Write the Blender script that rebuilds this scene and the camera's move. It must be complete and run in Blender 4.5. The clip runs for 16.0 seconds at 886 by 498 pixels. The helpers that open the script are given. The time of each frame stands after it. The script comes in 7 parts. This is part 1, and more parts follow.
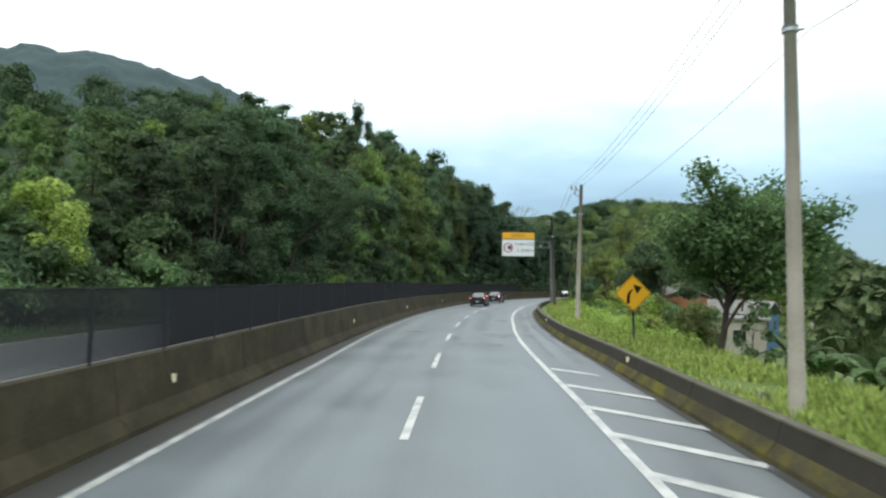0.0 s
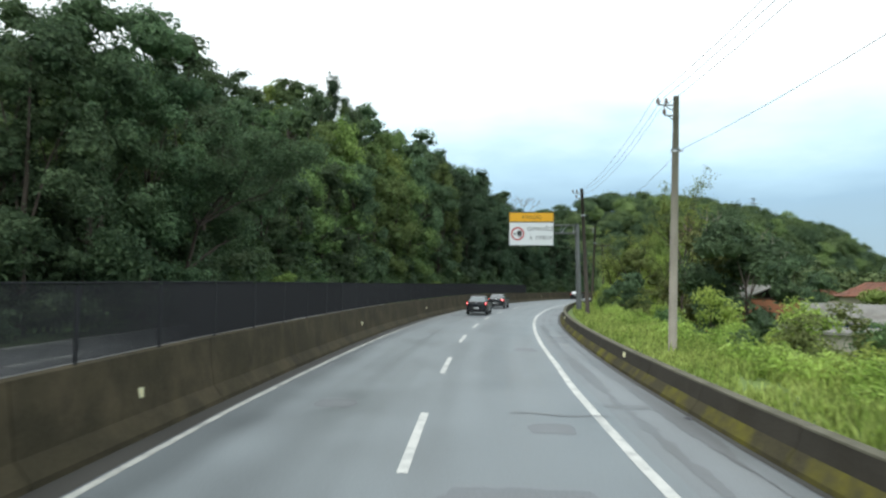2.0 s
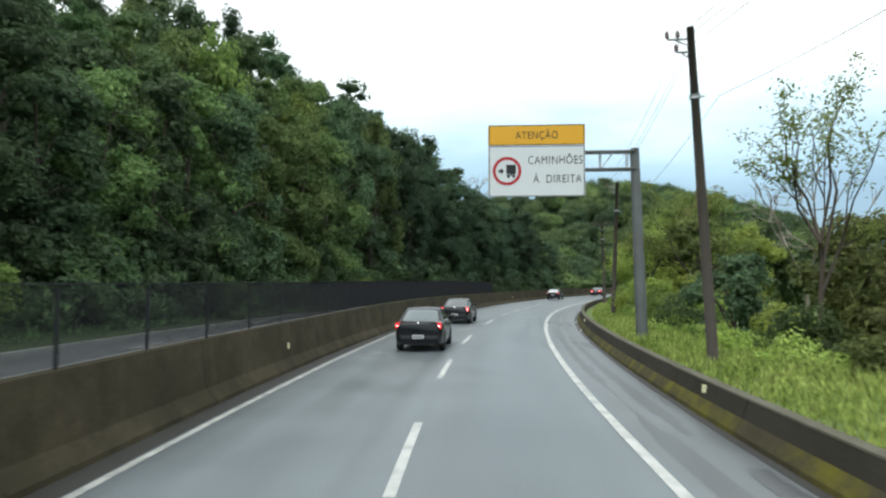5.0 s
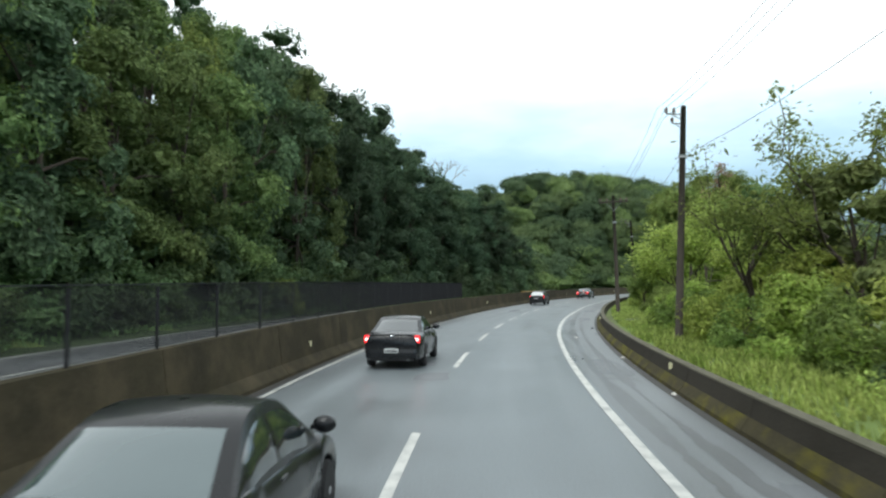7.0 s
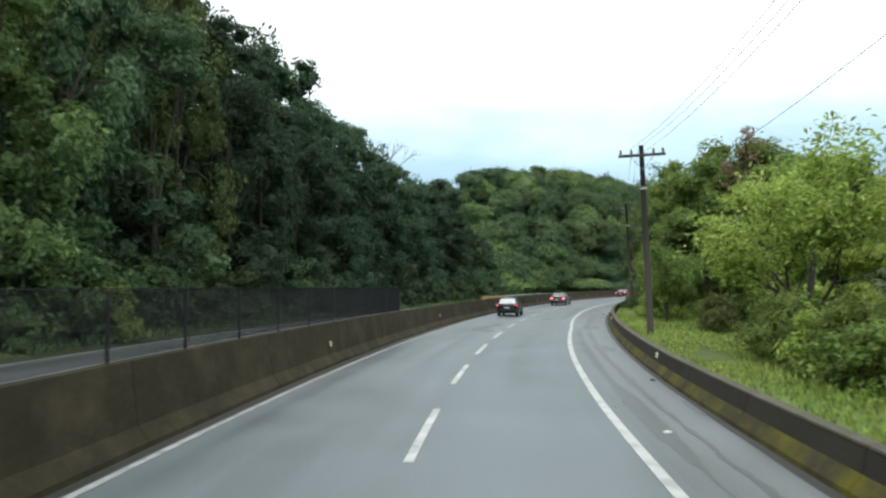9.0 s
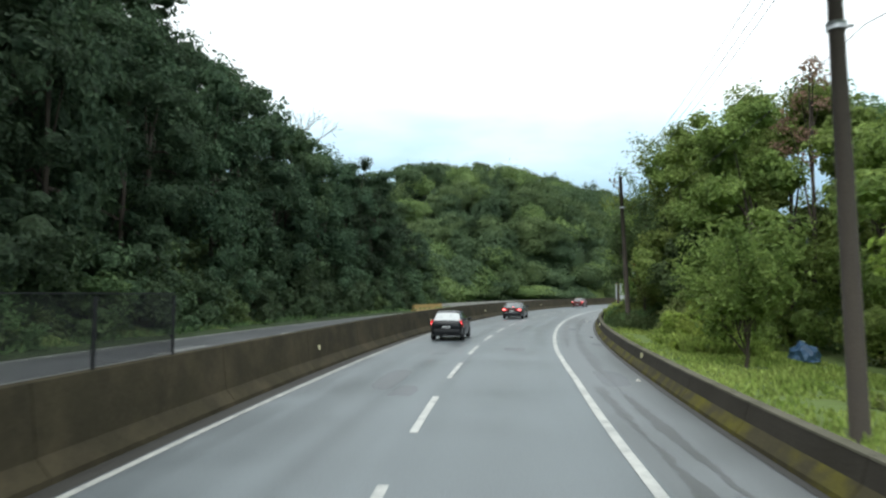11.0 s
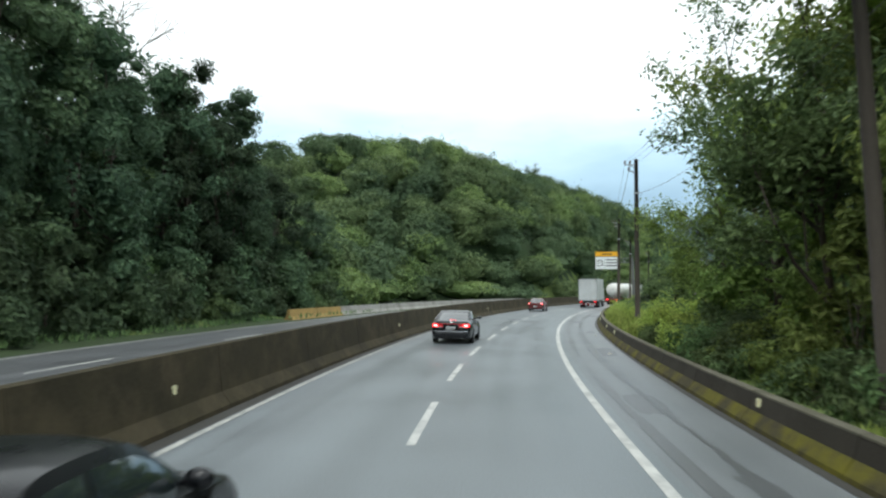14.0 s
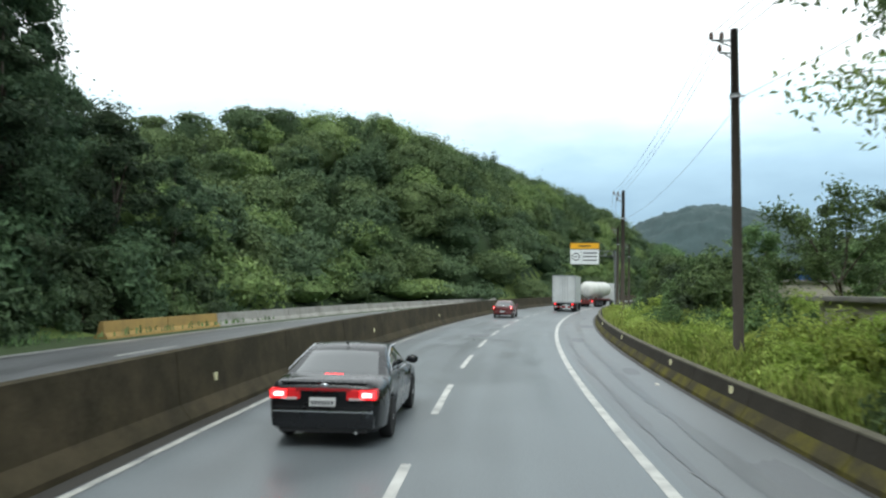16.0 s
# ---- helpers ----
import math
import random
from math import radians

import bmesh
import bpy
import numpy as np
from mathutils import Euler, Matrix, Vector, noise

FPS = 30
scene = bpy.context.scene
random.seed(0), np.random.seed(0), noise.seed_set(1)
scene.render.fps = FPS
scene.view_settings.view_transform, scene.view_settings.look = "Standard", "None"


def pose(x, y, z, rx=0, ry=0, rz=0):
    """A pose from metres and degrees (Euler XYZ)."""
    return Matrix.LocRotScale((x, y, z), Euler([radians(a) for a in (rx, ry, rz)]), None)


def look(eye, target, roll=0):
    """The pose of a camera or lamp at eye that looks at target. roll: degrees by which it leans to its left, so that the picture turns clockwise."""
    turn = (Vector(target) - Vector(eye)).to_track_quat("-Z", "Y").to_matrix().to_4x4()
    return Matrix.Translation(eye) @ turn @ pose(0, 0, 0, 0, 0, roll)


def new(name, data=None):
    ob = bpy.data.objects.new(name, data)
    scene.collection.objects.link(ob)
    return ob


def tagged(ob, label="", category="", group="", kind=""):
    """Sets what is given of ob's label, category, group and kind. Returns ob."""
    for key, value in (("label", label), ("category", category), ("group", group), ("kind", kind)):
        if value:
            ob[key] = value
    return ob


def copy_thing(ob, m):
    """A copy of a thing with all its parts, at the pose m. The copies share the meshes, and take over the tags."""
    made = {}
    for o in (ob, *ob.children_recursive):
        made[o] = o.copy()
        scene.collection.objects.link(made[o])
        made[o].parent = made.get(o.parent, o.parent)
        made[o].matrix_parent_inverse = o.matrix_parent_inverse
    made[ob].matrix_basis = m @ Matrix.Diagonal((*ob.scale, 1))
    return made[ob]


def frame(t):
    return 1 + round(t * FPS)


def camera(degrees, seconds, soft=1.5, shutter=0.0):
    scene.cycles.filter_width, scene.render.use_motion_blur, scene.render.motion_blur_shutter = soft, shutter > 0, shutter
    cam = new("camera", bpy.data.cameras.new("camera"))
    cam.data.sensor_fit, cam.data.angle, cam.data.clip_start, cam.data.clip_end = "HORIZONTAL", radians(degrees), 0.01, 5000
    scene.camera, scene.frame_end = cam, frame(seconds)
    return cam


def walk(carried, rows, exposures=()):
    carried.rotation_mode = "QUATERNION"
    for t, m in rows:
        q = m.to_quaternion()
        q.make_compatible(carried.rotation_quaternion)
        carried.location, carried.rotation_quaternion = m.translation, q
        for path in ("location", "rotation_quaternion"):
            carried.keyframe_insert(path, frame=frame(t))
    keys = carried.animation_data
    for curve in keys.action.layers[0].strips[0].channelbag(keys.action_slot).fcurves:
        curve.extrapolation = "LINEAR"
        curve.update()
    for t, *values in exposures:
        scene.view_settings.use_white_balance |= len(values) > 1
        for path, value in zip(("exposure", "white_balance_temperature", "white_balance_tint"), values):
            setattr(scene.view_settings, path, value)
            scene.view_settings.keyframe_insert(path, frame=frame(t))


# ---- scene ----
# Camera: t, x, y, z, yaw, pitch, roll
cam = camera(66.3, 16.0, soft=2.3, shutter=0.3)
PATH = [
    (0.0, 0.000, 0.000, 2.536, -0.00, 2.85, -1.39),
    (0.5, 0.104, 5.295, 2.521, -0.12, 2.79, -1.60),
    (1.0, 0.258, 10.495, 2.488, -0.25, 2.84, -1.57),
    (1.5, 0.432, 15.608, 2.506, -0.41, 2.97, -1.28),
    (2.0, 0.613, 20.664, 2.493, -0.58, 2.90, -0.93),
    (2.5, 0.824, 25.702, 2.524, -0.72, 2.68, -0.76),
    (3.0, 1.086, 30.722, 2.483, -1.18, 2.70, -0.48),
    (3.5, 1.385, 35.761, 2.500, -1.90, 2.71, -0.32),
    (4.0, 1.731, 40.817, 2.500, -2.83, 2.71, -0.23),
    (4.5, 2.145, 45.868, 2.500, -3.87, 2.71, -0.19),
    (5.0, 2.649, 50.886, 2.500, -4.91, 2.71, -0.17),
    (5.5, 3.253, 55.846, 2.533, -5.82, 2.69, -0.16),
    (6.0, 3.951, 60.745, 2.496, -6.41, 2.65, -0.14),
    (6.5, 4.698, 65.612, 2.511, -7.04, 2.78, 0.06),
    (7.0, 5.481, 70.442, 2.501, -7.83, 2.79, 0.22),
    (7.5, 6.318, 75.195, 2.469, -8.69, 2.89, 0.35),
    (8.0, 7.246, 79.861, 2.466, -9.54, 3.06, 0.41),
    (8.5, 8.302, 84.475, 2.471, -10.55, 3.14, 0.52),
    (9.0, 9.444, 89.117, 2.513, -11.64, 3.06, 0.51),
    (9.5, 10.693, 93.808, 2.500, -12.92, 3.14, 0.34),
    (10.0, 12.061, 98.553, 2.500, -14.26, 3.29, 0.11),
    (10.5, 13.550, 103.344, 2.500, -15.59, 3.44, -0.13),
    (11.0, 15.156, 108.169, 2.500, -16.86, 3.53, -0.34),
    (11.5, 16.869, 113.009, 2.513, -18.01, 3.44, -0.48),
    (12.0, 18.672, 117.838, 2.510, -19.01, 3.00, -0.43),
    (12.5, 20.549, 122.625, 2.514, -19.92, 3.24, -0.52),
    (13.0, 22.485, 127.355, 2.484, -20.80, 3.28, -0.40),
    (13.5, 24.490, 132.015, 2.501, -21.80, 3.52, -0.36),
    (14.0, 26.564, 136.619, 2.494, -22.75, 3.33, -0.61),
    (14.5, 28.707, 141.161, 2.505, -23.73, 3.28, -0.83),
    (15.0, 30.906, 145.619, 2.477, -24.71, 3.10, -0.83),
    (15.5, 33.174, 149.971, 2.475, -25.72, 3.07, -0.80),
    (16.0, 35.496, 154.213, 2.492, -26.70, 3.28, -0.80),
]
walk(cam, [(t, pose(x, y, z, 90 + pitch, roll, yaw)) for t, x, y, z, yaw, pitch, roll in PATH], exposures=[(0.0, 0.0, 6150, 3), (16.0, 0.0, 6150, 3)])

# ---- world: an overcast sky ----
def build_world():
    world = bpy.data.worlds.new("overcast_sky")
    scene.world = world
    world.use_nodes = True
    nt = world.node_tree
    nt.nodes.clear()
    out = nt.nodes.new("ShaderNodeOutputWorld")
    bg = nt.nodes.new("ShaderNodeBackground")
    sky = nt.nodes.new("ShaderNodeTexSky")
    sky.sky_type = "NISHITA"
    sky.sun_disc = False
    sky.sun_elevation = radians(57)
    sky.sun_rotation = radians(-145)
    skybg = nt.nodes.new("ShaderNodeBackground")
    skybg.inputs["Strength"].default_value = 0.1
    nt.links.new(sky.outputs[0], skybg.inputs["Color"])
    geo = nt.nodes.new("ShaderNodeTexCoord")
    sep = nt.nodes.new("ShaderNodeSeparateXYZ")
    nt.links.new(geo.outputs["Generated"], sep.inputs[0])
    # cloud deck: soft billows, darker and bluer towards the horizon
    mapn = nt.nodes.new("ShaderNodeMapping")
    mapn.inputs["Scale"].default_value = (1.6, 1.6, 5.0)
    nt.links.new(geo.outputs["Generated"], mapn.inputs[0])
    noi = nt.nodes.new("ShaderNodeTexNoise")
    noi.inputs["Scale"].default_value = 2.2
    noi.inputs["Detail"].default_value = 6
    noi.inputs["Roughness"].default_value = 0.5
    nt.links.new(mapn.outputs[0], noi.inputs["Vector"])
    add = nt.nodes.new("ShaderNodeMath")
    add.operation = "MULTIPLY_ADD"
    add.inputs[1].default_value = 0.16
    nt.links.new(noi.outputs[0], add.inputs[0])
    nt.links.new(sep.outputs[2], add.inputs[2])
    ramp = nt.nodes.new("ShaderNodeValToRGB")
    e = ramp.color_ramp.elements
    e[0].position, e[0].color = 0.12, (0.30, 0.39, 0.46, 1)
    e[1].position, e[1].color = 0.37, (1.0, 1.0, 1.0, 1)
    for p, c in ((0.20, (0.32, 0.44, 0.55, 1)), (0.255, (0.47, 0.62, 0.73, 1)), (0.32, (0.80, 0.90, 0.95, 1))):
        k = e.new(p)
        k.color = c
    nt.links.new(add.outputs[0], ramp.inputs[0])
    nt.links.new(ramp.outputs[0], bg.inputs["Color"])
    bg.inputs["Strength"].default_value = 1.5
    mix = nt.nodes.new("ShaderNodeMixShader")
    mix.inputs[0].default_value = 0.12
    nt.links.new(bg.outputs[0], mix.inputs[1])
    nt.links.new(skybg.outputs[0], mix.inputs[2])
    nt.links.new(mix.outputs[0], out.inputs[0])


build_world()
sun = new("sun", bpy.data.lights.new("sun", "SUN"))
sun.data.energy, sun.data.angle, sun.data.color = 1.3, radians(28), (1.0, 0.97, 0.92)
sun.matrix_world = look((-42, -60, 112), (0, 0, 0))


# ---- materials ----
def material(name, base, rough=0.6, metal=0.0, vary=0.15, scale=3.0, fine=40.0, bump=0.0, island=0.0, objvar=0.0, spec=0.5, stain=None, stain_scale=0.6, stain_amt=0.5, coat=0.0):
    """A painted, stained or grained surface: base colour with variation at two scales, stains and fine relief."""
    m = bpy.data.materials.new(name)
    m.use_nodes = True
    nt = m.node_tree
    b = nt.nodes["Principled BSDF"]
    b.inputs["Metallic"].default_value = metal
    b.inputs["Specular IOR Level"].default_value = spec
    b.inputs["Coat Weight"].default_value = coat
    b.inputs["Coat Roughness"].default_value = 0.05
    co = nt.nodes.new("ShaderNodeTexCoord")

    def noise_at(sc, detail=5, rough_=0.55):
        n = nt.nodes.new("ShaderNodeTexNoise")
        n.inputs["Scale"].default_value = sc
        n.inputs["Detail"].default_value = detail
        n.inputs["Roughness"].default_value = rough_
        nt.links.new(co.outputs["Object"], n.inputs["Vector"])
        return n

    def math_node(op, a, c, d=None):
        n = nt.nodes.new("ShaderNodeMath")
        n.operation = op
        for i, v in enumerate((a, c, d)):
            if v is None:
                continue
            if isinstance(v, (int, float)):
                n.inputs[i].default_value = v
            else:
                nt.links.new(v, n.inputs[i])
        return n.outputs[0]

    big, small = noise_at(scale), noise_at(fine, 3)
    val = math_node("MULTIPLY_ADD", math_node("SUBTRACT", big.outputs[0], 0.5), 2.4 * vary, 1.0)
    val = math_node("MULTIPLY_ADD", math_node("SUBTRACT", small.outputs[0], 0.5), 1.4 * vary, val)
    if island:
        g = nt.nodes.new("ShaderNodeNewGeometry")
        val = math_node("MULTIPLY_ADD", math_node("SUBTRACT", g.outputs["Random Per Island"], 0.5), island, val)
    if objvar:
        o = nt.nodes.new("ShaderNodeObjectInfo")
        val = math_node("MULTIPLY_ADD", math_node("SUBTRACT", o.outputs["Random"], 0.5), objvar, val)
    hsv = nt.nodes.new("ShaderNodeHueSaturation")
    hsv.inputs["Color"].default_value = (*base, 1)
    nt.links.new(val, hsv.inputs["Value"])
    col = hsv.outputs[0]
    if stain:
        st = noise_at(stain_scale, 7, 0.65)
        r = nt.nodes.new("ShaderNodeValToRGB")
        r.color_ramp.elements[0].position, r.color_ramp.elements[1].position = 0.45, 0.68
        nt.links.new(st.outputs[0], r.inputs[0])
        mx = nt.nodes.new("ShaderNodeMix")
        mx.data_type = "RGBA"
        nt.links.new(math_node("MULTIPLY", r.outputs[0], stain_amt), mx.inputs["Factor"])
        nt.links.new(col, mx.inputs["A"])
        mx.inputs["B"].default_value = (*stain, 1)
        col = mx.outputs["Result"]
    nt.links.new(col, b.inputs["Base Color"])
    nt.links.new(math_node("MULTIPLY_ADD", math_node("SUBTRACT", big.outputs[0], 0.5), 0.25, rough), b.inputs["Roughness"])
    if bump:
        bp = nt.nodes.new("ShaderNodeBump")
        bp.inputs["Strength"].default_value = bump
        bp.inputs["Distance"].default_value = 0.02
        nt.links.new(small.outputs[0], bp.inputs["Height"])
        nt.links.new(bp.outputs[0], b.inputs["Normal"])
    return m


def leaf_material(name, base, tip, objvar=0.4, translucent=0.38, scale=0.35, mottle=7.0):
    """Leaves: each leaf its own green, each plant its own tone, with light coming through the blades."""
    m = bpy.data.materials.new(name)
    m.use_nodes = True
    nt = m.node_tree
    b = nt.nodes["Principled BSDF"]
    g = nt.nodes.new("ShaderNodeNewGeometry")
    o = nt.nodes.new("ShaderNodeObjectInfo")
    co = nt.nodes.new("ShaderNodeTexCoord")
    n = nt.nodes.new("ShaderNodeTexNoise")
    n.inputs["Scale"].default_value = scale
    n.inputs["Detail"].default_value = 3
    nt.links.new(co.outputs["Object"], n.inputs["Vector"])
    mx = nt.nodes.new("ShaderNodeMix")
    mx.data_type = "RGBA"
    mx.inputs["A"].default_value = (*base, 1)
    mx.inputs["B"].default_value = (*tip, 1)
    a = nt.nodes.new("ShaderNodeMath")
    a.operation = "MULTIPLY_ADD"
    a.inputs[1].default_value = 0.6
    a.use_clamp = True
    s = nt.nodes.new("ShaderNodeMath")
    s.operation = "MULTIPLY_ADD"
    s.inputs[1].default_value, s.inputs[2].default_value = 1.8, -0.75
    nt.links.new(n.outputs[0], s.inputs[0])
    nt.links.new(g.outputs["Random Per Island"], a.inputs[0])
    nt.links.new(s.outputs[0], a.inputs[2])
    nt.links.new(a.outputs[0], mx.inputs["Factor"])
    hsv = nt.nodes.new("ShaderNodeHueSaturation")
    v = nt.nodes.new("ShaderNodeMapRange")
    v.inputs["To Min"].default_value, v.inputs["To Max"].default_value = 1 - objvar, 1 + objvar
    nt.links.new(o.outputs["Random"], v.inputs[0])
    fine = nt.nodes.new("ShaderNodeTexNoise")
    fine.inputs["Scale"].default_value, fine.inputs["Detail"].default_value, fine.inputs["Roughness"].default_value = mottle, 3, 0.6
    nt.links.new(co.outputs["Object"], fine.inputs["Vector"])
    fv = nt.nodes.new("ShaderNodeMapRange")
    fv.inputs["From Min"].default_value, fv.inputs["From Max"].default_value = 0.34, 0.66
    fv.inputs["To Min"].default_value, fv.inputs["To Max"].default_value = 0.5, 1.55
    nt.links.new(fine.outputs[0], fv.inputs[0])
    both = nt.nodes.new("ShaderNodeMath")
    both.operation = "MULTIPLY"
    nt.links.new(v.outputs[0], both.inputs[0])
    nt.links.new(fv.outputs[0], both.inputs[1])
    nt.links.new(both.outputs[0], hsv.inputs["Value"])
    bp = nt.nodes.new("ShaderNodeBump")
    bp.inputs["Strength"].default_value, bp.inputs["Distance"].default_value = 0.7, 0.35 / mottle
    nt.links.new(fine.outputs[0], bp.inputs["Height"])
    nt.links.new(bp.outputs[0], b.inputs["Normal"])
    w = nt.nodes.new("ShaderNodeMapRange")
    w.inputs["To Min"].default_value, w.inputs["To Max"].default_value = 0.474, 0.505
    nt.links.new(o.outputs["Random"], w.inputs[0])
    nt.links.new(w.outputs[0], hsv.inputs["Hue"])
    nt.links.new(mx.outputs["Result"], hsv.inputs["Color"])
    nt.links.new(hsv.outputs[0], b.inputs["Base Color"])
    b.inputs["Roughness"].default_value = 0.6
    b.inputs["Specular IOR Level"].default_value = 0.14
    t = nt.nodes.new("ShaderNodeBsdfTranslucent")
    nt.links.new(hsv.outputs[0], t.inputs["Color"])
    ms = nt.nodes.new("ShaderNodeMixShader")
    ms.inputs[0].default_value = translucent
    nt.links.new(b.outputs[0], ms.inputs[1])
    nt.links.new(t.outputs[0], ms.inputs[2])
    nt.links.new(ms.outputs[0], nt.nodes["Material Output"].inputs[0])
    return m


def asphalt_material(name, base, rough):
    """Damp asphalt: aggregate grain, long wheel-worn streaks and darker seams along the road's own length."""
    m = bpy.data.materials.new(name)
    m.use_nodes = True
    nt = m.node_tree
    b = nt.nodes["Principled BSDF"]
    uv = nt.nodes.new("ShaderNodeUVMap")
    uv.uv_map = "along"
    mp = nt.nodes.new("ShaderNodeMapping")
    mp.inputs["Scale"].default_value = (0.025, 1.0, 1)
    nt.links.new(uv.outputs[0], mp.inputs[0])
    streak = nt.nodes.new("ShaderNodeTexNoise")
    streak.inputs["Scale"].default_value = 1.0
    streak.inputs["Detail"].default_value = 6
    nt.links.new(mp.outputs[0], streak.inputs["Vector"])
    blot = nt.nodes.new("ShaderNodeTexNoise")
    blot.inputs["Scale"].default_value = 0.35
    blot.inputs["Detail"].default_value = 6
    nt.links.new(uv.outputs[0], blot.inputs["Vector"])
    grain = nt.nodes.new("ShaderNodeTexNoise")
    grain.inputs["Scale"].default_value = 34
    grain.inputs["Detail"].default_value = 2
    nt.links.new(uv.outputs[0], grain.inputs["Vector"])

    def ma(a, k, c):
        n = nt.nodes.new("ShaderNodeMath")
        n.operation = "MULTIPLY_ADD"
        for i, v in enumerate((a, k, c)):
            if isinstance(v, (int, float)):
                n.inputs[i].default_value = v
            else:
                nt.links.new(v, n.inputs[i])
        return n.outputs[0]

    val = ma(streak.outputs[0], 0.95, ma(blot.outputs[0], 0.75, ma(grain.outputs[0], 0.8, -0.27)))
    hsv = nt.nodes.new("ShaderNodeHueSaturation")
    hsv.inputs["Color"].default_value = (*base, 1)
    nt.links.new(val, hsv.inputs["Value"])
    nt.links.new(hsv.outputs[0], b.inputs["Base Color"])
    nt.links.new(ma(streak.outputs[0], 0.35, ma(blot.outputs[0], 0.25, rough - 0.3)), b.inputs["Roughness"])
    bp = nt.nodes.new("ShaderNodeBump")
    bp.inputs["Strength"].default_value, bp.inputs["Distance"].default_value = 0.25, 0.006
    nt.links.new(grain.outputs[0], bp.inputs["Height"])
    nt.links.new(bp.outputs[0], b.inputs["Normal"])
    return m


ASPHALT = asphalt_material("damp_asphalt", (0.148, 0.167, 0.177), 0.38)
# far carriageway: the forest's shade and dark reflection are put into this colour
SHADED_ASPHALT = asphalt_material("forest_shaded_asphalt", (0.115, 0.120, 0.126), 0.45)
SHOULDER = asphalt_material("wet_shoulder_asphalt", (0.156, 0.168, 0.176), 0.42)
PAINT = material("worn_white_road_paint", (0.55, 0.55, 0.52), 0.6, vary=0.2, scale=2, fine=25, stain=(0.24, 0.25, 0.25), stain_scale=1.6, stain_amt=0.7)
EDGE_PAINT = material("dirty_worn_edge_line_paint", (0.44, 0.44, 0.41), 0.6, vary=0.25, scale=1.2, fine=20, stain=(0.19, 0.20, 0.20), stain_scale=2.2, stain_amt=0.85)
CONCRETE = material("stained_dark_concrete", (0.043, 0.037, 0.021), 0.9, spec=0.2, vary=0.5, scale=1.1, fine=16, bump=0.4, objvar=0.08, stain=(0.092, 0.074, 0.044), stain_scale=0.8, stain_amt=0.7)
MOSS_CONCRETE = material("mossy_concrete", (0.062, 0.054, 0.030), 0.92, spec=0.2, vary=0.4, scale=1.4, fine=14, bump=0.5, objvar=0.08, stain=(0.145, 0.132, 0.016), stain_scale=0.9, stain_amt=1.0)
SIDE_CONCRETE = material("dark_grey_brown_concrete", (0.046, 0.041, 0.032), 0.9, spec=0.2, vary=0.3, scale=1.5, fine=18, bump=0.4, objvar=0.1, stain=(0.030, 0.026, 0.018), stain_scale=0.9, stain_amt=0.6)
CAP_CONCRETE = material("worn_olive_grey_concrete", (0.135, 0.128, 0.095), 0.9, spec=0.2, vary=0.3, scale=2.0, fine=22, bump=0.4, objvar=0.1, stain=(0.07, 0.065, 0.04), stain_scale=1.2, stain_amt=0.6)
PALE_CONCRETE = material("pale_weathered_concrete", (0.34, 0.33, 0.30), 0.85, vary=0.2, scale=1.0, fine=20, bump=0.3, objvar=0.25, stain=(0.12, 0.12, 0.09), stain_scale=0.7, stain_amt=0.6)
YELLOW_CONCRETE = material("faded_yellow_painted_concrete", (0.36, 0.24, 0.07), 0.8, vary=0.25, scale=1.0, fine=20, stain=(0.15, 0.11, 0.05), stain_amt=0.6)
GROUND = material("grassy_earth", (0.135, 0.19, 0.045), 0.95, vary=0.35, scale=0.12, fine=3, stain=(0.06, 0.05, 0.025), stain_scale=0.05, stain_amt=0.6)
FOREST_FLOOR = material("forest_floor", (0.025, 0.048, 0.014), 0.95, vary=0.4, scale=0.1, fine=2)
BARK = material("grey_brown_bark", (0.070, 0.055, 0.042), 0.9, vary=0.35, scale=2, fine=25, bump=0.5, objvar=0.3)
PALE_BARK = material("pale_grey_bark", (0.26, 0.23, 0.19), 0.9, vary=0.3, scale=2, fine=20, bump=0.4)
POLE_CONCRETE = material("weathered_pole_concrete", (0.30, 0.27, 0.22), 0.85, vary=0.25, scale=0.8, fine=20, bump=0.2, stain=(0.14, 0.12, 0.09))
POLE_WOOD = material("dark_weathered_timber", (0.055, 0.045, 0.035), 0.85, vary=0.3, scale=1.5, fine=22, bump=0.4)
STEEL = material("galvanised_steel", (0.34, 0.36, 0.37), 0.45, metal=0.6, vary=0.15, scale=3, fine=30)
MAST_GREY = material("dull_grey_painted_steel", (0.15, 0.16, 0.16), 0.55, metal=0.2, vary=0.2, scale=1.0, fine=18, stain=(0.09, 0.08, 0.06), stain_amt=0.5)
WIRE = material("dark_cable", (0.04, 0.04, 0.045), 0.6)
FENCE = material("dark_fence_metal", (0.018, 0.019, 0.022), 0.6, metal=0.3)
SIGN_WHITE = material("white_sign_sheeting", (0.72, 0.74, 0.74), 0.4, vary=0.04)
SIGN_YELLOW = material("yellow_sign_sheeting", (0.78, 0.40, 0.012), 0.4, vary=0.05)
SIGN_BLACK = material("black_sign_film", (0.012, 0.012, 0.014), 0.45)
SIGN_RED = material("red_sign_film", (0.45, 0.012, 0.02), 0.4)
SIGN_BACK = material("bare_aluminium_back", (0.4, 0.4, 0.4), 0.5, metal=0.7)
WET_SEAM = asphalt_material("dark_wet_tar", (0.098, 0.103, 0.108), 0.36)
GUTTER = asphalt_material("dark_gutter_dirt", (0.045, 0.043, 0.038), 0.6)
PATCH = asphalt_material("dark_asphalt_patch", (0.142, 0.151, 0.161), 0.5)
LEAF_DARK = leaf_material("dark_forest_leaves", (0.058, 0.098, 0.054), (0.142, 0.212, 0.104), 0.3)
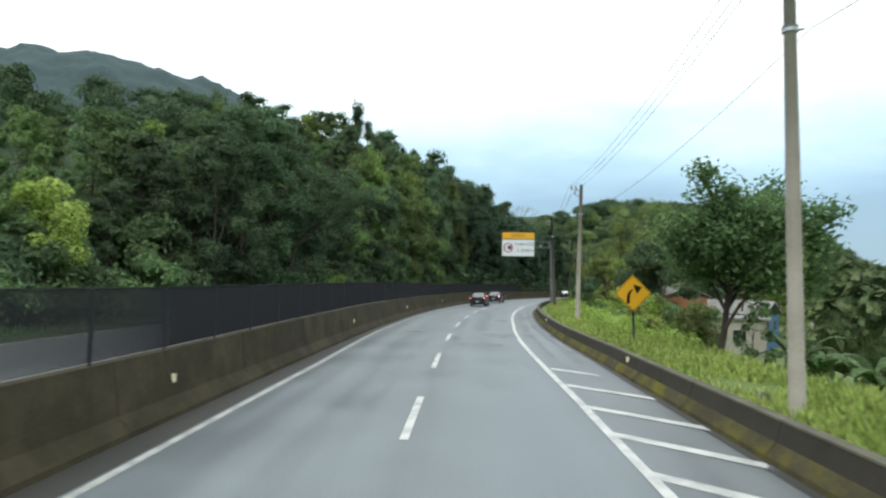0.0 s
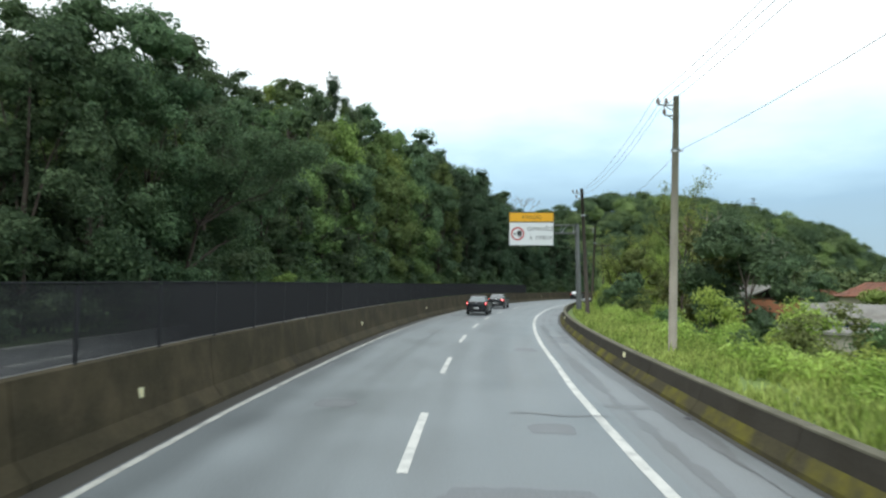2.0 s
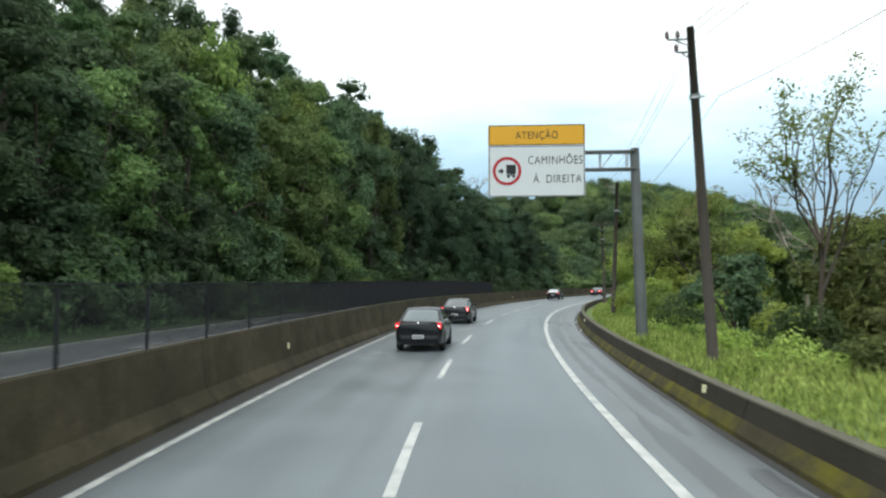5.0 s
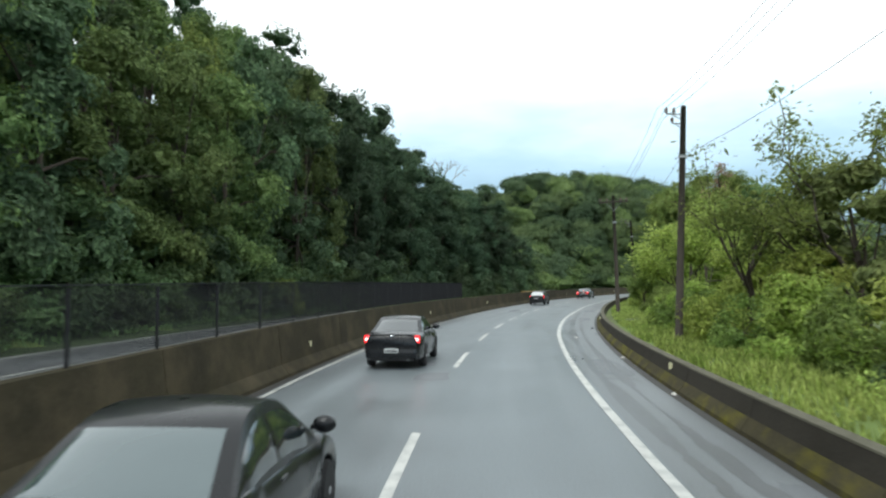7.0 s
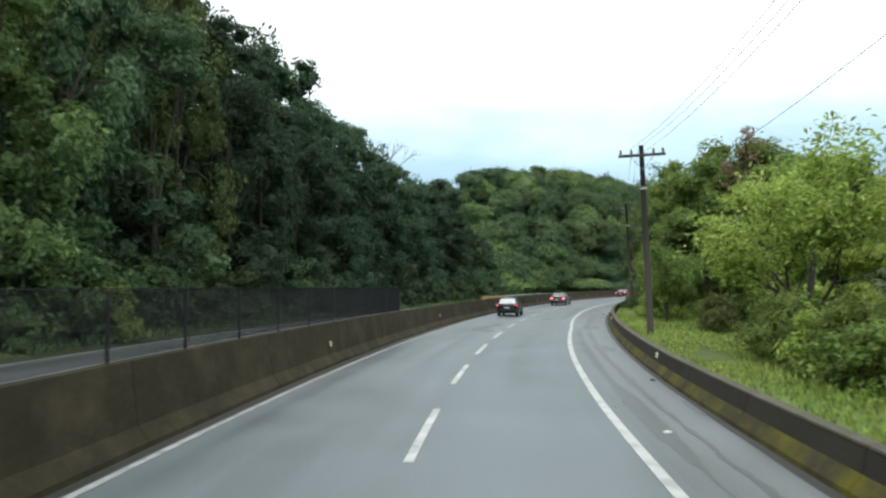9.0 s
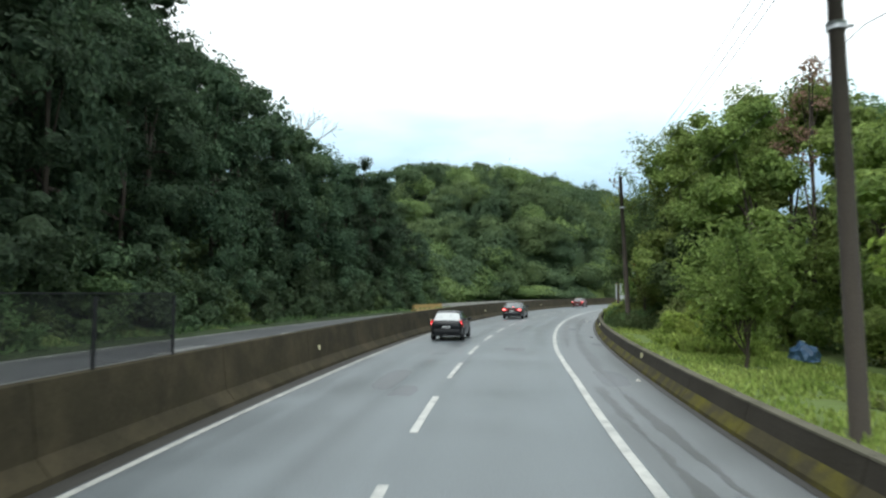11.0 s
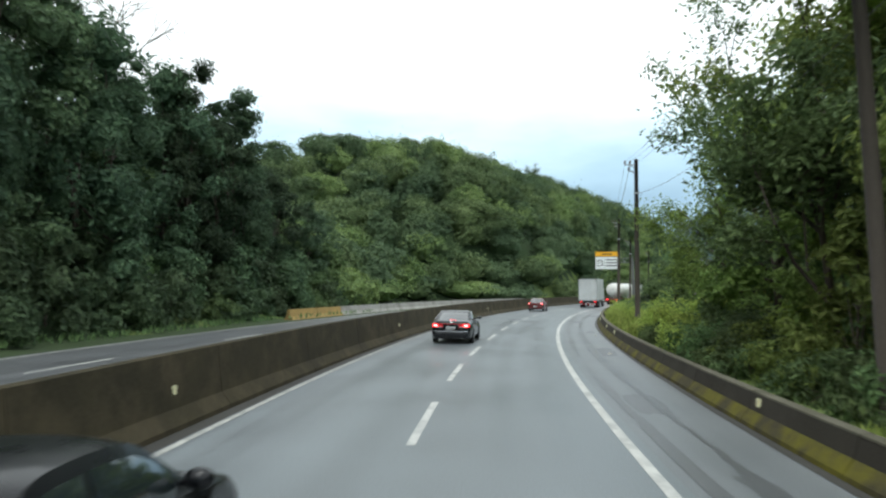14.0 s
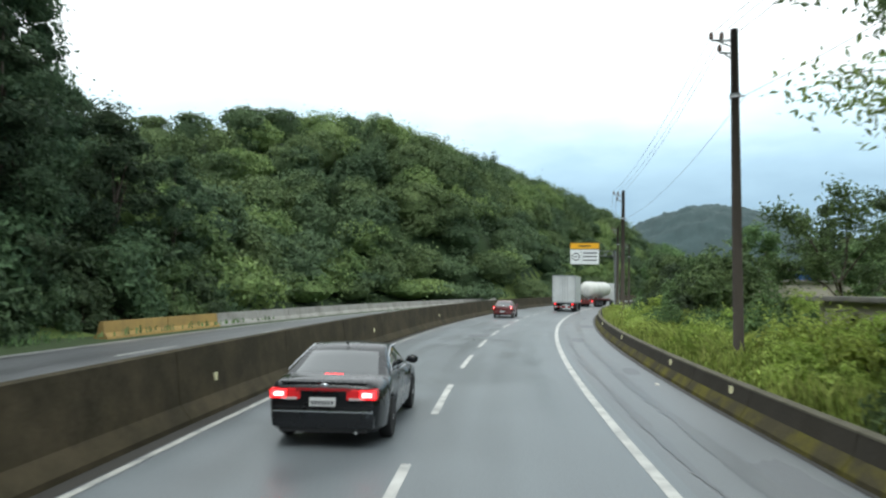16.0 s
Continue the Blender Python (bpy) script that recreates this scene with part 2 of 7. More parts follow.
# darker copy of the forest leaves, with the slope's shade put into the colour
LEAF_SHADED = leaf_material("shaded_green_leaves", (0.042, 0.075, 0.044), (0.100, 0.154, 0.082), 0.35)
LEAF_MID = leaf_material("mid_green_leaves", (0.076, 0.130, 0.056), (0.178, 0.262, 0.106), 0.3)
LEAF_FRESH = leaf_material("fresh_green_leaves", (0.094, 0.156, 0.058), (0.215, 0.305, 0.108), 0.25)
LEAF_BRIGHT = leaf_material("bright_green_leaves", (0.23, 0.33, 0.07), (0.48, 0.58, 0.17), 0.12, 0.5)
LEAF_LIGHT = leaf_material("light_green_leaves", (0.125, 0.192, 0.054), (0.300, 0.390, 0.115), 0.2, 0.45)
FAR_DARK = leaf_material("far_dark_leaves", (0.060, 0.102, 0.056), (0.145, 0.215, 0.104), 0.2, 0.3, 0.1, 3.2)
FAR_MID = leaf_material("far_mid_leaves", (0.078, 0.128, 0.060), (0.192, 0.268, 0.112), 0.2, 0.3, 0.1, 3.2)
FAR_LIGHT = leaf_material("far_light_leaves", (0.100, 0.156, 0.060), (0.245, 0.318, 0.115), 0.2, 0.3, 0.1, 3.2)
LEAF_OLIVE = leaf_material("olive_leaves", (0.100, 0.130, 0.045), (0.22, 0.245, 0.09), 0.25)
LEAF_RUST = leaf_material("rust_flowering_leaves", (0.24, 0.19, 0.12), (0.42, 0.28, 0.19), 0.1)
GRASS_BLADE = leaf_material("verge_grass_blades", (0.20, 0.28, 0.065), (0.46, 0.52, 0.17), 0.1, 0.5)
# darker grass: shade at the forest's edge is put into the base colour
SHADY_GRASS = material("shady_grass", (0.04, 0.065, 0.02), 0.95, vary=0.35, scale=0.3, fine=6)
REFLECTOR = material("reflector_cream", (0.75, 0.72, 0.45), 0.35)


# ---- the road's own coordinates: s metres along the dashed lane line, o metres to its right ----
KS = np.arange(0, 261, 20.0)
KAPPA = (-0.00016, 0.00107, 0.0023, 0.00336, 0.00405, 0.0043, 0.00379, 0.00323, 0.00331, 0.00332, 0.00313, 0.00287, 0.0026, 0.00233)
DS = 0.5
SV = np.arange(0, 460, DS)
KV = np.interp(SV, KS, KAPPA)
HV = 0.03177 + np.cumsum(KV) * DS - KV * DS
XV = -0.9134 + np.cumsum(np.sin(HV)) * DS
YV = np.cumsum(np.cos(HV)) * DS


def at(s, o):
    """World x, y of places s along and o beside the lane line (arrays or numbers)."""
    s, o = np.asarray(s, float), np.asarray(o, float)
    h = np.interp(s, SV, HV)
    x = np.interp(s, SV, XV) + np.where(s < 0, s * math.sin(HV[0]), 0) + o * np.cos(h)
    y = np.interp(s, SV, YV) + np.where(s < 0, s * math.cos(HV[0]), 0) - o * np.sin(h)
    return x, y


def yaw_at(s):
    """The road's heading at s, in degrees as pose() takes them."""
    return -math.degrees(float(np.interp(s, SV, HV)))


def place(s, o, z=0.0, turn=0.0):
    x, y = at(s, o)
    return pose(float(x), float(y), z, 0, 0, yaw_at(s) + turn)


# ---- building helpers ----
def mesh_of(name, verts, faces, mat, smooth=False, uv=None):
    """A mesh from arrays of vertices and of faces with equal corner counts (or a list of such face arrays)."""
    me = bpy.data.meshes.new(name)
    groups = faces if isinstance(faces, list) else [faces]
    groups = [np.asarray(g, np.int32) for g in groups if len(g)]
    verts = np.asarray(verts, np.float32)
    me.vertices.add(len(verts))
    me.vertices.foreach_set("co", verts.ravel())
    loops = np.concatenate([g.ravel() for g in groups])
    totals = np.concatenate([np.full(len(g), g.shape[1], np.int32) for g in groups])
    starts = np.concatenate([[0], np.cumsum(totals)[:-1]]).astype(np.int32)
    me.loops.add(len(loops))
    me.loops.foreach_set("vertex_index", loops.astype(np.int32))
    me.polygons.add(len(totals))
    me.polygons.foreach_set("loop_start", starts)
    me.polygons.foreach_set("use_smooth", np.full(len(totals), bool(smooth)))
    me.update(calc_edges=True)
    if uv is not None:
        lay = me.uv_layers.new(name="along")
        lay.data.foreach_set("uv", np.asarray(uv, np.float32)[loops].ravel())
    if mat:
        me.materials.append(mat)
    me.validate()
    return me


def part(name, bm, mat, parent, label=""):
    """Links a bmesh as one mesh object under a thing or a part."""
    me = bpy.data.meshes.new(name)
    bm.to_mesh(me)
    bm.free()
    me.materials.append(mat)
    ob = new(name, me)
    ob.parent = parent
    if label:
        ob["label"] = label
    return ob


def part_mesh(name, me, parent, label=""):
    ob = new(name, me)
    ob.parent = parent
    if label:
        ob["label"] = label
    return ob


def thing(name, label, category, group="", kind="", m=None):
    ob = new(name)
    ob.empty_display_size = 0.3
    tagged(ob, label, category, group, kind)
    if m is not None:
        ob.matrix_basis = m
    return ob


def box_bm(sx, sy, sz, c=(0, 0, 0), bevel=0.0, bm=None, rot=None):
    bm = bm or bmesh.new()
    mt = Matrix.Translation(c) @ (rot or Matrix()) @ Matrix.Diagonal((sx, sy, sz, 1))
    r = bmesh.ops.create_cube(bm, size=1, matrix=mt)
    if bevel:
        ed = list({e for v in r["verts"] for e in v.link_edges})
        bmesh.ops.bevel(bm, geom=ed, offset=bevel, segments=2, profile=0.7, affect="EDGES")
    return bm


def tube(path, radii, n=8, cap=True):
    """Vertices and faces (quads, n-gons) of a round tube along points with a radius at each."""
    p = np.asarray(path, float)
    r = np.broadcast_to(np.asarray(radii, float), (len(p),))
    d = np.gradient(p, axis=0)
    d /= np.linalg.norm(d, axis=1)[:, None] + 1e-9
    ref = np.where(np.abs(d[:, 2:3]) > 0.9, np.array([[1.0, 0, 0]]), np.array([[0, 0, 1.0]]))
    u = np.cross(d, ref)
    u /= np.linalg.norm(u, axis=1)[:, None]
    v = np.cross(d, u)
    a = np.arange(n) * 2 * np.pi / n
    ring = p[:, None] + r[:, None, None] * (np.cos(a)[None, :, None] * u[:, None] + np.sin(a)[None, :, None] * v[:, None])
    verts = ring.reshape(-1, 3)
    i = np.arange(len(p) - 1)[:, None] * n
    j = np.arange(n)[None]
    k = (j + 1) % n
    q = np.stack([i + j, i + k, i + n + k, i + n + j], -1).reshape(-1, 4)
    caps = [np.arange(n)[None], (np.arange(n)[::-1] + (len(p) - 1) * n)[None]] if cap else []
    return verts, q, caps


def tubes_mesh(name, items, mat, n=8):
    vs, qs, cs, off = [], [], [], 0
    for path, radii in items:
        v, q, c = tube(path, radii, n)
        vs.append(v)
        qs.append(q + off)
        cs += [k + off for k in c]
        off += len(v)
    return mesh_of(name, np.concatenate(vs), [np.concatenate(qs), np.concatenate(cs)], mat, smooth=True)


def ribbon(name, s0, s1, profile, mat, step=2.0, close=False, smooth=False, ends=False):
    """A strip along the road. profile: (offset, height) pairs across it, each a number or a function of s."""
    n = max(2, int(round((s1 - s0) / step)) + 1)
    s = np.linspace(s0, s1, n)
    cols, uvs = [], []
    for o, z in profile:
        ov = o(s) if callable(o) else np.full(n, float(o))
        zv = z(s) if callable(z) else np.full(n, float(z))
        x, y = at(s, ov)
        cols.append(np.stack([x, y, zv], 1))
        uvs.append(np.stack([s, ov], 1))
    m = len(cols)
    verts = np.stack(cols, 1).reshape(-1, 3)
    uv = np.stack(uvs, 1).reshape(-1, 2)
    i = np.arange(n - 1)[:, None] * m
    j = np.arange(m if close else m - 1)[None]
    k = (j + 1) % m
    q = np.stack([i + j, i + k, i + m + k, i + m + j], -1).reshape(-1, 4)
    f = [q]
    if ends and close:
        f.append(np.stack([np.arange(m)[::-1], np.arange(m) + (n - 1) * m]))
    return mesh_of(name, verts, f, mat, smooth, uv)


rng = np.random.default_rng(7)

# ---- large structure: carriageways, barriers, ground ----
def right_face(s):
    return np.interp(s, [0, 15, 22, 31, 41, 65, 80, 97, 108, 130, 147, 160, 460], [5.46, 5.46, 5.44, 5.20, 5.13, 5.18, 5.26, 5.31, 5.36, 5.70, 5.80, 5.89, 5.90])


def left_height(s):
    return np.interp(s, [0, 12, 34, 72, 88, 100, 128, 160, 460], [1.18, 1.18, 1.30, 1.30, 1.36, 1.36, 1.25, 1.29, 1.29])


def left_line(s):
    return np.interp(s, [-14, 20, 33, 42, 68, 78, 88, 97, 115, 128, 145, 160, 460], [-3.58, -3.56, -3.80, -3.78, -3.70, -3.74, -3.92, -3.95, -3.83, -3.74, -3.80, -3.87, -3.87])


def right_line(s):
    return np.interp(s, [-14, 15, 21, 30, 37, 42, 66, 82, 95, 104, 115, 129, 134, 139, 148, 161, 172, 190, 460], [3.38, 3.37, 3.28, 3.18, 3.20, 3.30, 3.35, 3.37, 3.32, 3.27, 3.31, 3.48, 3.41, 3.31, 3.27, 3.24, 3.25, 3.26, 3.26])


def lane_drift(s):
    return np.interp(s, [125, 140, 150, 163, 174], [0, -0.07, -0.12, -0.13, 0])


def shift(f, d):
    return lambda s: f(s) + d


def wavy(o, amp, seed):
    return lambda s: o + amp * np.array([noise.noise(Vector((q * 0.05, seed, 0))) + 0.22 * noise.noise(Vector((q * 0.5, seed, 3))) for q in s])


S0, S1 = -14.0, 420.0
road = tagged(new("road", ribbon("road", S0, S1, [(-4.15, 0.0), (-3.0, 0.02), (0.0, 0.03), (3.0, 0.02), (3.62, 0.005)], ASPHALT)), "damp grey asphalt carriageway with two lanes", "road", kind="structure")
shoulder = tagged(new("road_shoulder", ribbon("road_shoulder", S0, S1, [(3.62, 0.005), (4.6, -0.01), (shift(right_face, 0.1), -0.02)], SHOULDER)), "dark wet patched asphalt hard shoulder", "road", kind="structure")
opposite_road = tagged(new("road_opposite", ribbon("road_opposite", S0, S1, [(-15.6, 0.0), (-11.0, 0.03), (-4.95, 0.0)], SHADED_ASPHALT)), "grey asphalt carriageway beyond the median barrier", "road", kind="structure")


def line(name, s0, s1, o, w, parent, lift=0.006, z=0.012):
    me = ribbon(name, s0, s1, [(shift_const(o, -w / 2), z + lift), (shift_const(o, w / 2), z + lift)], PAINT, step=min(2.0, (s1 - s0) / 2))
    return part_mesh(name, me, parent)


def shift_const(o, d):
    return (lambda s: o(s) + d) if callable(o) else o + d


part_mesh("edge_line", ribbon("edge_line", S0, S1, [(lambda s: left_line(s) + wavy(0.0, 0.025, 19)(s), 0.014), (lambda s: left_line(s) + wavy(0.14, 0.015, 23)(s), 0.016)], EDGE_PAINT, step=0.5), road, "worn white edge line")
part_mesh("edge_line", ribbon("edge_line", S0, S1, [(right_line, 0.0185), (shift(right_line, 0.18), 0.0125)], PAINT), road, "worn white edge line")
part_mesh("edge_line", ribbon("edge_line", S0, S1, [(-15.30, 0.008), (-15.14, 0.010)], PAINT), opposite_road, "white edge line")
part_mesh("gutter_strip", ribbon("gutter_strip", S0, S1, [(-4.19, 0.012), (lambda s: left_line(s) + wavy(-0.05, 0.06, 9)(s), 0.0125)], GUTTER, step=0.7), road, "dark dirt strip along the barrier")
DASH_ENDS = (5.0, 14.5, 23.7, 33.2, 43.0, 53.0, 62.5, 72.0, 81.6, 94.3, 103.3, 110.9, 118.3, 125.6, 133.0, 140.5, 147.9, 155.2, 162.7, 169.7, 177.6, 185.3)
for end in DASH_ENDS + tuple(185.3 + 7.5 * k for k in range(1, 16)):
    part_mesh("lane_dash", ribbon("lane_dash", end - 4.1, end, [(shift(lane_drift, -0.075), 0.0365), (lane_drift, 0.037), (shift(lane_drift, 0.075), 0.0365)], PAINT, step=1.4), road)
for k in range(30):
    part_mesh("lane_dash", ribbon("lane_dash", 2.0 + 12 * k, 6.0 + 12 * k, [(-11.9, 0.033), (-11.76, 0.033)], PAINT, step=1.4), opposite_road)


def chevron(s, length):
    """One bar of the hatched wedge that closes the shoulder, slanting back from the edge line to the barrier."""
    o0, o1 = 3.55, 3.55 + length
    pts = []
    for o, ds in ((o0, 0.0), (o1, -1.9 * length / 2), (o1, -1.9 * length / 2 - 0.42), (o0, -0.42)):
        x, y = at(s + ds, o)
        pts.append((float(x), float(y), 0.012 - 0.008 * (o - 3.5)))
    return part_mesh("hatch_bar", mesh_of("hatch_bar", pts, np.array([[0, 1, 2, 3]]), PAINT), shoulder, "worn white painted hatch bar")


for s, ln in ((20.6, 1.2), (17.3, 1.75), (14.2, 1.85), (11.6, 1.85), (9.1, 1.85), (6.6, 1.85), (4.0, 1.85), (1.4, 1.85), (-1.2, 1.85), (-3.8, 1.85)):
    chevron(s, ln)



CAMBER_O, CAMBER_Z = (0.0, 3.0, 3.62, 4.6, 6.0), (0.03, 0.02, 0.005, -0.01, -0.02)


def crown_z(o):
    """Just above the road's own cambered surface."""
    return np.interp(np.abs(o), CAMBER_O, CAMBER_Z) + 0.0035


def blotch(name, s, o, ls, wo, seed, mat, parent, z, label):
    """A thin flat patch with an uneven edge lying on the road."""
    r = np.random.default_rng(seed)
    n = 44
    a = np.linspace(0, 2 * np.pi, n, endpoint=False)
    f = 1 + np.interp(a, np.linspace(0, 2 * np.pi, 9), np.append(w := r.uniform(-0.25, 0.15, 8), w[0])) + r.uniform(-0.07, 0.07, n)
    sq = 1 / np.maximum(np.abs(np.cos(a)), np.abs(np.sin(a))) ** 0.7
    x, y = at(s + np.cos(a) * ls / 2 * f * sq, o + np.sin(a) * wo / 2 * f * sq)
    v = np.stack([x, y, z(o + np.sin(a) * wo / 2 * f * sq)], 1)
    v = np.vstack([v, [[*(float(q) for q in at(s, o)), float(z(o))]]])
    k = np.arange(n)
    me = mesh_of(name, v, np.stack([np.full(n, n), (k + 1) % n, k], 1), mat, uv=np.stack([s + np.append(np.cos(a), 0) * ls / 2, o + np.append(np.sin(a), 0) * wo / 2], 1))
    return part_mesh(name, me, parent, label)


for k, (s, o, ls, wo) in enumerate(((27.8, 1.5, 1.6, 2.0), (46.5, 2.6, 1.4, 0.9), (34, -1.9, 1.0, 0.8), (73.0, -2.75, 1.0, 0.75), (73.9, -3.15, 0.35, 0.5), (32.1, 2.3, 0.9, 0.8), (88.4, -0.4, 1.6, 0.9), (91.0, -0.9, 1.2, 0.5), (128.5, -1.6, 4.5, 0.7), (126.5, -0.9, 2.0, 0.6), (139, 1.6, 1.6, 0.9), (196, -0.6, 2.6, 1.0))):
    blotch("road_patch", s, o, ls, wo, 300 + k, PATCH, road, crown_z, "darker asphalt patch")


def seam_edge(o, w, k, side):
    """One edge of a tar seam whose width swells and closes along the road."""
    def edge(s):
        mid = wavy(o, 0.05, k)(s)
        return mid + side * w / 2 * np.array([min(1.0, max(0.02, 0.55 + 1.5 * noise.noise(Vector((q * 0.16, k * 3.1, 7))) + 0.5 * noise.noise(Vector((q * 0.9, k * 1.7, 2 + side))) + 0.55 * noise.noise(Vector((q * 2.7, k * 2.3, 4 + side))))) for q in s])
    return edge


for k, (s0, s1, o, w) in enumerate(((24, 128, 4.02, 0.42), (62, 150, 4.52, 0.34), (22, 60, 4.75, 0.40), (134, 260, 4.68, 0.34), (140, 200, 3.95, 0.26))):
    z = float(crown_z(o)) + 0.0015 * (k + 1)
    part_mesh("tar_seam", ribbon("tar_seam", s0, s1, [(seam_edge(o, w, k, -1), z), (seam_edge(o, w, k, 1), z)], WET_SEAM, step=0.2), shoulder, "dark wet tar seam")
for k in range(16):
    blotch("shoulder_patch", 26 + 13.0 * k, 4.9 + 0.5 * math.sin(k * 2.3), 1.8 + (k * 7 % 3), 0.55 + 0.2 * (k % 3), 400 + k, PATCH, shoulder, crown_z, "dark damp patch")

for s, o0, o1, w, seed in ((33.4, 1.6, 3.5, 0.16, 41), (34.6, 3.6, 4.7, 0.5, 42), (92.6, 3.3, 4.1, 0.10, 43), (88.4, 4.0, 4.9, 0.14, 44), (147.0, 3.6, 5.0, 0.12, 45), (193.2, 0.2, 1.2, 0.35, 46), (166.5, 3.8, 4.9, 0.10, 47)):
    n = 9
    oo = np.linspace(o0, o1, n)
    ds = np.array([0.3 * noise.noise(Vector((q * 1.3, seed, 0))) for q in oo])
    ww = w * (0.35 + 0.65 * np.sin(np.linspace(0.15, 3.0, n)))
    x0, y0 = at(s + ds - ww / 2, oo)
    x1, y1 = at(s + ds + ww / 2, oo)
    zc = crown_z(oo) + 0.002
    vv = np.stack([np.stack([x0, y0, zc], 1), np.stack([x1, y1, zc], 1)], 1).reshape(-1, 3)
    k = np.arange(n - 1) * 2
    part_mesh("crack", mesh_of("crack", vv, np.stack([k, k + 2, k + 3, k + 1], 1), WET_SEAM, uv=np.stack([np.repeat(oo, 2), np.tile([0.0, 1.0], n)], 1)), road if o1 < 3.7 else shoulder, "dark ragged crack across the asphalt")

median = thing("median_barrier", "tall dark stained concrete median barrier", "barrier", kind="structure")
s = S0
while s < 400:
    ln = 6.0
    e = s + ln - 0.02
    prof = [(-4.18, -0.05), (-4.20, 0.10), (-4.40, 0.34), (-4.52, left_height), (-4.74, left_height), (-4.86, 0.34), (-5.02, 0.10), (-5.04, -0.05)]
    part_mesh("barrier_segment", ribbon("barrier_segment", s, e, prof, CONCRETE, step=3.0, close=True, ends=True), median)
    s += ln

part_mesh("gutter_strip", ribbon("gutter_strip", S0, S1, [(lambda s: right_face(s) + wavy(-0.15, 0.08, 31)(s), -0.008), (shift(right_face, 0.02), -0.008)], GUTTER, step=0.6), shoulder, "dark dirt strip along the barrier foot")

side = thing("roadside_barrier", "dark mossy concrete roadside barrier", "barrier", kind="structure")
s = S0
while s < 400:
    ln = 4.0
    e = s + ln - 0.025
    rf = right_face
    prof = [(rf, -0.05), (shift(rf, 0.02), 0.07), (shift(rf, 0.17), 0.27), (shift(rf, 0.26), 0.60), (shift(rf, 0.46), 0.60), (shift(rf, 0.56), 0.25), (shift(rf, 0.72), -0.05)]
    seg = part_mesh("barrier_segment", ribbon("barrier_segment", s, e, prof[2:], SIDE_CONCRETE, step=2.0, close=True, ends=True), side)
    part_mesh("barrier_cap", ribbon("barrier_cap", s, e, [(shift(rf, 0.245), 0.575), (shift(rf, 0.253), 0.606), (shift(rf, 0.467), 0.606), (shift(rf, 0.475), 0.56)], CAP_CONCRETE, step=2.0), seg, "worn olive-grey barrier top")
    part_mesh("barrier_foot", ribbon("barrier_foot", s, e, [prof[0], prof[1], prof[2], (shift(rf, 0.23), 0.25), (shift(rf, 0.23), -0.05)], MOSS_CONCRETE, step=2.0, close=True, ends=True), seg, "moss-covered barrier foot")
    s += ln


# ground: one sheet, with the hill on one side and the valley on the other
def foot(s):
    return np.interp(s, [-40, 160, 178, 203, 216, 245, 285, 460], [18.5, 18.5, 18.5, 19, 29, 29, 14, 13])


def slope(s):
    return np.interp(s, [-40, 20, 60, 100, 180, 215, 245, 285, 460], [0.28, 0.32, 0.6, 1.2, 1.1, 0.5, 0.5, 1.8, 1.6])


def crest(s):
    return np.interp(s, [-40, 60, 90, 112, 132, 180, 225, 250, 268, 285, 305, 330, 350, 375, 400, 460], [28, 28, 34, 43, 46, 40, 30, 31, 35.5, 36, 36, 38, 41, 36, 31, 16])


def ground_z(s, o):
    s, o = np.asarray(s, float), np.asarray(o, float)
    left = np.clip(-o - foot(s), 0, None)
    up = crest(s) * (1 - np.exp(-left * slope(s) / crest(s)))
    right = np.clip(o - 9.5, 0, None)
    down = -7.0 * (1 - np.exp(-right * np.interp(s, [0, 60, 92, 170, 220], [0.40, 0.40, 0.12, 0.09, 0.08]) / 7.0))
    far = 0
    z = np.where(o < -5, up, np.where(o > 6, 0.18 + down + far, 0))
    return np.where((o > -15.7) & (o < 6.2), -0.06, z - np.where(o <= -15.7, 0.04 * np.exp(-np.clip(-o - 15.7, 0, 50)), 0))


def nearest_so(x, y):
    """s and o of world places (the nearest place of the lane line)."""
    x, y = np.ravel(x), np.ravel(y)
    k = np.arange(0, len(SV), 8)
    sx = np.concatenate([XV[0] + np.arange(-80, 0, 4.0) * math.sin(HV[0]), XV[k]])
    sy = np.concatenate([YV[0] + np.arange(-80, 0, 4.0) * math.cos(HV[0]), YV[k]])
    sv = np.concatenate([np.arange(-80, 0, 4.0), SV[k]])
    hv = np.interp(sv, SV, HV)
    s, o = np.empty(len(x)), np.empty(len(x))
    for a in range(0, len(x), 4000):
        dx, dy = x[a:a + 4000, None] - sx, y[a:a + 4000, None] - sy
        j = np.argmin(dx * dx + dy * dy, 1)
        r = np.arange(len(j))
        c, n = np.cos(hv[j]), np.sin(hv[j])
        o[a:a + 4000] = dx[r, j] * c - dy[r, j] * n
        s[a:a + 4000] = sv[j] + dx[r, j] * n + dy[r, j] * c
    return s, o


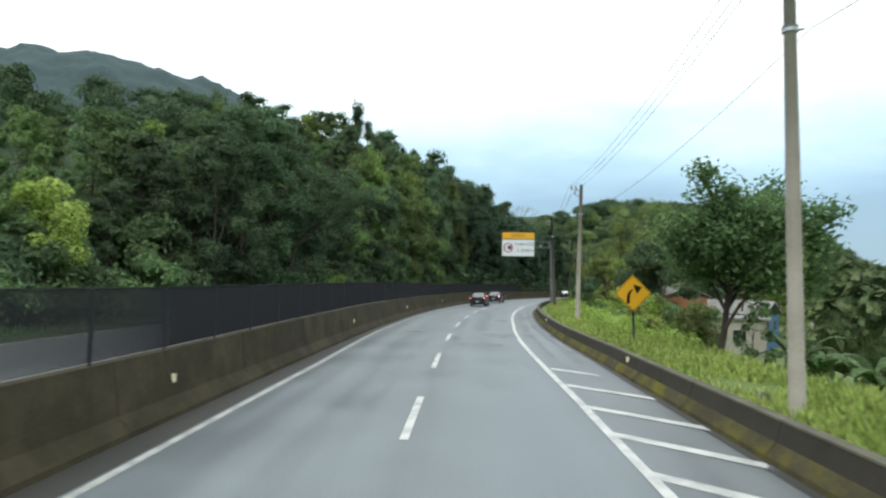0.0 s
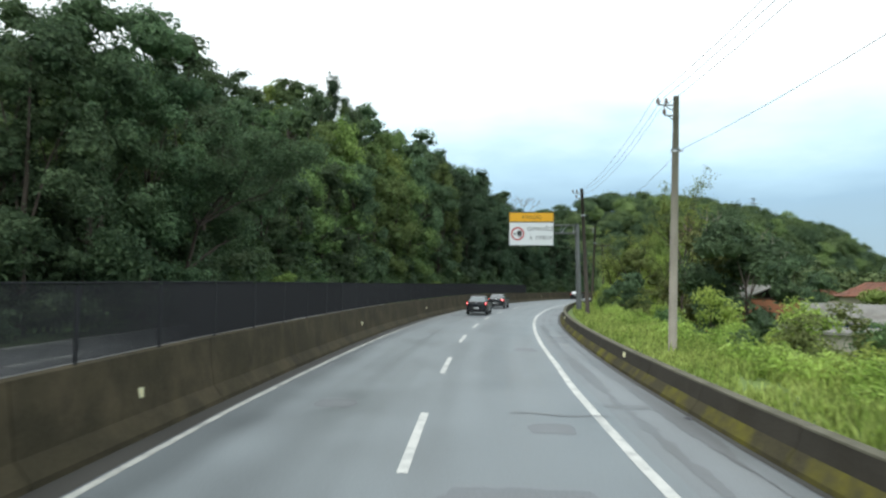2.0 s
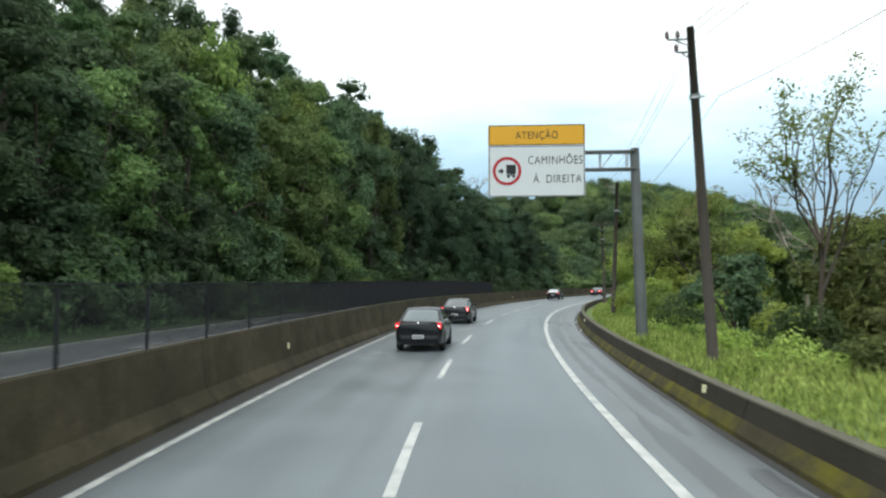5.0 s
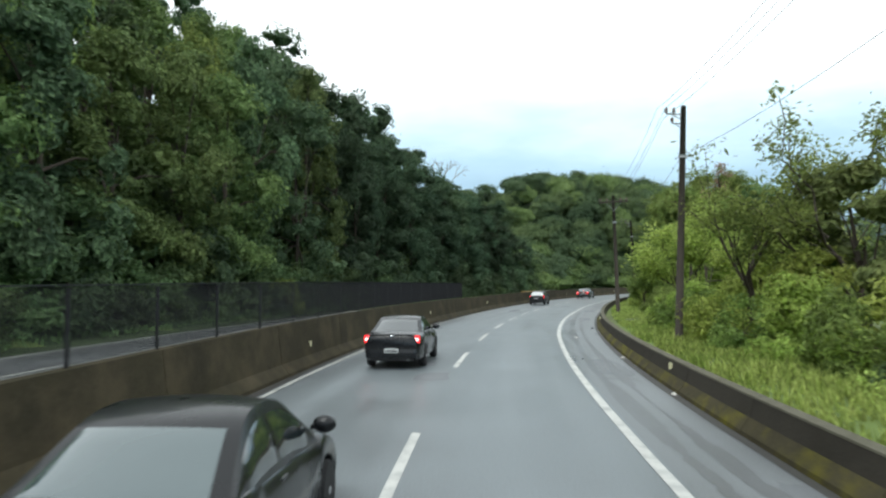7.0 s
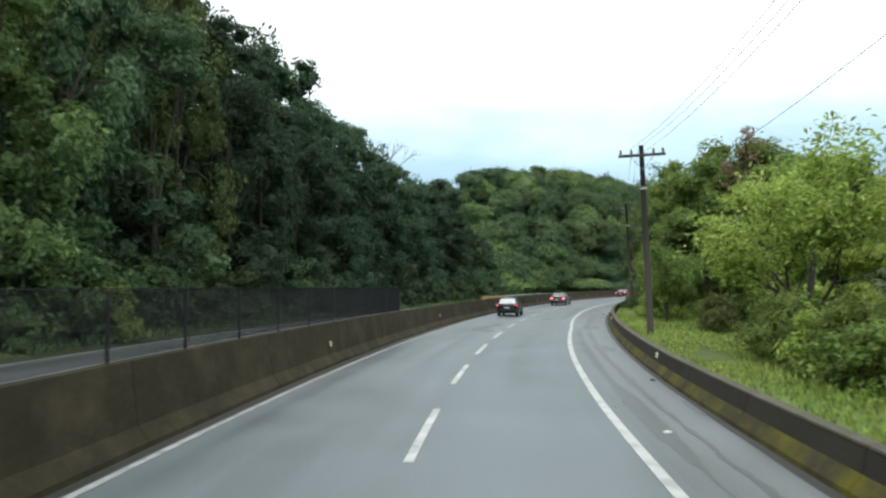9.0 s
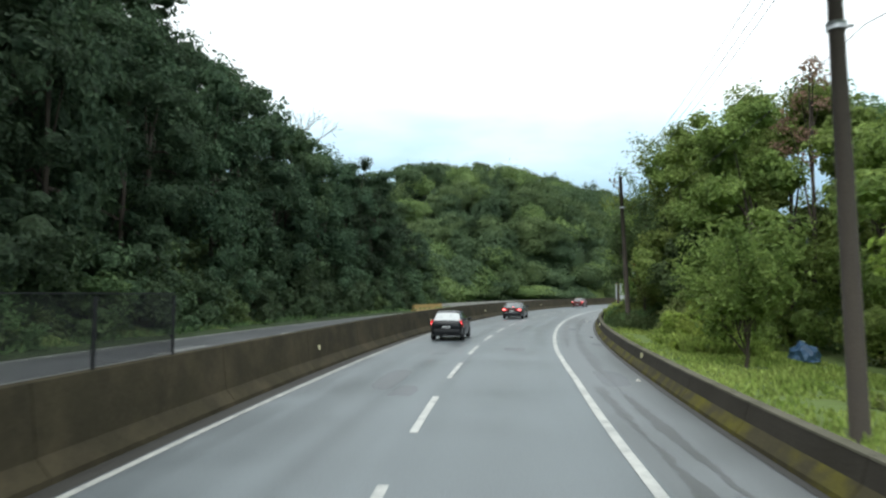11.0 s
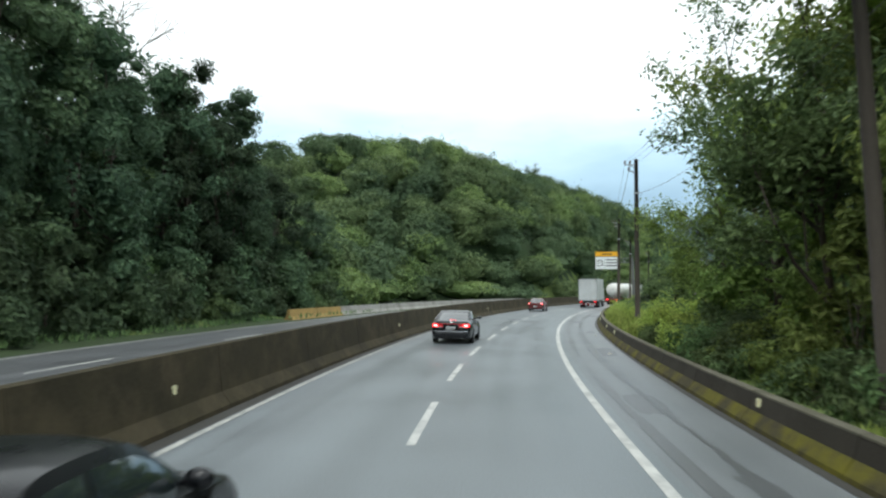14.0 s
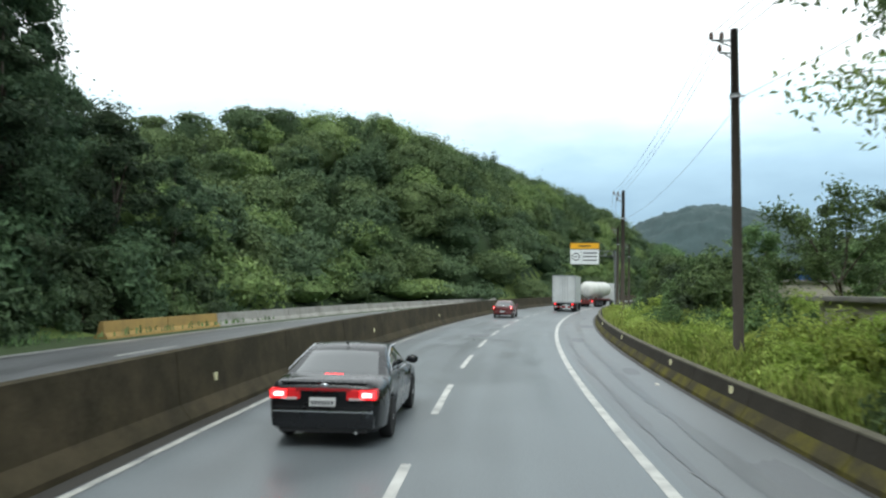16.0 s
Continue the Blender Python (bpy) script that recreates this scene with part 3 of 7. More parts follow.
def build_ground_sheet():
    gx = np.concatenate([-np.geomspace(2600, 130, 16), np.arange(-126, 240, 3.0), np.geomspace(244, 2700, 18)])
    gy = np.concatenate([-np.geomspace(1500, 70, 10), np.arange(-66, 400, 3.0), np.geomspace(405, 3000, 18)])
    X, Y = np.meshgrid(gx, gy, indexing="ij")
    s, o = nearest_so(X, Y)
    z = ground_z(s, o).reshape(X.shape)
    ring = (np.abs(o).reshape(X.shape) < 9.0)
    z = np.where(ring, np.minimum(z, -0.12), z)
    n, m = X.shape
    i = np.arange(n - 1)[:, None] * m
    j = np.arange(m - 1)[None]
    q = np.stack([i + j, i + m + j, i + m + j + 1, i + j + 1], -1).reshape(-1, 4)
    me = mesh_of("ground", np.stack([X, Y, z], -1).reshape(-1, 3), q, GROUND, True)
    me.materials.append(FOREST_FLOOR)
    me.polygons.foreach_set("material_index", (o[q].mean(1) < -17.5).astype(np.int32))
    return me


ground = tagged(new("ground", build_ground_sheet()), "grassy valley floor and wooded hillside", "ground", kind="structure")
verge = tagged(new("ground_verge", ribbon("ground_verge", S0, 400, [(shift(right_face, 0.50), 0.20), (7.4, 0.26), (8.6, 0.2), (9.8, 0.05), (11.2, -0.75)], GROUND, step=2.0)), "grassy verge behind the roadside barrier", "ground", kind="structure")
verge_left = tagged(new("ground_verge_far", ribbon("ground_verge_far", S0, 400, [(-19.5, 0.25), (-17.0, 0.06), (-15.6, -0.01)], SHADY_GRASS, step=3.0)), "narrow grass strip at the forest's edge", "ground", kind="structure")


# ---- trees ----
def leaves(centres, normals, size, r, droop=0.3, aspect=0.42):
    """Pointed leaf blades (two folded quads' worth of four corners) at places, facing roughly outwards."""
    n = len(centres)
    nrm = normals + r.normal(0, 0.42, (n, 3)) + np.array([0, 0, 0.4])
    nrm /= np.linalg.norm(nrm, axis=1)[:, None]
    t = r.normal(0, 1, (n, 3)) - np.array([0, 0, droop])
    t -= (t * nrm).sum(1)[:, None] * nrm
    t /= np.linalg.norm(t, axis=1)[:, None] + 1e-9
    b = np.cross(nrm, t)
    L = size * r.uniform(0.65, 1.35, n)[:, None]
    W = L * aspect
    v = np.stack([centres - t * L * 0.5, centres + b * W * 0.5 + nrm * L * 0.06, centres + t * L * 0.5 - nrm * L * 0.1, centres - b * W * 0.5 + nrm * L * 0.06], 1)
    return v.reshape(-1, 3), np.arange(4 * n).reshape(-1, 4)


ICO_V, ICO_F = None, None


def ico():
    global ICO_V, ICO_F
    if ICO_V is None:
        bm = bmesh.new()
        bmesh.ops.create_icosphere(bm, subdivisions=2, radius=1)
        bm.verts.index_update()
        ICO_V = np.array([v.co[:] for v in bm.verts])
        ICO_F = np.array([[v.index for v in f.verts] for f in bm.faces])
        bm.free()
    return ICO_V, ICO_F


def clump_arrays(clumps, per, size, r, core=0.72, upper=0.25, aspect=0.42, mid=None):
    """Leaf quads and dim inner cores for a list of (centre, radii) clumps."""
    V, Q, T, off = [], [], [], 0
    iv, jf = ico()
    for c, rad in clumps:
        c, rad = np.asarray(c, float), np.asarray(rad, float)
        k = max(8, int(per * 12.57 * rad[0] * rad[2] / (0.5 * size * size * aspect)))
        d = r.normal(0, 1, (k, 3)) + np.array([0, 0, upper])
        d /= np.linalg.norm(d, axis=1)[:, None]
        if mid is not None:
            out = c - mid
            turned = ((d * out).sum(1) < 0) & (r.uniform(0, 1, k) < 0.8)
            d[turned] *= -1
        axes, phase = r.normal(0, 1.6, (3, 3)), r.uniform(0, 6.28, 3)

        def lobes(a):
            return (1 + 0.17 * np.sin(a @ axes.T * 1.5 + phase).sum(1))[:, None]

        stray = np.where(r.uniform(0, 1, k) < 0.1, r.uniform(1.0, 1.35, k), 1.0)
        p = c + d * rad * lobes(d) * (stray * (0.6 + 0.5 * r.uniform(0, 1, k) ** 0.7))[:, None]
        v, q = leaves(p, d, size, r, aspect=aspect)
        V.append(v)
        Q.append(q + off)
        off += len(v)
        if core:
            w = iv * (1 + 0.12 * r.normal(0, 1, (len(iv), 1)))
            V.append(c + w * rad * core * np.minimum(lobes(iv), 1.1))
            T.append(jf + off)
            off += len(iv)
    return np.concatenate(V), np.concatenate(Q), (np.concatenate(T) if T else np.zeros((0, 3), int))


def crown_clumps(r, h, w, base, n, flat=0.7, lump=(0.28, 0.45), rise=0.7):
    """Clumps filling a dome of width w between base and h."""
    out = []
    for k in range(n):
        a, q = r.uniform(0, 2 * np.pi), math.sqrt(r.uniform(0, 1))
        up = ((k + r.uniform(0, 1)) / n) ** rise
        reach = math.sqrt(max(0.05, 1 - (up * 0.95) ** 2)) if up > 0.35 else 0.75 + 0.5 * up
        R = w / 2 * r.uniform(*lump)
        z = base + up * (h - base - R * flat)
        d = q * reach * (w / 2 - R * 0.5)
        out.append(((d * math.cos(a), d * math.sin(a), z), (R, R * r.uniform(0.8, 1.1), R * flat * r.uniform(0.8, 1.15))))
    return out


def tree(name, label, r, h, w, base, n, size, leaf, bark, per=1.0, core=0.72, trunk_r=0.18, flat=0.7, lump=(0.28, 0.45), lean=0.0, group="", aspect=0.42, category="tree", split=False, rise=0.7):
    """A tree at the origin: tapered trunk with limbs, and a crown of leaf clumps."""
    t = thing(name, label, category, group)
    cl = crown_clumps(r, h, w, base, n, flat, lump, rise)
    top = base + 0.55 * (h - base)
    zz = np.linspace(-1.2, top, 7)
    bend = np.cumsum(r.normal(0, 0.03 * h / 7, (7, 2)), 0) * (zz[:, None] > 0.3)
    path = np.column_stack([bend[:, 0] + lean * np.clip(zz, 0, None), bend[:, 1], zz])
    items = [(path, np.linspace(trunk_r * 1.25, trunk_r * 0.4, 7))]
    for c, rad in cl[:: max(1, n // 7)]:
        k = r.integers(3, 6)
        a, b = path[k], np.array(c)
        mid = (a + b) / 2 + np.array([0, 0, 0.12 * np.linalg.norm(b - a)])
        items.append((np.array([a, mid, b]), [trunk_r * 0.45, trunk_r * 0.3, trunk_r * 0.12]))
    stem = part_mesh("trunk", tubes_mesh("trunk", items[:1] if split else items, bark, 7), t)
    if split:
        for it in items[1:]:
            part_mesh("limb", tubes_mesh("limb", [it], bark, 6), stem)
    off = np.array([lean * h * 0.8, 0, 0])
    cl = [(np.array(c) + off, rad) for c, rad in cl]
    v, q, f = clump_arrays(cl, per, size, r, core, aspect=aspect, mid=off + np.array([0, 0, base + 0.4 * (h - base)]))
    part_mesh("crown", mesh_of("crown", v, [q, f], leaf), t)
    return t


def open_tree(name, label, s, o, h, spread, leaf, seed, bark=BARK, lean=0.0, fork=0.4, size=0.2, per=60, tuft=0.42, trunk_r=0.11, group="", limbs=5, droop=0.0):
    """An airy tree: a forking skeleton with leaf sprays at its twigs; lean: metres its top hangs to the right of its foot."""
    r = np.random.default_rng(seed)
    t = thing(name, label, "tree", group)
    zz = np.linspace(-0.8, h * fork, 6)
    path = np.column_stack([np.cumsum(r.normal(0, 0.05, 6)) + lean * 0.5 * np.clip(zz / h, 0, 1) / max(fork, 0.2), np.cumsum(r.normal(0, 0.05, 6)), zz])
    path[:2, :2] = path[2, :2] * 0.3
    stem = part_mesh("trunk", tubes_mesh("trunk", [(path, np.linspace(trunk_r * 1.3, trunk_r * 0.75, 6))], bark, 8), t)
    tufts = []
    for k in range(limbs):
        a = 2 * math.pi * (k + r.uniform(-0.3, 0.3)) / limbs
        start = path[r.integers(3, 6)] if k else path[5]
        up = 1.0 if k == 0 else r.uniform(0.35, 1.0)
        end = np.array([lean + spread * (0.15 if k == 0 else 0.5) * math.cos(a), spread * (0.15 if k == 0 else 0.5) * math.sin(a), start[2] + (h * 0.78 - start[2]) * up])
        items = []

        def grow(p, q, rad, depth):
            m = (p + q) / 2 + r.normal(0, 0.07, 3) * np.linalg.norm(q - p) + np.array([0, 0, 0.06 * np.linalg.norm(q - p)])
            items.append((np.array([p, m, q]), [rad, rad * 0.75, rad * 0.45]))
            if depth == 0:
                tufts.extend((m, q))
                return
            for f in (0.45, 0.75, 1.0):
                b = p * (1 - f) + q * f
                d = (q - p) * r.uniform(0.4, 0.62)
                d = d + r.normal(0, 0.34, 3) * np.linalg.norm(d) + np.array([0, 0, -droop])
                grow(b, b + d, rad * 0.5, depth - 1)

        grow(start, end, trunk_r * 0.6, 2)
        part_mesh("limb", tubes_mesh("limb", items, bark, 5), stem)
    c = np.repeat(np.array(tufts), per, 0)
    n = len(c)
    c = c + r.normal(0, 1, (n, 3)) * np.array([tuft, tuft, tuft * 0.7]) * np.repeat(r.uniform(0.55, 1.2, len(tufts)), per)[:, None] * 0.7
    c[:, 2] -= droop * np.abs(r.normal(0, 0.9, n))
    v, q = leaves(c, np.tile(np.array([0, 0, 0.5]), (n, 1)) + r.normal(0, 0.4, (n, 3)), size, r, droop=0.3 + 2 * droop)
    part_mesh("crown", mesh_of("crown", v, q, leaf), t)
    x, y = at(s, o)
    t.matrix_basis = pose(float(x), float(y), float(ground_z(s, o)), 0, 0, yaw_at(s))
    return t

# prototypes of the forest's trees, then copies over the slope
FOREST = "trees of the roadside forest"
protos = []
KINDS = (  # height, width, leaf, flatness, crown base as a share of the height
    (10, 7.5, LEAF_DARK, 0.7, 0.0), (12, 8, LEAF_DARK, 0.6, 0.04), (14, 8.5, LEAF_MID, 0.75, 0.05), (11, 7, LEAF_DARK, 0.8, 0.0), (13, 9, LEAF_MID, 0.55, 0.1),
    (15, 8, LEAF_DARK, 0.7, 0.06), (8, 7, LEAF_LIGHT, 0.75, 0.0), (12, 9, LEAF_DARK, 0.6, 0.04), (13, 7, LEAF_MID, 0.8, 0.05),
    (5, 5.5, LEAF_MID, 0.7, 0.0), (4, 5.0, LEAF_DARK, 0.75, 0.0), (3, 4.0, LEAF_MID, 0.75, 0.0),
    (11, 7.0, LEAF_DARK, 0.8, 0.0), (13, 7.5, LEAF_DARK, 0.75, 0.0), (15, 8.0, LEAF_MID, 0.8, 0.0), (12, 7.5, LEAF_FRESH, 0.8, 0.0),
    (11, 7.0, LEAF_SHADED, 0.8, 0.0), (13, 7.5, LEAF_SHADED, 0.75, 0.0), (15, 8.0, LEAF_SHADED, 0.8, 0.0), (12, 7.5, LEAF_DARK, 0.8, 0.0))
for k, (h, w, leaf, flat, base) in enumerate(KINDS):
    r = np.random.default_rng(100 + k)
    if h < 6:
        protos.append(tree("forest_shrub", "leafy green understorey shrub at the forest's edge", r, h, w, 0.4, 9, 0.40, leaf, BARK, per=0.55, core=0.62, trunk_r=0.06, group="shrubs along the forest's edge", flat=flat, aspect=0.5, category="shrub", lump=(0.3, 0.48), rise=1.1))
    elif k < 12:
        protos.append(tree("forest_tree", "dense dark green rainforest tree on the hillside", r, h, w, h * base + 0.5, 24, 0.42, leaf, BARK, per=0.40, core=0.55, trunk_r=0.17, group=FOREST, flat=flat, aspect=0.5, lump=(0.18, 0.38)))
    else:
        protos.append(tree("forest_tree", "tall rainforest tree cloaked in foliage to the ground", r, h, w, 0.8, 36, 0.31, leaf, BARK, per=0.44, core=0.56, trunk_r=0.15, group=FOREST, flat=flat, aspect=0.5, lump=(0.18, 0.34), rise=1.15))
used = set()


def set_tree(k, s, o, scale=1.0, turn=0.0, dz=0.0, tall=None):
    """Stands a copy of forest prototype k at s, o (the first use moves the prototype itself)."""
    x, y = at(s, o)
    z = float(ground_z(s, o)) + dz
    m = pose(float(x), float(y), z, 0, 0, turn) @ Matrix.Diagonal((scale, scale, tall / KINDS[k][0] if tall else scale * r.uniform(0.9, 1.15), 1))
    if k not in used:
        used.add(k)
        protos[k].matrix_basis = m
        return protos[k]
    c = copy_thing(protos[k], pose(0, 0, 0))
    c.matrix_basis = m
    return c


SKY_S = (0, 25, 40, 44, 59, 66, 73, 84, 100, 112, 128, 143, 158, 167, 178, 187, 191, 195, 202, 214)
SKY_H = (5.5, 5.8, 6.8, 13.5, 16.8, 15.5, 15.5, 16.5, 17.8, 20.0, 20.8, 20.6, 19.2, 15.8, 14.2, 14.2, 14.5, 11.0, 10.0, 8.5)
r = np.random.default_rng(5)
for d, step, big in ((0.0, 3.0, 0.9), (1.6, 3.8, 1.15), (2.8, 4.4, 0.95), (7.5, 5.4, 1.1), (13.5, 6.2, 1.05), (20.5, 7.0, 1.05), (29.0, 8.0, 1.1)):
    s = -8 + r.uniform(0, 4) + d * 0.8
    while s < (214 if d < 13 else 190):
        o = -float(foot(s)) - d + r.uniform(-1.0, 1.0) * (0.5 if d < 2 else 1.0)
        shaded = s > 134  # from here on, kinds whose leaf colour carries the slope's shade
        if d < 2:
            k, sc = 10 if shaded and r.uniform() < 0.7 else int(r.integers(9, 12)), r.uniform(0.7, 1.1) * big
        else:
            k, sc = int(r.integers(12, 16)) if d < 5 else int(r.integers(0, 9)), r.uniform(0.8, 1.15) * big
            if not shaded and r.uniform() < 0.2:
                k = 15
            if shaded and (d < 5 or k in (2, 4, 6, 8)):
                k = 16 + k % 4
            tall = float(np.interp(s + 0.6 * d, SKY_S, SKY_H)) * float(np.interp(s, [85, 135], [np.interp(d, [2, 8, 14, 20, 30], [0.9, 0.78, 0.62, 0.5, 0.36]), np.interp(d, [2, 30], [1.0, 0.95])])) * r.uniform(0.8, 1.04)
            sc = float(np.clip(tall / KINDS[k][0], 0.6, 1.2)) * r.uniform(0.9, 1.1)
        set_tree(k, s, o, sc, r.uniform(0, 360), -0.4, tall if d > 2 else None)
        s += step * r.uniform(0.75, 1.25)
for d, step in ((5.0, 6.5),):
    s = -8.0
    while s < 205:
        set_tree(int(r.integers(9, 11)), s, -float(foot(s)) - d + r.uniform(-1, 1), r.uniform(0.9, 1.3), r.uniform(0, 360), -0.4)
        s += step * r.uniform(0.7, 1.3)


# the woods farther off, past counting
def far_woods(name, spots, size, per, mat, label, r, lumps=14):
    """Crowns standing shoulder to shoulder: lobed domes, each with one inner core."""
    V, Q, T, off = [], [], [], 0
    iv, jf = ico()
    for x, y, z, w, h in spots:
        rad = np.array([w / 2, w / 2, h * 0.52])
        c0 = np.array([x, y, z + h - rad[2]])
        cl = [(c0, rad * 0.82)]
        for _ in range(lumps):
            d = r.normal(0, 1, 3) + np.array([0, 0, 0.8])
            d /= np.linalg.norm(d)
            cl.append((c0 + d * rad * r.uniform(0.62, 0.8), rad * r.uniform(0.26, 0.42) * np.array([1, 1, 0.8])))
        v, q, f = clump_arrays(cl, per, size, r, 0, 0.35, 0.6, c0 - np.array([0, 0, rad[2] * 0.5]))
        core = c0 + iv * (1 + 0.06 * r.normal(0, 1, (len(iv), 1))) * rad * 0.6
        V += [v, core]
        Q.append(q + off)
        T.append(jf + off + len(v))
        off += len(v) + len(core)
    return tagged(new(name, mesh_of(name, np.concatenate(V), [np.concatenate(Q), np.concatenate(T)], mat)), label, "woods", kind="stuff")


spots, spots2, spots3, spots4 = [], [], [], []
for s in np.arange(205, 405, 6.0):
    for d in (0.5, 4, 8, 12, 17, 22.5, 29, 37, 47) + ((58, 70) if s > 290 else ()) if s > 250 else (0.5, 5, 10, 16, 23, 31, 40, 50):
        ss, oo = s + r.uniform(-3, 3), -float(foot(s)) - max(0.3, d + r.uniform(-3.5, 3.5))
        x, y = at(ss, oo)
        u = r.uniform()
        (spots if u < 0.45 else spots2 if u < 0.86 else spots4).append((float(x), float(y), float(ground_z(ss, oo)) - 0.5, r.uniform(7, 13), r.uniform(6.5, 10.5) * (1.1 if s > 300 else 1.0) * (0.6 if d < 2 else 0.8 if d < 6 else 1)))
for s in np.arange(-20, 205, 8):
    for d in (39, 50):
        ss, oo = s + r.uniform(-3, 3), -float(foot(s)) - d + r.uniform(-2.5, 2.5)
        x, y = at(ss, oo)
        spots.append((float(x), float(y), float(ground_z(ss, oo)) - 0.5, r.uniform(7, 10), r.uniform(6, 9)))
# the valley's woods on the other side
for _ in range(200):
    s, o = r.uniform(40, 430), 26 + 150 * r.uniform() ** 1.5
    if 55 < s < 125 and o < 50:
        continue
    x, y = at(s, min(o, 150))
    spots3.append((float(x), float(y), float(ground_z(s, o)) - 0.6, r.uniform(6, 10), r.uniform(5, 9.5)))
far_woods("far_woods", spots, 0.50, 0.40, FAR_DARK, "dark green forest covering the far hillside", r)
far_woods("far_woods", spots2, 0.50, 0.40, FAR_MID, "mid green forest crowns on the far hillside", r)
far_woods("far_woods", spots4, 0.50, 0.40, FAR_LIGHT, "yellow-green forest crowns on the far hillside", r)
far_woods("valley_woods", spots3, 1.1, 0.4, FAR_MID, "mid green woods on the valley floor", r)


# distant hills
def hill(name, cx, cy, rx, ry, h, label, seed, turn=0.0):
    r = np.random.default_rng(seed)
    n = 90
    u = np.linspace(-1, 1, n)
    U, V = np.meshgrid(u, u, indexing="ij")
    d = np.sqrt(U * U + V * V)
    z = h * np.clip(1 - d ** 2, 0, None) ** 0.8
    bumps = np.array([noise.fractal(Vector((a * 9 + seed, b * 9, 0.3)), 1.0, 2.0, 5) for a, b in zip(U.ravel(), V.ravel())]).reshape(U.shape)
    fine = np.array([noise.noise(Vector((a * 45 + seed, b * 45, 0.7))) for a, b in zip(U.ravel(), V.ravel())]).reshape(U.shape)
    z = z * (1 + 0.05 * bumps) + h * 0.022 * fine * (z > 1) - 8
    c, s_ = math.cos(radians(turn)), math.sin(radians(turn))
    x, y = cx + U * rx * c - V * ry * s_, cy + U * rx * s_ + V * ry * c
    i = np.arange(n - 1)[:, None] * n
    j = np.arange(n - 1)[None]
    q = np.stack([i + j, i + n + j, i + n + j + 1, i + j + 1], -1).reshape(-1, 4)
    return tagged(new(name, mesh_of(name, np.stack([x, y, z], -1).reshape(-1, 3), q, HAZED_HILL, True)), label, "hill", kind="structure")


# wooded slope with the blue-grey of distance haze put into its base colour
HAZED_HILL = material("hazed_wooded_slope", (0.050, 0.078, 0.080), 0.95, vary=0.3, scale=0.02, fine=0.15)
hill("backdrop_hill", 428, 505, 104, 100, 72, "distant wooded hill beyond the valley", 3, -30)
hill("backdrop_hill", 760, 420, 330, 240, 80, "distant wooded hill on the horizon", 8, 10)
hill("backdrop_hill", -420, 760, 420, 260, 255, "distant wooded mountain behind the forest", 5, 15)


# ---- plants on the near verge ----
def single(name, label, s, o, h, w, n, leaf, seed, size=0.34, per=0.75, bark=BARK, base=None, core=0.7, trunk_r=0.13, flat=0.7, lump=(0.24, 0.42), dz=-0.1, lean=0.0, aspect=0.45, category="tree", group="", rise=0.8):
    t = tree(name, label, np.random.default_rng(seed), h, w, h * 0.25 if base is None else base, n, size, leaf, bark, per, core, trunk_r, flat, lump, lean, group, aspect, category, h > 3, rise)
    x, y = at(s, o)
    t.matrix_basis = pose(float(x), float(y), float(ground_z(s, o)) + dz, 0, 0, seed * 37 % 360)
    return t


BROAD = "broad-crowned trees beside the verge"
open_tree("broadleaf_tree", "spreading dark green broadleaf tree on the verge slope", 23.6, 9.6, 5.0, 2.7, LEAF_MID, 11, lean=0.7, fork=0.45, size=0.24, per=190, tuft=0.55, trunk_r=0.12, group=BROAD, limbs=9)
single("broadleaf_tree", "round dark green tree below the verge", 67, 17, 9.4, 8.5, 16, LEAF_DARK, 12, base=1.0, size=0.42, group=BROAD)
single("broadleaf_tree", "round olive tree below the verge", 72, 15, 8.0, 7.0, 14, LEAF_OLIVE, 13, base=0.8, size=0.4, group=BROAD)
single("broadleaf_tree", "rusty olive tree below the verge", 86, 19, 7.5, 7.0, 14, LEAF_OLIVE, 14, base=1.5, size=0.42, group=BROAD)
single("broadleaf_tree", "rounded green tree in front of the houses", 57, 44, 6.8, 6.5, 14, LEAF_MID, 18, base=0.4, size=0.42, group=BROAD)
single("broadleaf_tree", "rounded light green tree in front of the houses", 88, 34, 6.5, 7.0, 14, LEAF_LIGHT, 19, base=0.4, size=0.42, group=BROAD)
single("broadleaf_tree", "dark rounded tree lower on the slope", 86, 25, 8.0, 7.5, 13, LEAF_DARK, 15, base=0.6, size=0.45, group=BROAD)
single("broadleaf_tree", "small dense dark tree beside the sign mast", 79.5, 10.8, 4.0, 4.4, 13, LEAF_DARK, 16, base=0.3, size=0.3, group=BROAD)
single("broadleaf_tree", "yellowish olive tree behind the verge", 93, 12.5, 6.8, 5.5, 14, LEAF_OLIVE, 17, base=0.5, size=0.34, group=BROAD)
SPARSE = "tall thin-crowned trees"
for s, o, h, sd in ((93.2, 12.4, 7.8, 21), (96.0, 10.2, 6.2, 22), (105, 15.5, 8.2, 23), (83.0, 15.7, 12.4, 26)):
    open_tree("slender_tree", "tall slender tree with a thin open crown", s, o, h, 4.2 if sd == 21 else 2.8, LEAF_LIGHT, sd, BARK, size=0.22, per=30, tuft=0.5, fork=0.42, trunk_r=0.13, group=SPARSE)
WILLOW = "bright bushy trees beside the barrier"
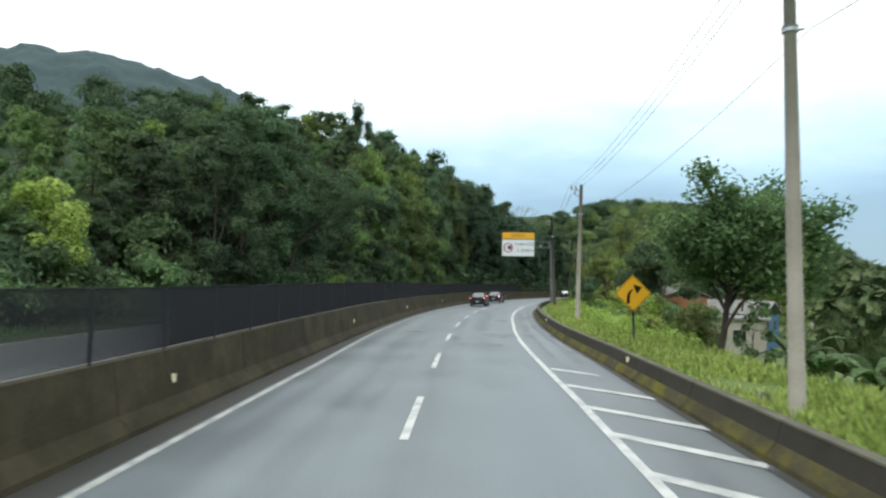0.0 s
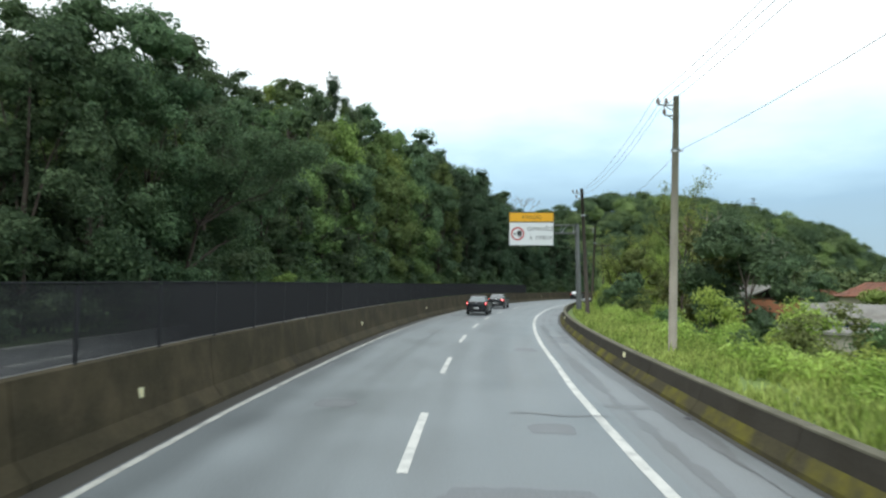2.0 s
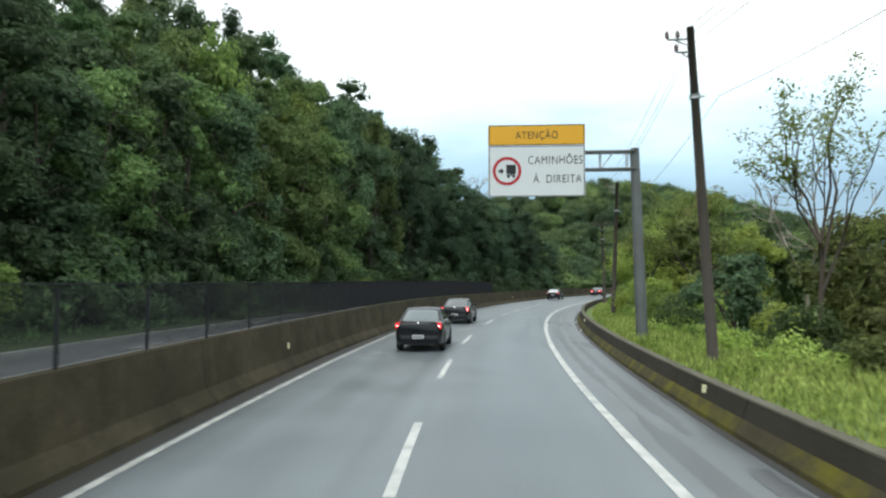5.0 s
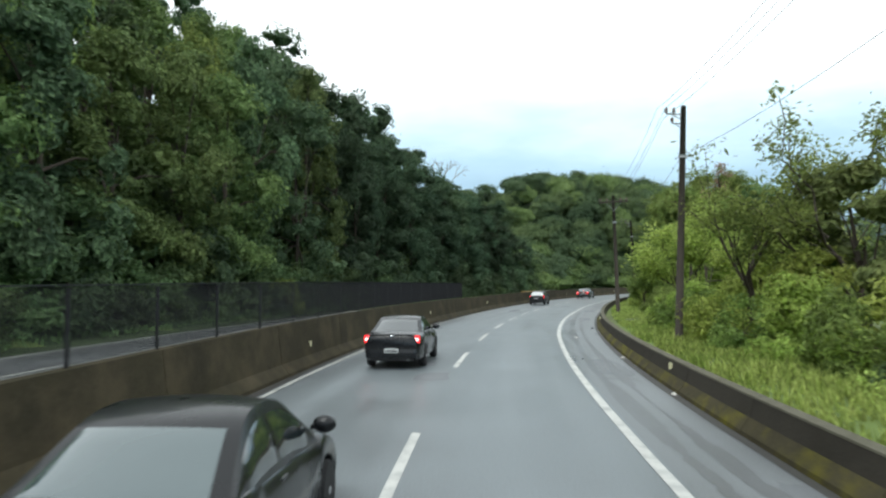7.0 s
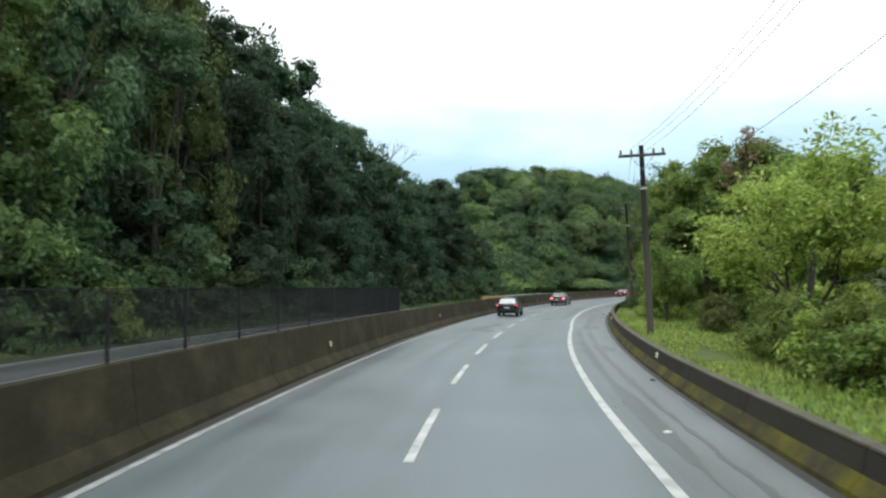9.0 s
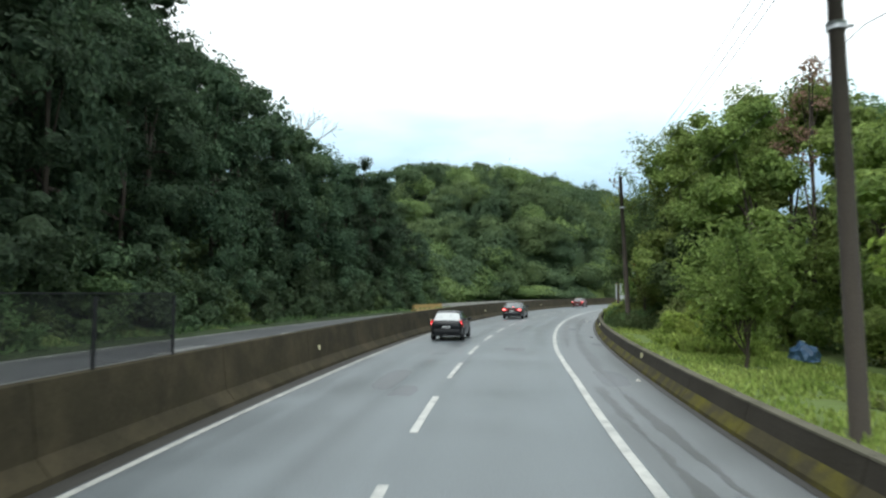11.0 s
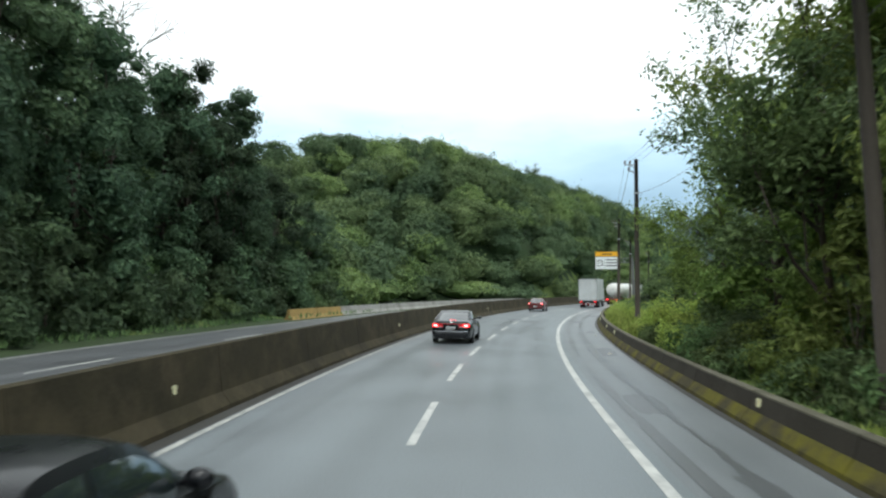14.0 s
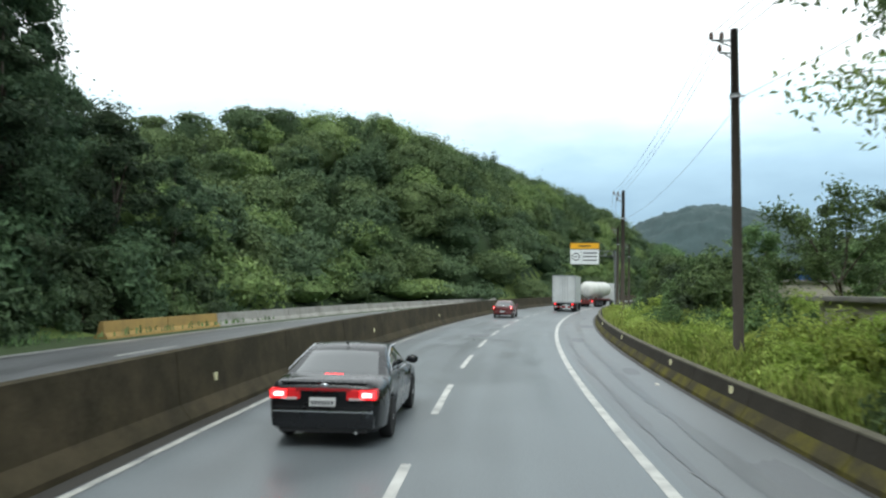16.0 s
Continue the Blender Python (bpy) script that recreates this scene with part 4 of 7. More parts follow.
for s, o, h, w, sd in ((98, 11.6, 4.8, 4.4, 31), (103.2, 12.3, 5.4, 5.2, 32), (108, 14.0, 5.4, 4.8, 35), (93, 11.0, 3.8, 3.4, 33), (89, 11.2, 2.8, 3.2, 34)):
    single("bushy_tree", "bright yellow-green bushy tree growing to the ground", s, o, h, w, 16, LEAF_BRIGHT, sd, base=0.1, size=0.24, per=0.6, core=0.35, flat=0.85, lump=(0.2, 0.36), trunk_r=0.07, group=WILLOW)
open_tree("open_tree", "open light green tree with forking dark limbs beside the lawn", 113.0, 10.8, 5.9, 3.3, LEAF_BRIGHT, 41, fork=0.26, size=0.24, per=90, tuft=0.55, trunk_r=0.12, limbs=6)
for s, o, h, w, leaf, sd in ((127, 13.5, 8.0, 6.5, LEAF_BRIGHT, 42), (134, 17, 10.5, 8.5, LEAF_LIGHT, 43), (128, 21, 9.5, 8, LEAF_BRIGHT, 44), (141, 22, 12, 9, LEAF_DARK, 45)):
    single("broadleaf_tree", "full green broadleaf tree behind the lawn", s, o, h, w, 16, leaf, sd, base=1.0, size=0.38, group=BROAD)
single("flowering_tree", "tall tree with rust-coloured flowering crown", 147.5, 16.5, 15.6, 3.6, 14, LEAF_RUST, 46, base=10, size=0.26, per=0.28, core=0, group=BROAD)
open_tree("sapling", "small bright green tree with a thin trunk on the grass", 132.2, 9.1, 3.5, 1.5, LEAF_LIGHT, 51, fork=0.3, size=0.22, per=52, tuft=0.42, trunk_r=0.06, limbs=6)
open_tree("sapling", "small bright green tree beside the ferny bank", 138.6, 10.6, 3.2, 1.4, LEAF_LIGHT, 52, fork=0.25, size=0.22, per=50, tuft=0.42, trunk_r=0.05, limbs=5)
GIANT = "tall dense trees by the bend"
open_tree("overhanging_tree", "dark tree with a crown overhanging the pole", 158, 9.8, 8.4, 2.2, LEAF_MID, 58, lean=-0.8, fork=0.45, size=0.28, per=80, tuft=0.65, trunk_r=0.11, group=GIANT)
for s, o, h, w, ln, leaf, sd in ((162, 12.4, 11.0, 3.4, -0.3, LEAF_LIGHT, 59), (175.5, 14.2, 13.4, 3.4, -0.3, LEAF_MID, 60)):
    open_tree("tall_tree", "tall tree with dark limbs showing through its open crown", s, o, h, w, leaf, sd, lean=ln, fork=0.42, size=0.28, per=105, tuft=0.7, trunk_r=0.15, group=GIANT, limbs=6)
single("bright_tree", "bright yellow-green young tree at the forest's edge", 31, -19.6, 7.0, 5.4, 20, LEAF_BRIGHT, 91, base=0.6, size=0.28, per=0.55, core=0.3, flat=0.8, lump=(0.2, 0.36), trunk_r=0.09)
for k, (s, o, h, w) in enumerate(((57, -17.4, 3.6, 4.4), (74, -17.5, 3.4, 4.0), (92, -17.6, 3.0, 4.2), (118, -17.6, 3.0, 3.6))):
    single("edge_shrub", "light green bushy shrub at the forest's edge", s, o, h, w, 12, LEAF_LIGHT if k % 2 else LEAF_MID, 92 + k, base=0.1, size=0.3, flat=0.8, lump=(0.28, 0.46), trunk_r=0.04, category="shrub", group="light shrubs at the forest's edge")
for s, o, h, w, n, leaf, sd in ((145, 13.0, 12.5, 8.5, 32, LEAF_LIGHT, 61), (152, 16.8, 15.5, 12.0, 38, LEAF_LIGHT, 62), (159, 11.0, 12.5, 7.0, 28, LEAF_LIGHT, 63), (164, 14.5, 13.5, 8.5, 28, LEAF_LIGHT, 64), (142, 17.5, 12.0, 8.0, 28, LEAF_LIGHT, 65), (166, 10.8, 8.5, 5.5, 16, LEAF_LIGHT, 66), (150.5, 11.0, 12.8, 6.4, 30, LEAF_LIGHT, 67), (147.5, 10.6, 6.0, 4.6, 14, LEAF_MID, 68), (155, 11.5, 9.5, 6.5, 28, LEAF_LIGHT, 69), (149.5, 20.5, 14.0, 9.5, 30, LEAF_MID, 70)):
    single("forest_giant", "tall dense dark green tree at the inside of the bend", s, o, h, w, n, leaf, sd, base=0.6, size=0.30, per=0.62, core=0.66, flat=0.75, lump=(0.2, 0.36), trunk_r=0.17, group=GIANT, rise=1.0)
open_tree("feathery_tree", "feathery tree with drooping fine leaves leaning over the barrier", 170.0, 11.4, 7.4, 1.8, LEAF_LIGHT, 71, BARK, lean=-1.9, fork=0.45, size=0.16, per=120, tuft=0.5, trunk_r=0.08, group=SPARSE, droop=0.28)
open_tree("feathery_tree", "slim feathery tree standing in tall grass", 188.5, 14.6, 7.0, 2.6, LEAF_MID, 72, BARK, lean=-0.6, fork=0.45, size=0.2, per=70, tuft=0.5, trunk_r=0.07, group=SPARSE, droop=0.15)
for s, o, h, w, leaf, sd in ((194, 11.6, 4.6, 5.2, LEAF_MID, 73), (197.5, 10.6, 3.2, 4, LEAF_DARK, 74), (206, 12.5, 5.2, 5.6, LEAF_MID, 75), (214, 12, 4.8, 5.5, LEAF_DARK, 76), (224, 13, 6.0, 6.0, LEAF_MID, 77), (234, 12.5, 6.5, 6.5, LEAF_DARK, 78), (244, 13, 8, 7, LEAF_MID, 79), (256, 12.5, 9, 7, LEAF_DARK, 80), (268, 12.5, 9.5, 7.5, LEAF_DARK, 81), (282, 12.5, 9.5, 7.5, LEAF_MID, 82), (222, 24, 11.0, 6.0, LEAF_DARK, 83), (220, 29, 12.0, 6.5, LEAF_DARK, 84), (201, 27, 8.5, 6.0, LEAF_DARK, 85), (227, 20, 9.5, 6.0, LEAF_MID, 86), (200.5, 20.2, 6.5, 4.6, LEAF_MID, 87)):
    single("roadside_tree", "bushy green tree crowding the outer verge", s, o, h, w, 24, leaf, sd, base=0.2, size=0.34, per=0.6, core=0.5, rise=0.9, group="bushy trees past the bend")
for s, o, h, w, leaf, sd in ((171.5, 11.6, 5.4, 4.8, LEAF_MID, 421), (175.5, 12.8, 6.0, 5.2, LEAF_OLIVE, 422), (169.0, 13.2, 6.4, 5.6, LEAF_MID, 423), (177.6, 13.8, 5.0, 4.2, LEAF_OLIVE, 424)):
    single("broadleaf_tree", "low dark tree with bare stems beside the bend", s, o, h, w, 18, leaf, sd, base=1.7, size=0.26, per=0.5, core=0.4, trunk_r=0.08, flat=0.8, group=BROAD)
single("leafy_tree", "light green leafy young tree behind the pole", 156, 9.0, 4.6, 3.2, 18, LEAF_LIGHT, 96, base=0.3, size=0.24, per=0.55, core=0.3, flat=0.85, lump=(0.2, 0.36), trunk_r=0.05)
SHRUBS = "low shrubs on the verge"
for k, (s, o, h, w, leaf) in enumerate(((55, 12, 3.4, 2.9, LEAF_BRIGHT), (22, 10.2, 2.8, 1.6, LEAF_MID), (35, 10.2, 1.3, 2.2, LEAF_OLIVE), (37.5, 10.8, 1.5, 2.6, LEAF_BRIGHT), (40, 10.6, 1.3, 2.4, LEAF_OLIVE), (43, 11.2, 1.6, 2.8, LEAF_BRIGHT), (46.5, 10.6, 1.3, 2.4, LEAF_MID), (50, 11.4, 1.7, 2.6, LEAF_BRIGHT), (33, 11.6, 1.6, 2.4, LEAF_MID), (36.5, 13.6, 3.2, 3.2, LEAF_OLIVE), (41, 13.2, 3.0, 3.4, LEAF_MID), (60, 11, 1.8, 2.6, LEAF_MID), (64, 11.6, 2.2, 3.0, LEAF_BRIGHT), (68, 11.0, 1.9, 2.6, LEAF_OLIVE), (73, 11.2, 2.2, 3.0, LEAF_MID), (76, 11.6, 2.4, 2.6, LEAF_BRIGHT), (85, 11.0, 2.2, 3.0, LEAF_BRIGHT), (83.5, 9.6, 2.4, 2.8, LEAF_MID), (87, 9.4, 2.2, 2.8, LEAF_LIGHT), (90, 9.8, 2.8, 3.0, LEAF_BRIGHT), (93.5, 9.0, 2.0, 2.6, LEAF_LIGHT), (96.5, 9.2, 2.4, 2.8, LEAF_BRIGHT), (99.5, 8.9, 2.2, 2.6, LEAF_LIGHT), (102.5, 9.1, 2.6, 2.8, LEAF_BRIGHT), (105.5, 9.2, 2.2, 2.6, LEAF_LIGHT), (112, 10.8, 1.6, 2.4, LEAF_MID), (119, 11.4, 1.5, 2.6, LEAF_MID), (124, 10.4, 2.0, 2.6, LEAF_OLIVE), (139, 9.6, 2.4, 2.6, LEAF_BRIGHT), (143, 9.8, 2.8, 3.0, LEAF_OLIVE), (147, 10.2, 2.4, 2.8, LEAF_MID), (156, 9.6, 2.0, 2.6, LEAF_MID), (161, 9.2, 2.4, 2.6, LEAF_BRIGHT), (165.5, 9.0, 2.2, 2.4, LEAF_MID), (169, 9.4, 2.2, 2.8, LEAF_BRIGHT), (173, 10.0, 2.0, 2.8, LEAF_MID), (177, 10.6, 2.2, 2.8, LEAF_BRIGHT), (183, 10.2, 1.9, 2.4, LEAF_MID), (187, 9.6, 1.8, 2.6, LEAF_BRIGHT), (171, 8.6, 1.5, 2.2, LEAF_BRIGHT), (175, 8.8, 1.6, 2.4, LEAF_BRIGHT), (179, 9.2, 1.7, 2.6, LEAF_BRIGHT), (182.5, 11.8, 2.0, 3.0, LEAF_BRIGHT), (186, 12.4, 2.2, 3.2, LEAF_MID), (190, 11.8, 2.2, 3.0, LEAF_BRIGHT), (176, 12.2, 2.2, 3.0, LEAF_BRIGHT), (171.5, 11.4, 2.2, 3.0, LEAF_MID), (167.5, 10.8, 2.2, 2.8, LEAF_BRIGHT), (193, 9.4, 1.6, 2.4, LEAF_BRIGHT), (198, 9.6, 1.8, 2.6, LEAF_MID), (203, 9.6, 2.0, 2.6, LEAF_BRIGHT), (152.5, 8.2, 1.5, 2.2, LEAF_MID), (154.6, 7.7, 1.3, 1.9, LEAF_MID), (156.8, 8.3, 1.8, 2.4, LEAF_LIGHT), (158.8, 7.6, 1.3, 2.0, LEAF_MID), (160.6, 8.2, 1.7, 2.2, LEAF_LIGHT), (162.5, 7.7, 1.4, 2.1, LEAF_MID), (164.4, 8.1, 1.5, 2.2, LEAF_LIGHT), (166.4, 7.6, 1.3, 2.0, LEAF_MID), (168.6, 7.9, 1.3, 2.1, LEAF_LIGHT), (170.8, 7.5, 1.1, 1.8, LEAF_MID), (31, 10.9, 2.5, 2.6, LEAF_OLIVE), (34.5, 12.2, 3.0, 2.8, LEAF_MID), (42, 11.8, 2.9, 3.0, LEAF_OLIVE), (45.5, 12.6, 3.2, 3.2, LEAF_BRIGHT), (106.2, 8.7, 1.9, 2.4, LEAF_BRIGHT), (108.4, 9.0, 2.3, 2.6, LEAF_LIGHT), (110.6, 9.6, 2.2, 2.6, LEAF_LIGHT), (113.0, 10.2, 2.0, 2.6, LEAF_LIGHT), (104.0, 8.4, 1.7, 2.2, LEAF_LIGHT), (116.0, 11.4, 2.4, 3.0, LEAF_MID), (121.0, 12.6, 2.6, 3.2, LEAF_LIGHT), (137, 9.0, 1.6, 2.2, LEAF_BRIGHT), (141, 9.0, 1.8, 2.4, LEAF_BRIGHT), (184, 13.6, 2.6, 3.4, LEAF_BRIGHT), (188, 14.2, 2.6, 3.4, LEAF_LIGHT), (192, 13.4, 2.6, 3.2, LEAF_BRIGHT), (196, 14.6, 2.8, 3.4, LEAF_LIGHT), (180, 15.2, 2.8, 3.6, LEAF_LIGHT), (185, 16.6, 3.0, 3.8, LEAF_MID), (191, 17.0, 2.8, 3.6, LEAF_BRIGHT), (199, 17.0, 2.6, 3.4, LEAF_LIGHT))):
    single("shrub", "leafy green shrub on the grassy verge", s, o, h, w * 1.15, 14, leaf, 200 + k, base=0.02, size=0.19, per=0.5, core=0.3, trunk_r=0.03, flat=0.9, lump=(0.2, 0.42), category="shrub", group=SHRUBS, aspect=0.36, rise=1.2)


def banana(s, o, seed, scale=1.0):
    """A banana-like clump: broad arching blades from a short stem."""
    r = np.random.default_rng(seed)
    t = thing("banana_plant", "banana plant with broad ragged arching leaves", "plant", "banana plants below the verge")
    part_mesh("stem", tubes_mesh("stem", [(np.array([[dx, dy, -0.6], [dx * 1.2, dy * 1.2, 1.0]]), [0.11, 0.07]) for dx, dy in ((0, 0), (0.3, 0.1), (-0.2, 0.25))], LEAF_OLIVE, 6), t)
    for k in range(15):
        a, ln, rise = r.uniform(0, 2 * math.pi), r.uniform(1.5, 2.4), r.uniform(0.9, 2.0)
        u = np.linspace(0, 1, 7)
        rad = ln * u * 0.75
        z = 0.9 + rise * u * 1.4 - 1.5 * u ** 2.2
        w = 0.26 * np.sin(np.pi * np.clip(u * 0.92 + 0.06, 0, 1)) ** 0.7
        c = np.stack([rad * math.cos(a), rad * math.sin(a), z], 1)
        sd = np.array([-math.sin(a), math.cos(a), 0])
        v = np.concatenate([c + sd * w[:, None] - np.array([0, 0, 0.05]), c, c - sd * w[:, None] - np.array([0, 0, 0.05])])
        i = np.arange(6)
        q = np.concatenate([np.stack([i, i + 1, i + 8, i + 7], 1), np.stack([i + 7, i + 8, i + 15, i + 14], 1)])
        part_mesh("leaf", mesh_of("leaf", v, q, LEAF_MID, True), t)
    x, y = at(s, o)
    t.matrix_basis = pose(float(x), float(y), float(ground_z(s, o)), 0, 0, seed * 50) @ Matrix.Scale(scale, 4)
    return t


banana(25.5, 13.2, 1, 1.0)
banana(24.5, 15.6, 2, 1.15)
banana(27.5, 15.0, 3, 1.0)
banana(22.5, 16.8, 4, 0.9)


def palm(s, o, h, seed, fronds=16, reach=3.0):
    """A palm: slim pale trunk and drooping feather fronds, each with two rows of narrow leaflets."""
    r = np.random.default_rng(seed)
    t = thing("palm_tree", "tall palm with a pale trunk and drooping fronds", "palm")
    zz = np.linspace(-1, h, 8)
    path = np.column_stack([0.25 * np.sin(zz / h * 2.0), 0.1 * zz / h, zz])
    part_mesh("trunk", tubes_mesh("trunk", [(path, np.linspace(0.19, 0.12, 8))], PALE_BARK, 10), t)
    for k in range(fronds):
        a, rise = 2 * math.pi * k / fronds + r.uniform(-0.2, 0.2), r.uniform(-0.3, 1.3)
        u = np.linspace(0, 1, 22)
        rad, z = reach * (u - 0.18 * u ** 2), h + rise * u - (2.6 + 0.5 * rise) * u ** 2
        mid = np.stack([path[-1, 0] + rad * math.cos(a), path[-1, 1] + rad * math.sin(a), z], 1)
        fr = part_mesh("frond", tubes_mesh("frond", [(mid[::3], np.full(len(mid[::3]), 0.02))], LEAF_OLIVE, 4), t)
        side = np.array([-math.sin(a), math.cos(a), 0])
        along = np.gradient(mid, axis=0)
        along /= np.linalg.norm(along, axis=1)[:, None]
        ln = (0.75 * np.sin(np.pi * np.clip(u * 0.9 + 0.1, 0, 1)) + 0.1)[:, None]
        V = []
        for sg in (-1, 1):
            tip = mid + (side * sg * 0.75 + along * 0.4) * ln - np.array([0, 0, 0.55]) * ln
            V.append(np.stack([mid - along * 0.03, mid + along * 0.05, tip], 1))
        V = np.concatenate(V).reshape(-1, 3)
        part_mesh("blade", mesh_of("blade", V, np.arange(len(V)).reshape(-1, 3), LEAF_DARK), fr)
    x, y = at(s, o)
    t.matrix_basis = pose(float(x), float(y), float(ground_z(s, o)), 0, 0, seed * 30)
    return t


def undergrowth(n, s_range, o_range, tall, seed, mat, label):
    """Rank leafy weeds: small tufts of leaves at uneven heights, past counting."""
    r = np.random.default_rng(seed)
    cl = []
    while len(cl) < n:
        s, o = r.uniform(*s_range), r.uniform(*o_range)
        k = noise.noise(Vector((s * 0.22, o * 0.4, seed)))
        if k < -0.25:
            continue
        x, y = at(s, o)
        h = tall * max(0.25, 0.6 + 1.1 * k) * r.uniform(0.5, 1.1)
        z = float(ground_z(s, o)) + (0.1 if o < 11 else 0)
        w = r.uniform(0.28, 0.6)
        cl.append(((float(x), float(y), z + h * 0.5), (w, w, h * 0.55)))
    v, q, f = clump_arrays(cl, 0.34, 0.17, r, 0, 0.5, 0.4)
    return tagged(new("undergrowth", mesh_of("undergrowth", v, q, mat)), label, "weeds", kind="stuff")


def grass(name, n, s_range, o_range, height, seed, mat, label, wild=0.35):
    """Grass blades: bent narrow triangles standing on the verge."""
    r = np.random.default_rng(seed)
    s, o = r.uniform(*s_range, n), o_range[0] + (o_range[1] - o_range[0]) * r.uniform(0, 1, n)
    patch = np.array([noise.noise(Vector((a * 0.35, b * 0.6, seed))) for a, b in zip(s, o)])
    keep = patch > -0.32
    s, o, patch = s[keep], o[keep], patch[keep]
    n = len(s)
    x, y = at(s, o)
    z = np.where(o < 11.2, np.interp(o, [6.2, 7.4, 8.6, 9.8, 11.2], [0.2, 0.25, 0.18, 0.0, -0.8]), ground_z(s, o)) - 0.03
    z = np.maximum(z, ground_z(s, o) - 0.03)
    a = r.uniform(0, 2 * np.pi, n)
    h = height * (0.55 + 0.6 * r.uniform(0, 1, n)) * (1 + 0.8 * patch)
    w = 0.028 + 0.02 * r.uniform(0, 1, n)
    lean = wild * h * r.uniform(0.2, 1.2, n)
    base = np.stack([x, y, z], 1)
    d, sd = np.stack([np.cos(a), np.sin(a), 0 * a], 1), np.stack([-np.sin(a), np.cos(a), 0 * a], 1)
    up = np.array([0, 0, 1.0])
    mid = base + d * (lean * 0.35)[:, None] + up * (h * 0.6)[:, None]
    tip = base + d * lean[:, None] + up * h[:, None]
    v = np.stack([base - sd * w[:, None], base + sd * w[:, None], mid + sd * (w * 0.8)[:, None], tip, mid - sd * (w * 0.8)[:, None]], 1).reshape(-1, 3)
    f = np.arange(5 * n).reshape(-1, 5)
    return tagged(new(name, mesh_of(name, v, f, mat)), label, "grass", kind="stuff")


grass("verge_grass", 26000, (-6, 100), (6.3, 11.5), 0.42, 1, GRASS_BLADE, "long bright green grass on the verge")
grass("verge_grass", 22000, (92, 152), (6.5, 13.5), 0.22, 2, GRASS_BLADE, "short bright green grass of the lawn")
grass("verge_grass", 16000, (171, 235), (6.6, 11), 0.6, 3, GRASS_BLADE, "tall bright green grass on the verge")
grass("tall_grass", 16000, (172, 206), (7.6, 14.0), 0.75, 6, GRASS_BLADE, "tall bright green grass beside the barrier", 0.9)
grass("tall_grass", 4000, (136, 143), (8.0, 11.0), 0.6, 7, GRASS_BLADE, "tall fern-like grass beside the lawn", 0.6)
grass("median_weeds", 5000, (-6, 205), (-18.6, -15.8), 0.3, 4, LEAF_MID, "short grass at the forest's edge")
undergrowth(520, (164, 208), (7.0, 13.5), 1.3, 11, LEAF_BRIGHT, "rank bright green weeds behind the barrier")
undergrowth(240, (164, 208), (8.0, 14.5), 1.7, 12, LEAF_MID, "rank mid green weeds behind the barrier")
undergrowth(240, (94, 109), (9.2, 13.0), 1.5, 13, LEAF_BRIGHT, "leafy bright weeds below the trees")
undergrowth(220, (30, 92), (8.2, 12.5), 0.9, 14, LEAF_BRIGHT, "low leafy weeds on the grassy verge")
undergrowth(300, (150, 172), (7.0, 11.5), 1.2, 15, LEAF_MID, "leafy weeds at the foot of the tall trees")
palm(52.0, -18.2, 10.2, 3)
EDGE = "tall trees standing at the forest's edge"
for s, o, h, w, leaf, sd in ((47.0, -18.2, 14.5, 8.0, LEAF_DARK, 301), (51.0, -17.8, 16.5, 8.5, LEAF_DARK, 302), (54.5, -17.2, 17.6, 8.5, LEAF_DARK, 303), (58.5, -17.6, 17.6, 7.6, LEAF_DARK, 304), (186.0, -20.4, 15.6, 7.0, LEAF_SHADED, 305), (181.5, -21.0, 15.4, 6.5, LEAF_SHADED, 306)):
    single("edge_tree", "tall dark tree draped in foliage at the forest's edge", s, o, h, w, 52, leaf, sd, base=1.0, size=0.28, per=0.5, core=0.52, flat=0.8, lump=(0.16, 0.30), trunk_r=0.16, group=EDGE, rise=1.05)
open_tree("reaching_tree", "dark tree with limbs reaching over the far carriageway", 57.0, -17.2, 11.0, 4.6, LEAF_DARK, 307, lean=3.4, fork=0.5, size=0.27, per=130, tuft=0.65, trunk_r=0.13, group=EDGE, limbs=6)
open_tree("ridge_tree", "thin emergent tree standing above the ridge", 276.5, -42, 12.0, 3.4, FAR_DARK, 88, BARK, fork=0.55, size=0.4, per=20, tuft=0.8, trunk_r=0.16, group="emergent trees on the ridge")
open_tree("ridge_tree", "thin emergent tree standing above the ridge", 318, -48, 12.0, 3.6, FAR_DARK, 89, BARK, fork=0.55, size=0.4, per=20, tuft=0.8, trunk_r=0.16, group="emergent trees on the ridge")
open_tree("ridge_tree", "thin emergent tree standing above the ridge", 338, -44, 12.0, 3.6, FAR_DARK, 90, BARK, fork=0.55, size=0.4, per=20, tuft=0.8, trunk_r=0.16, group="emergent trees on the ridge")

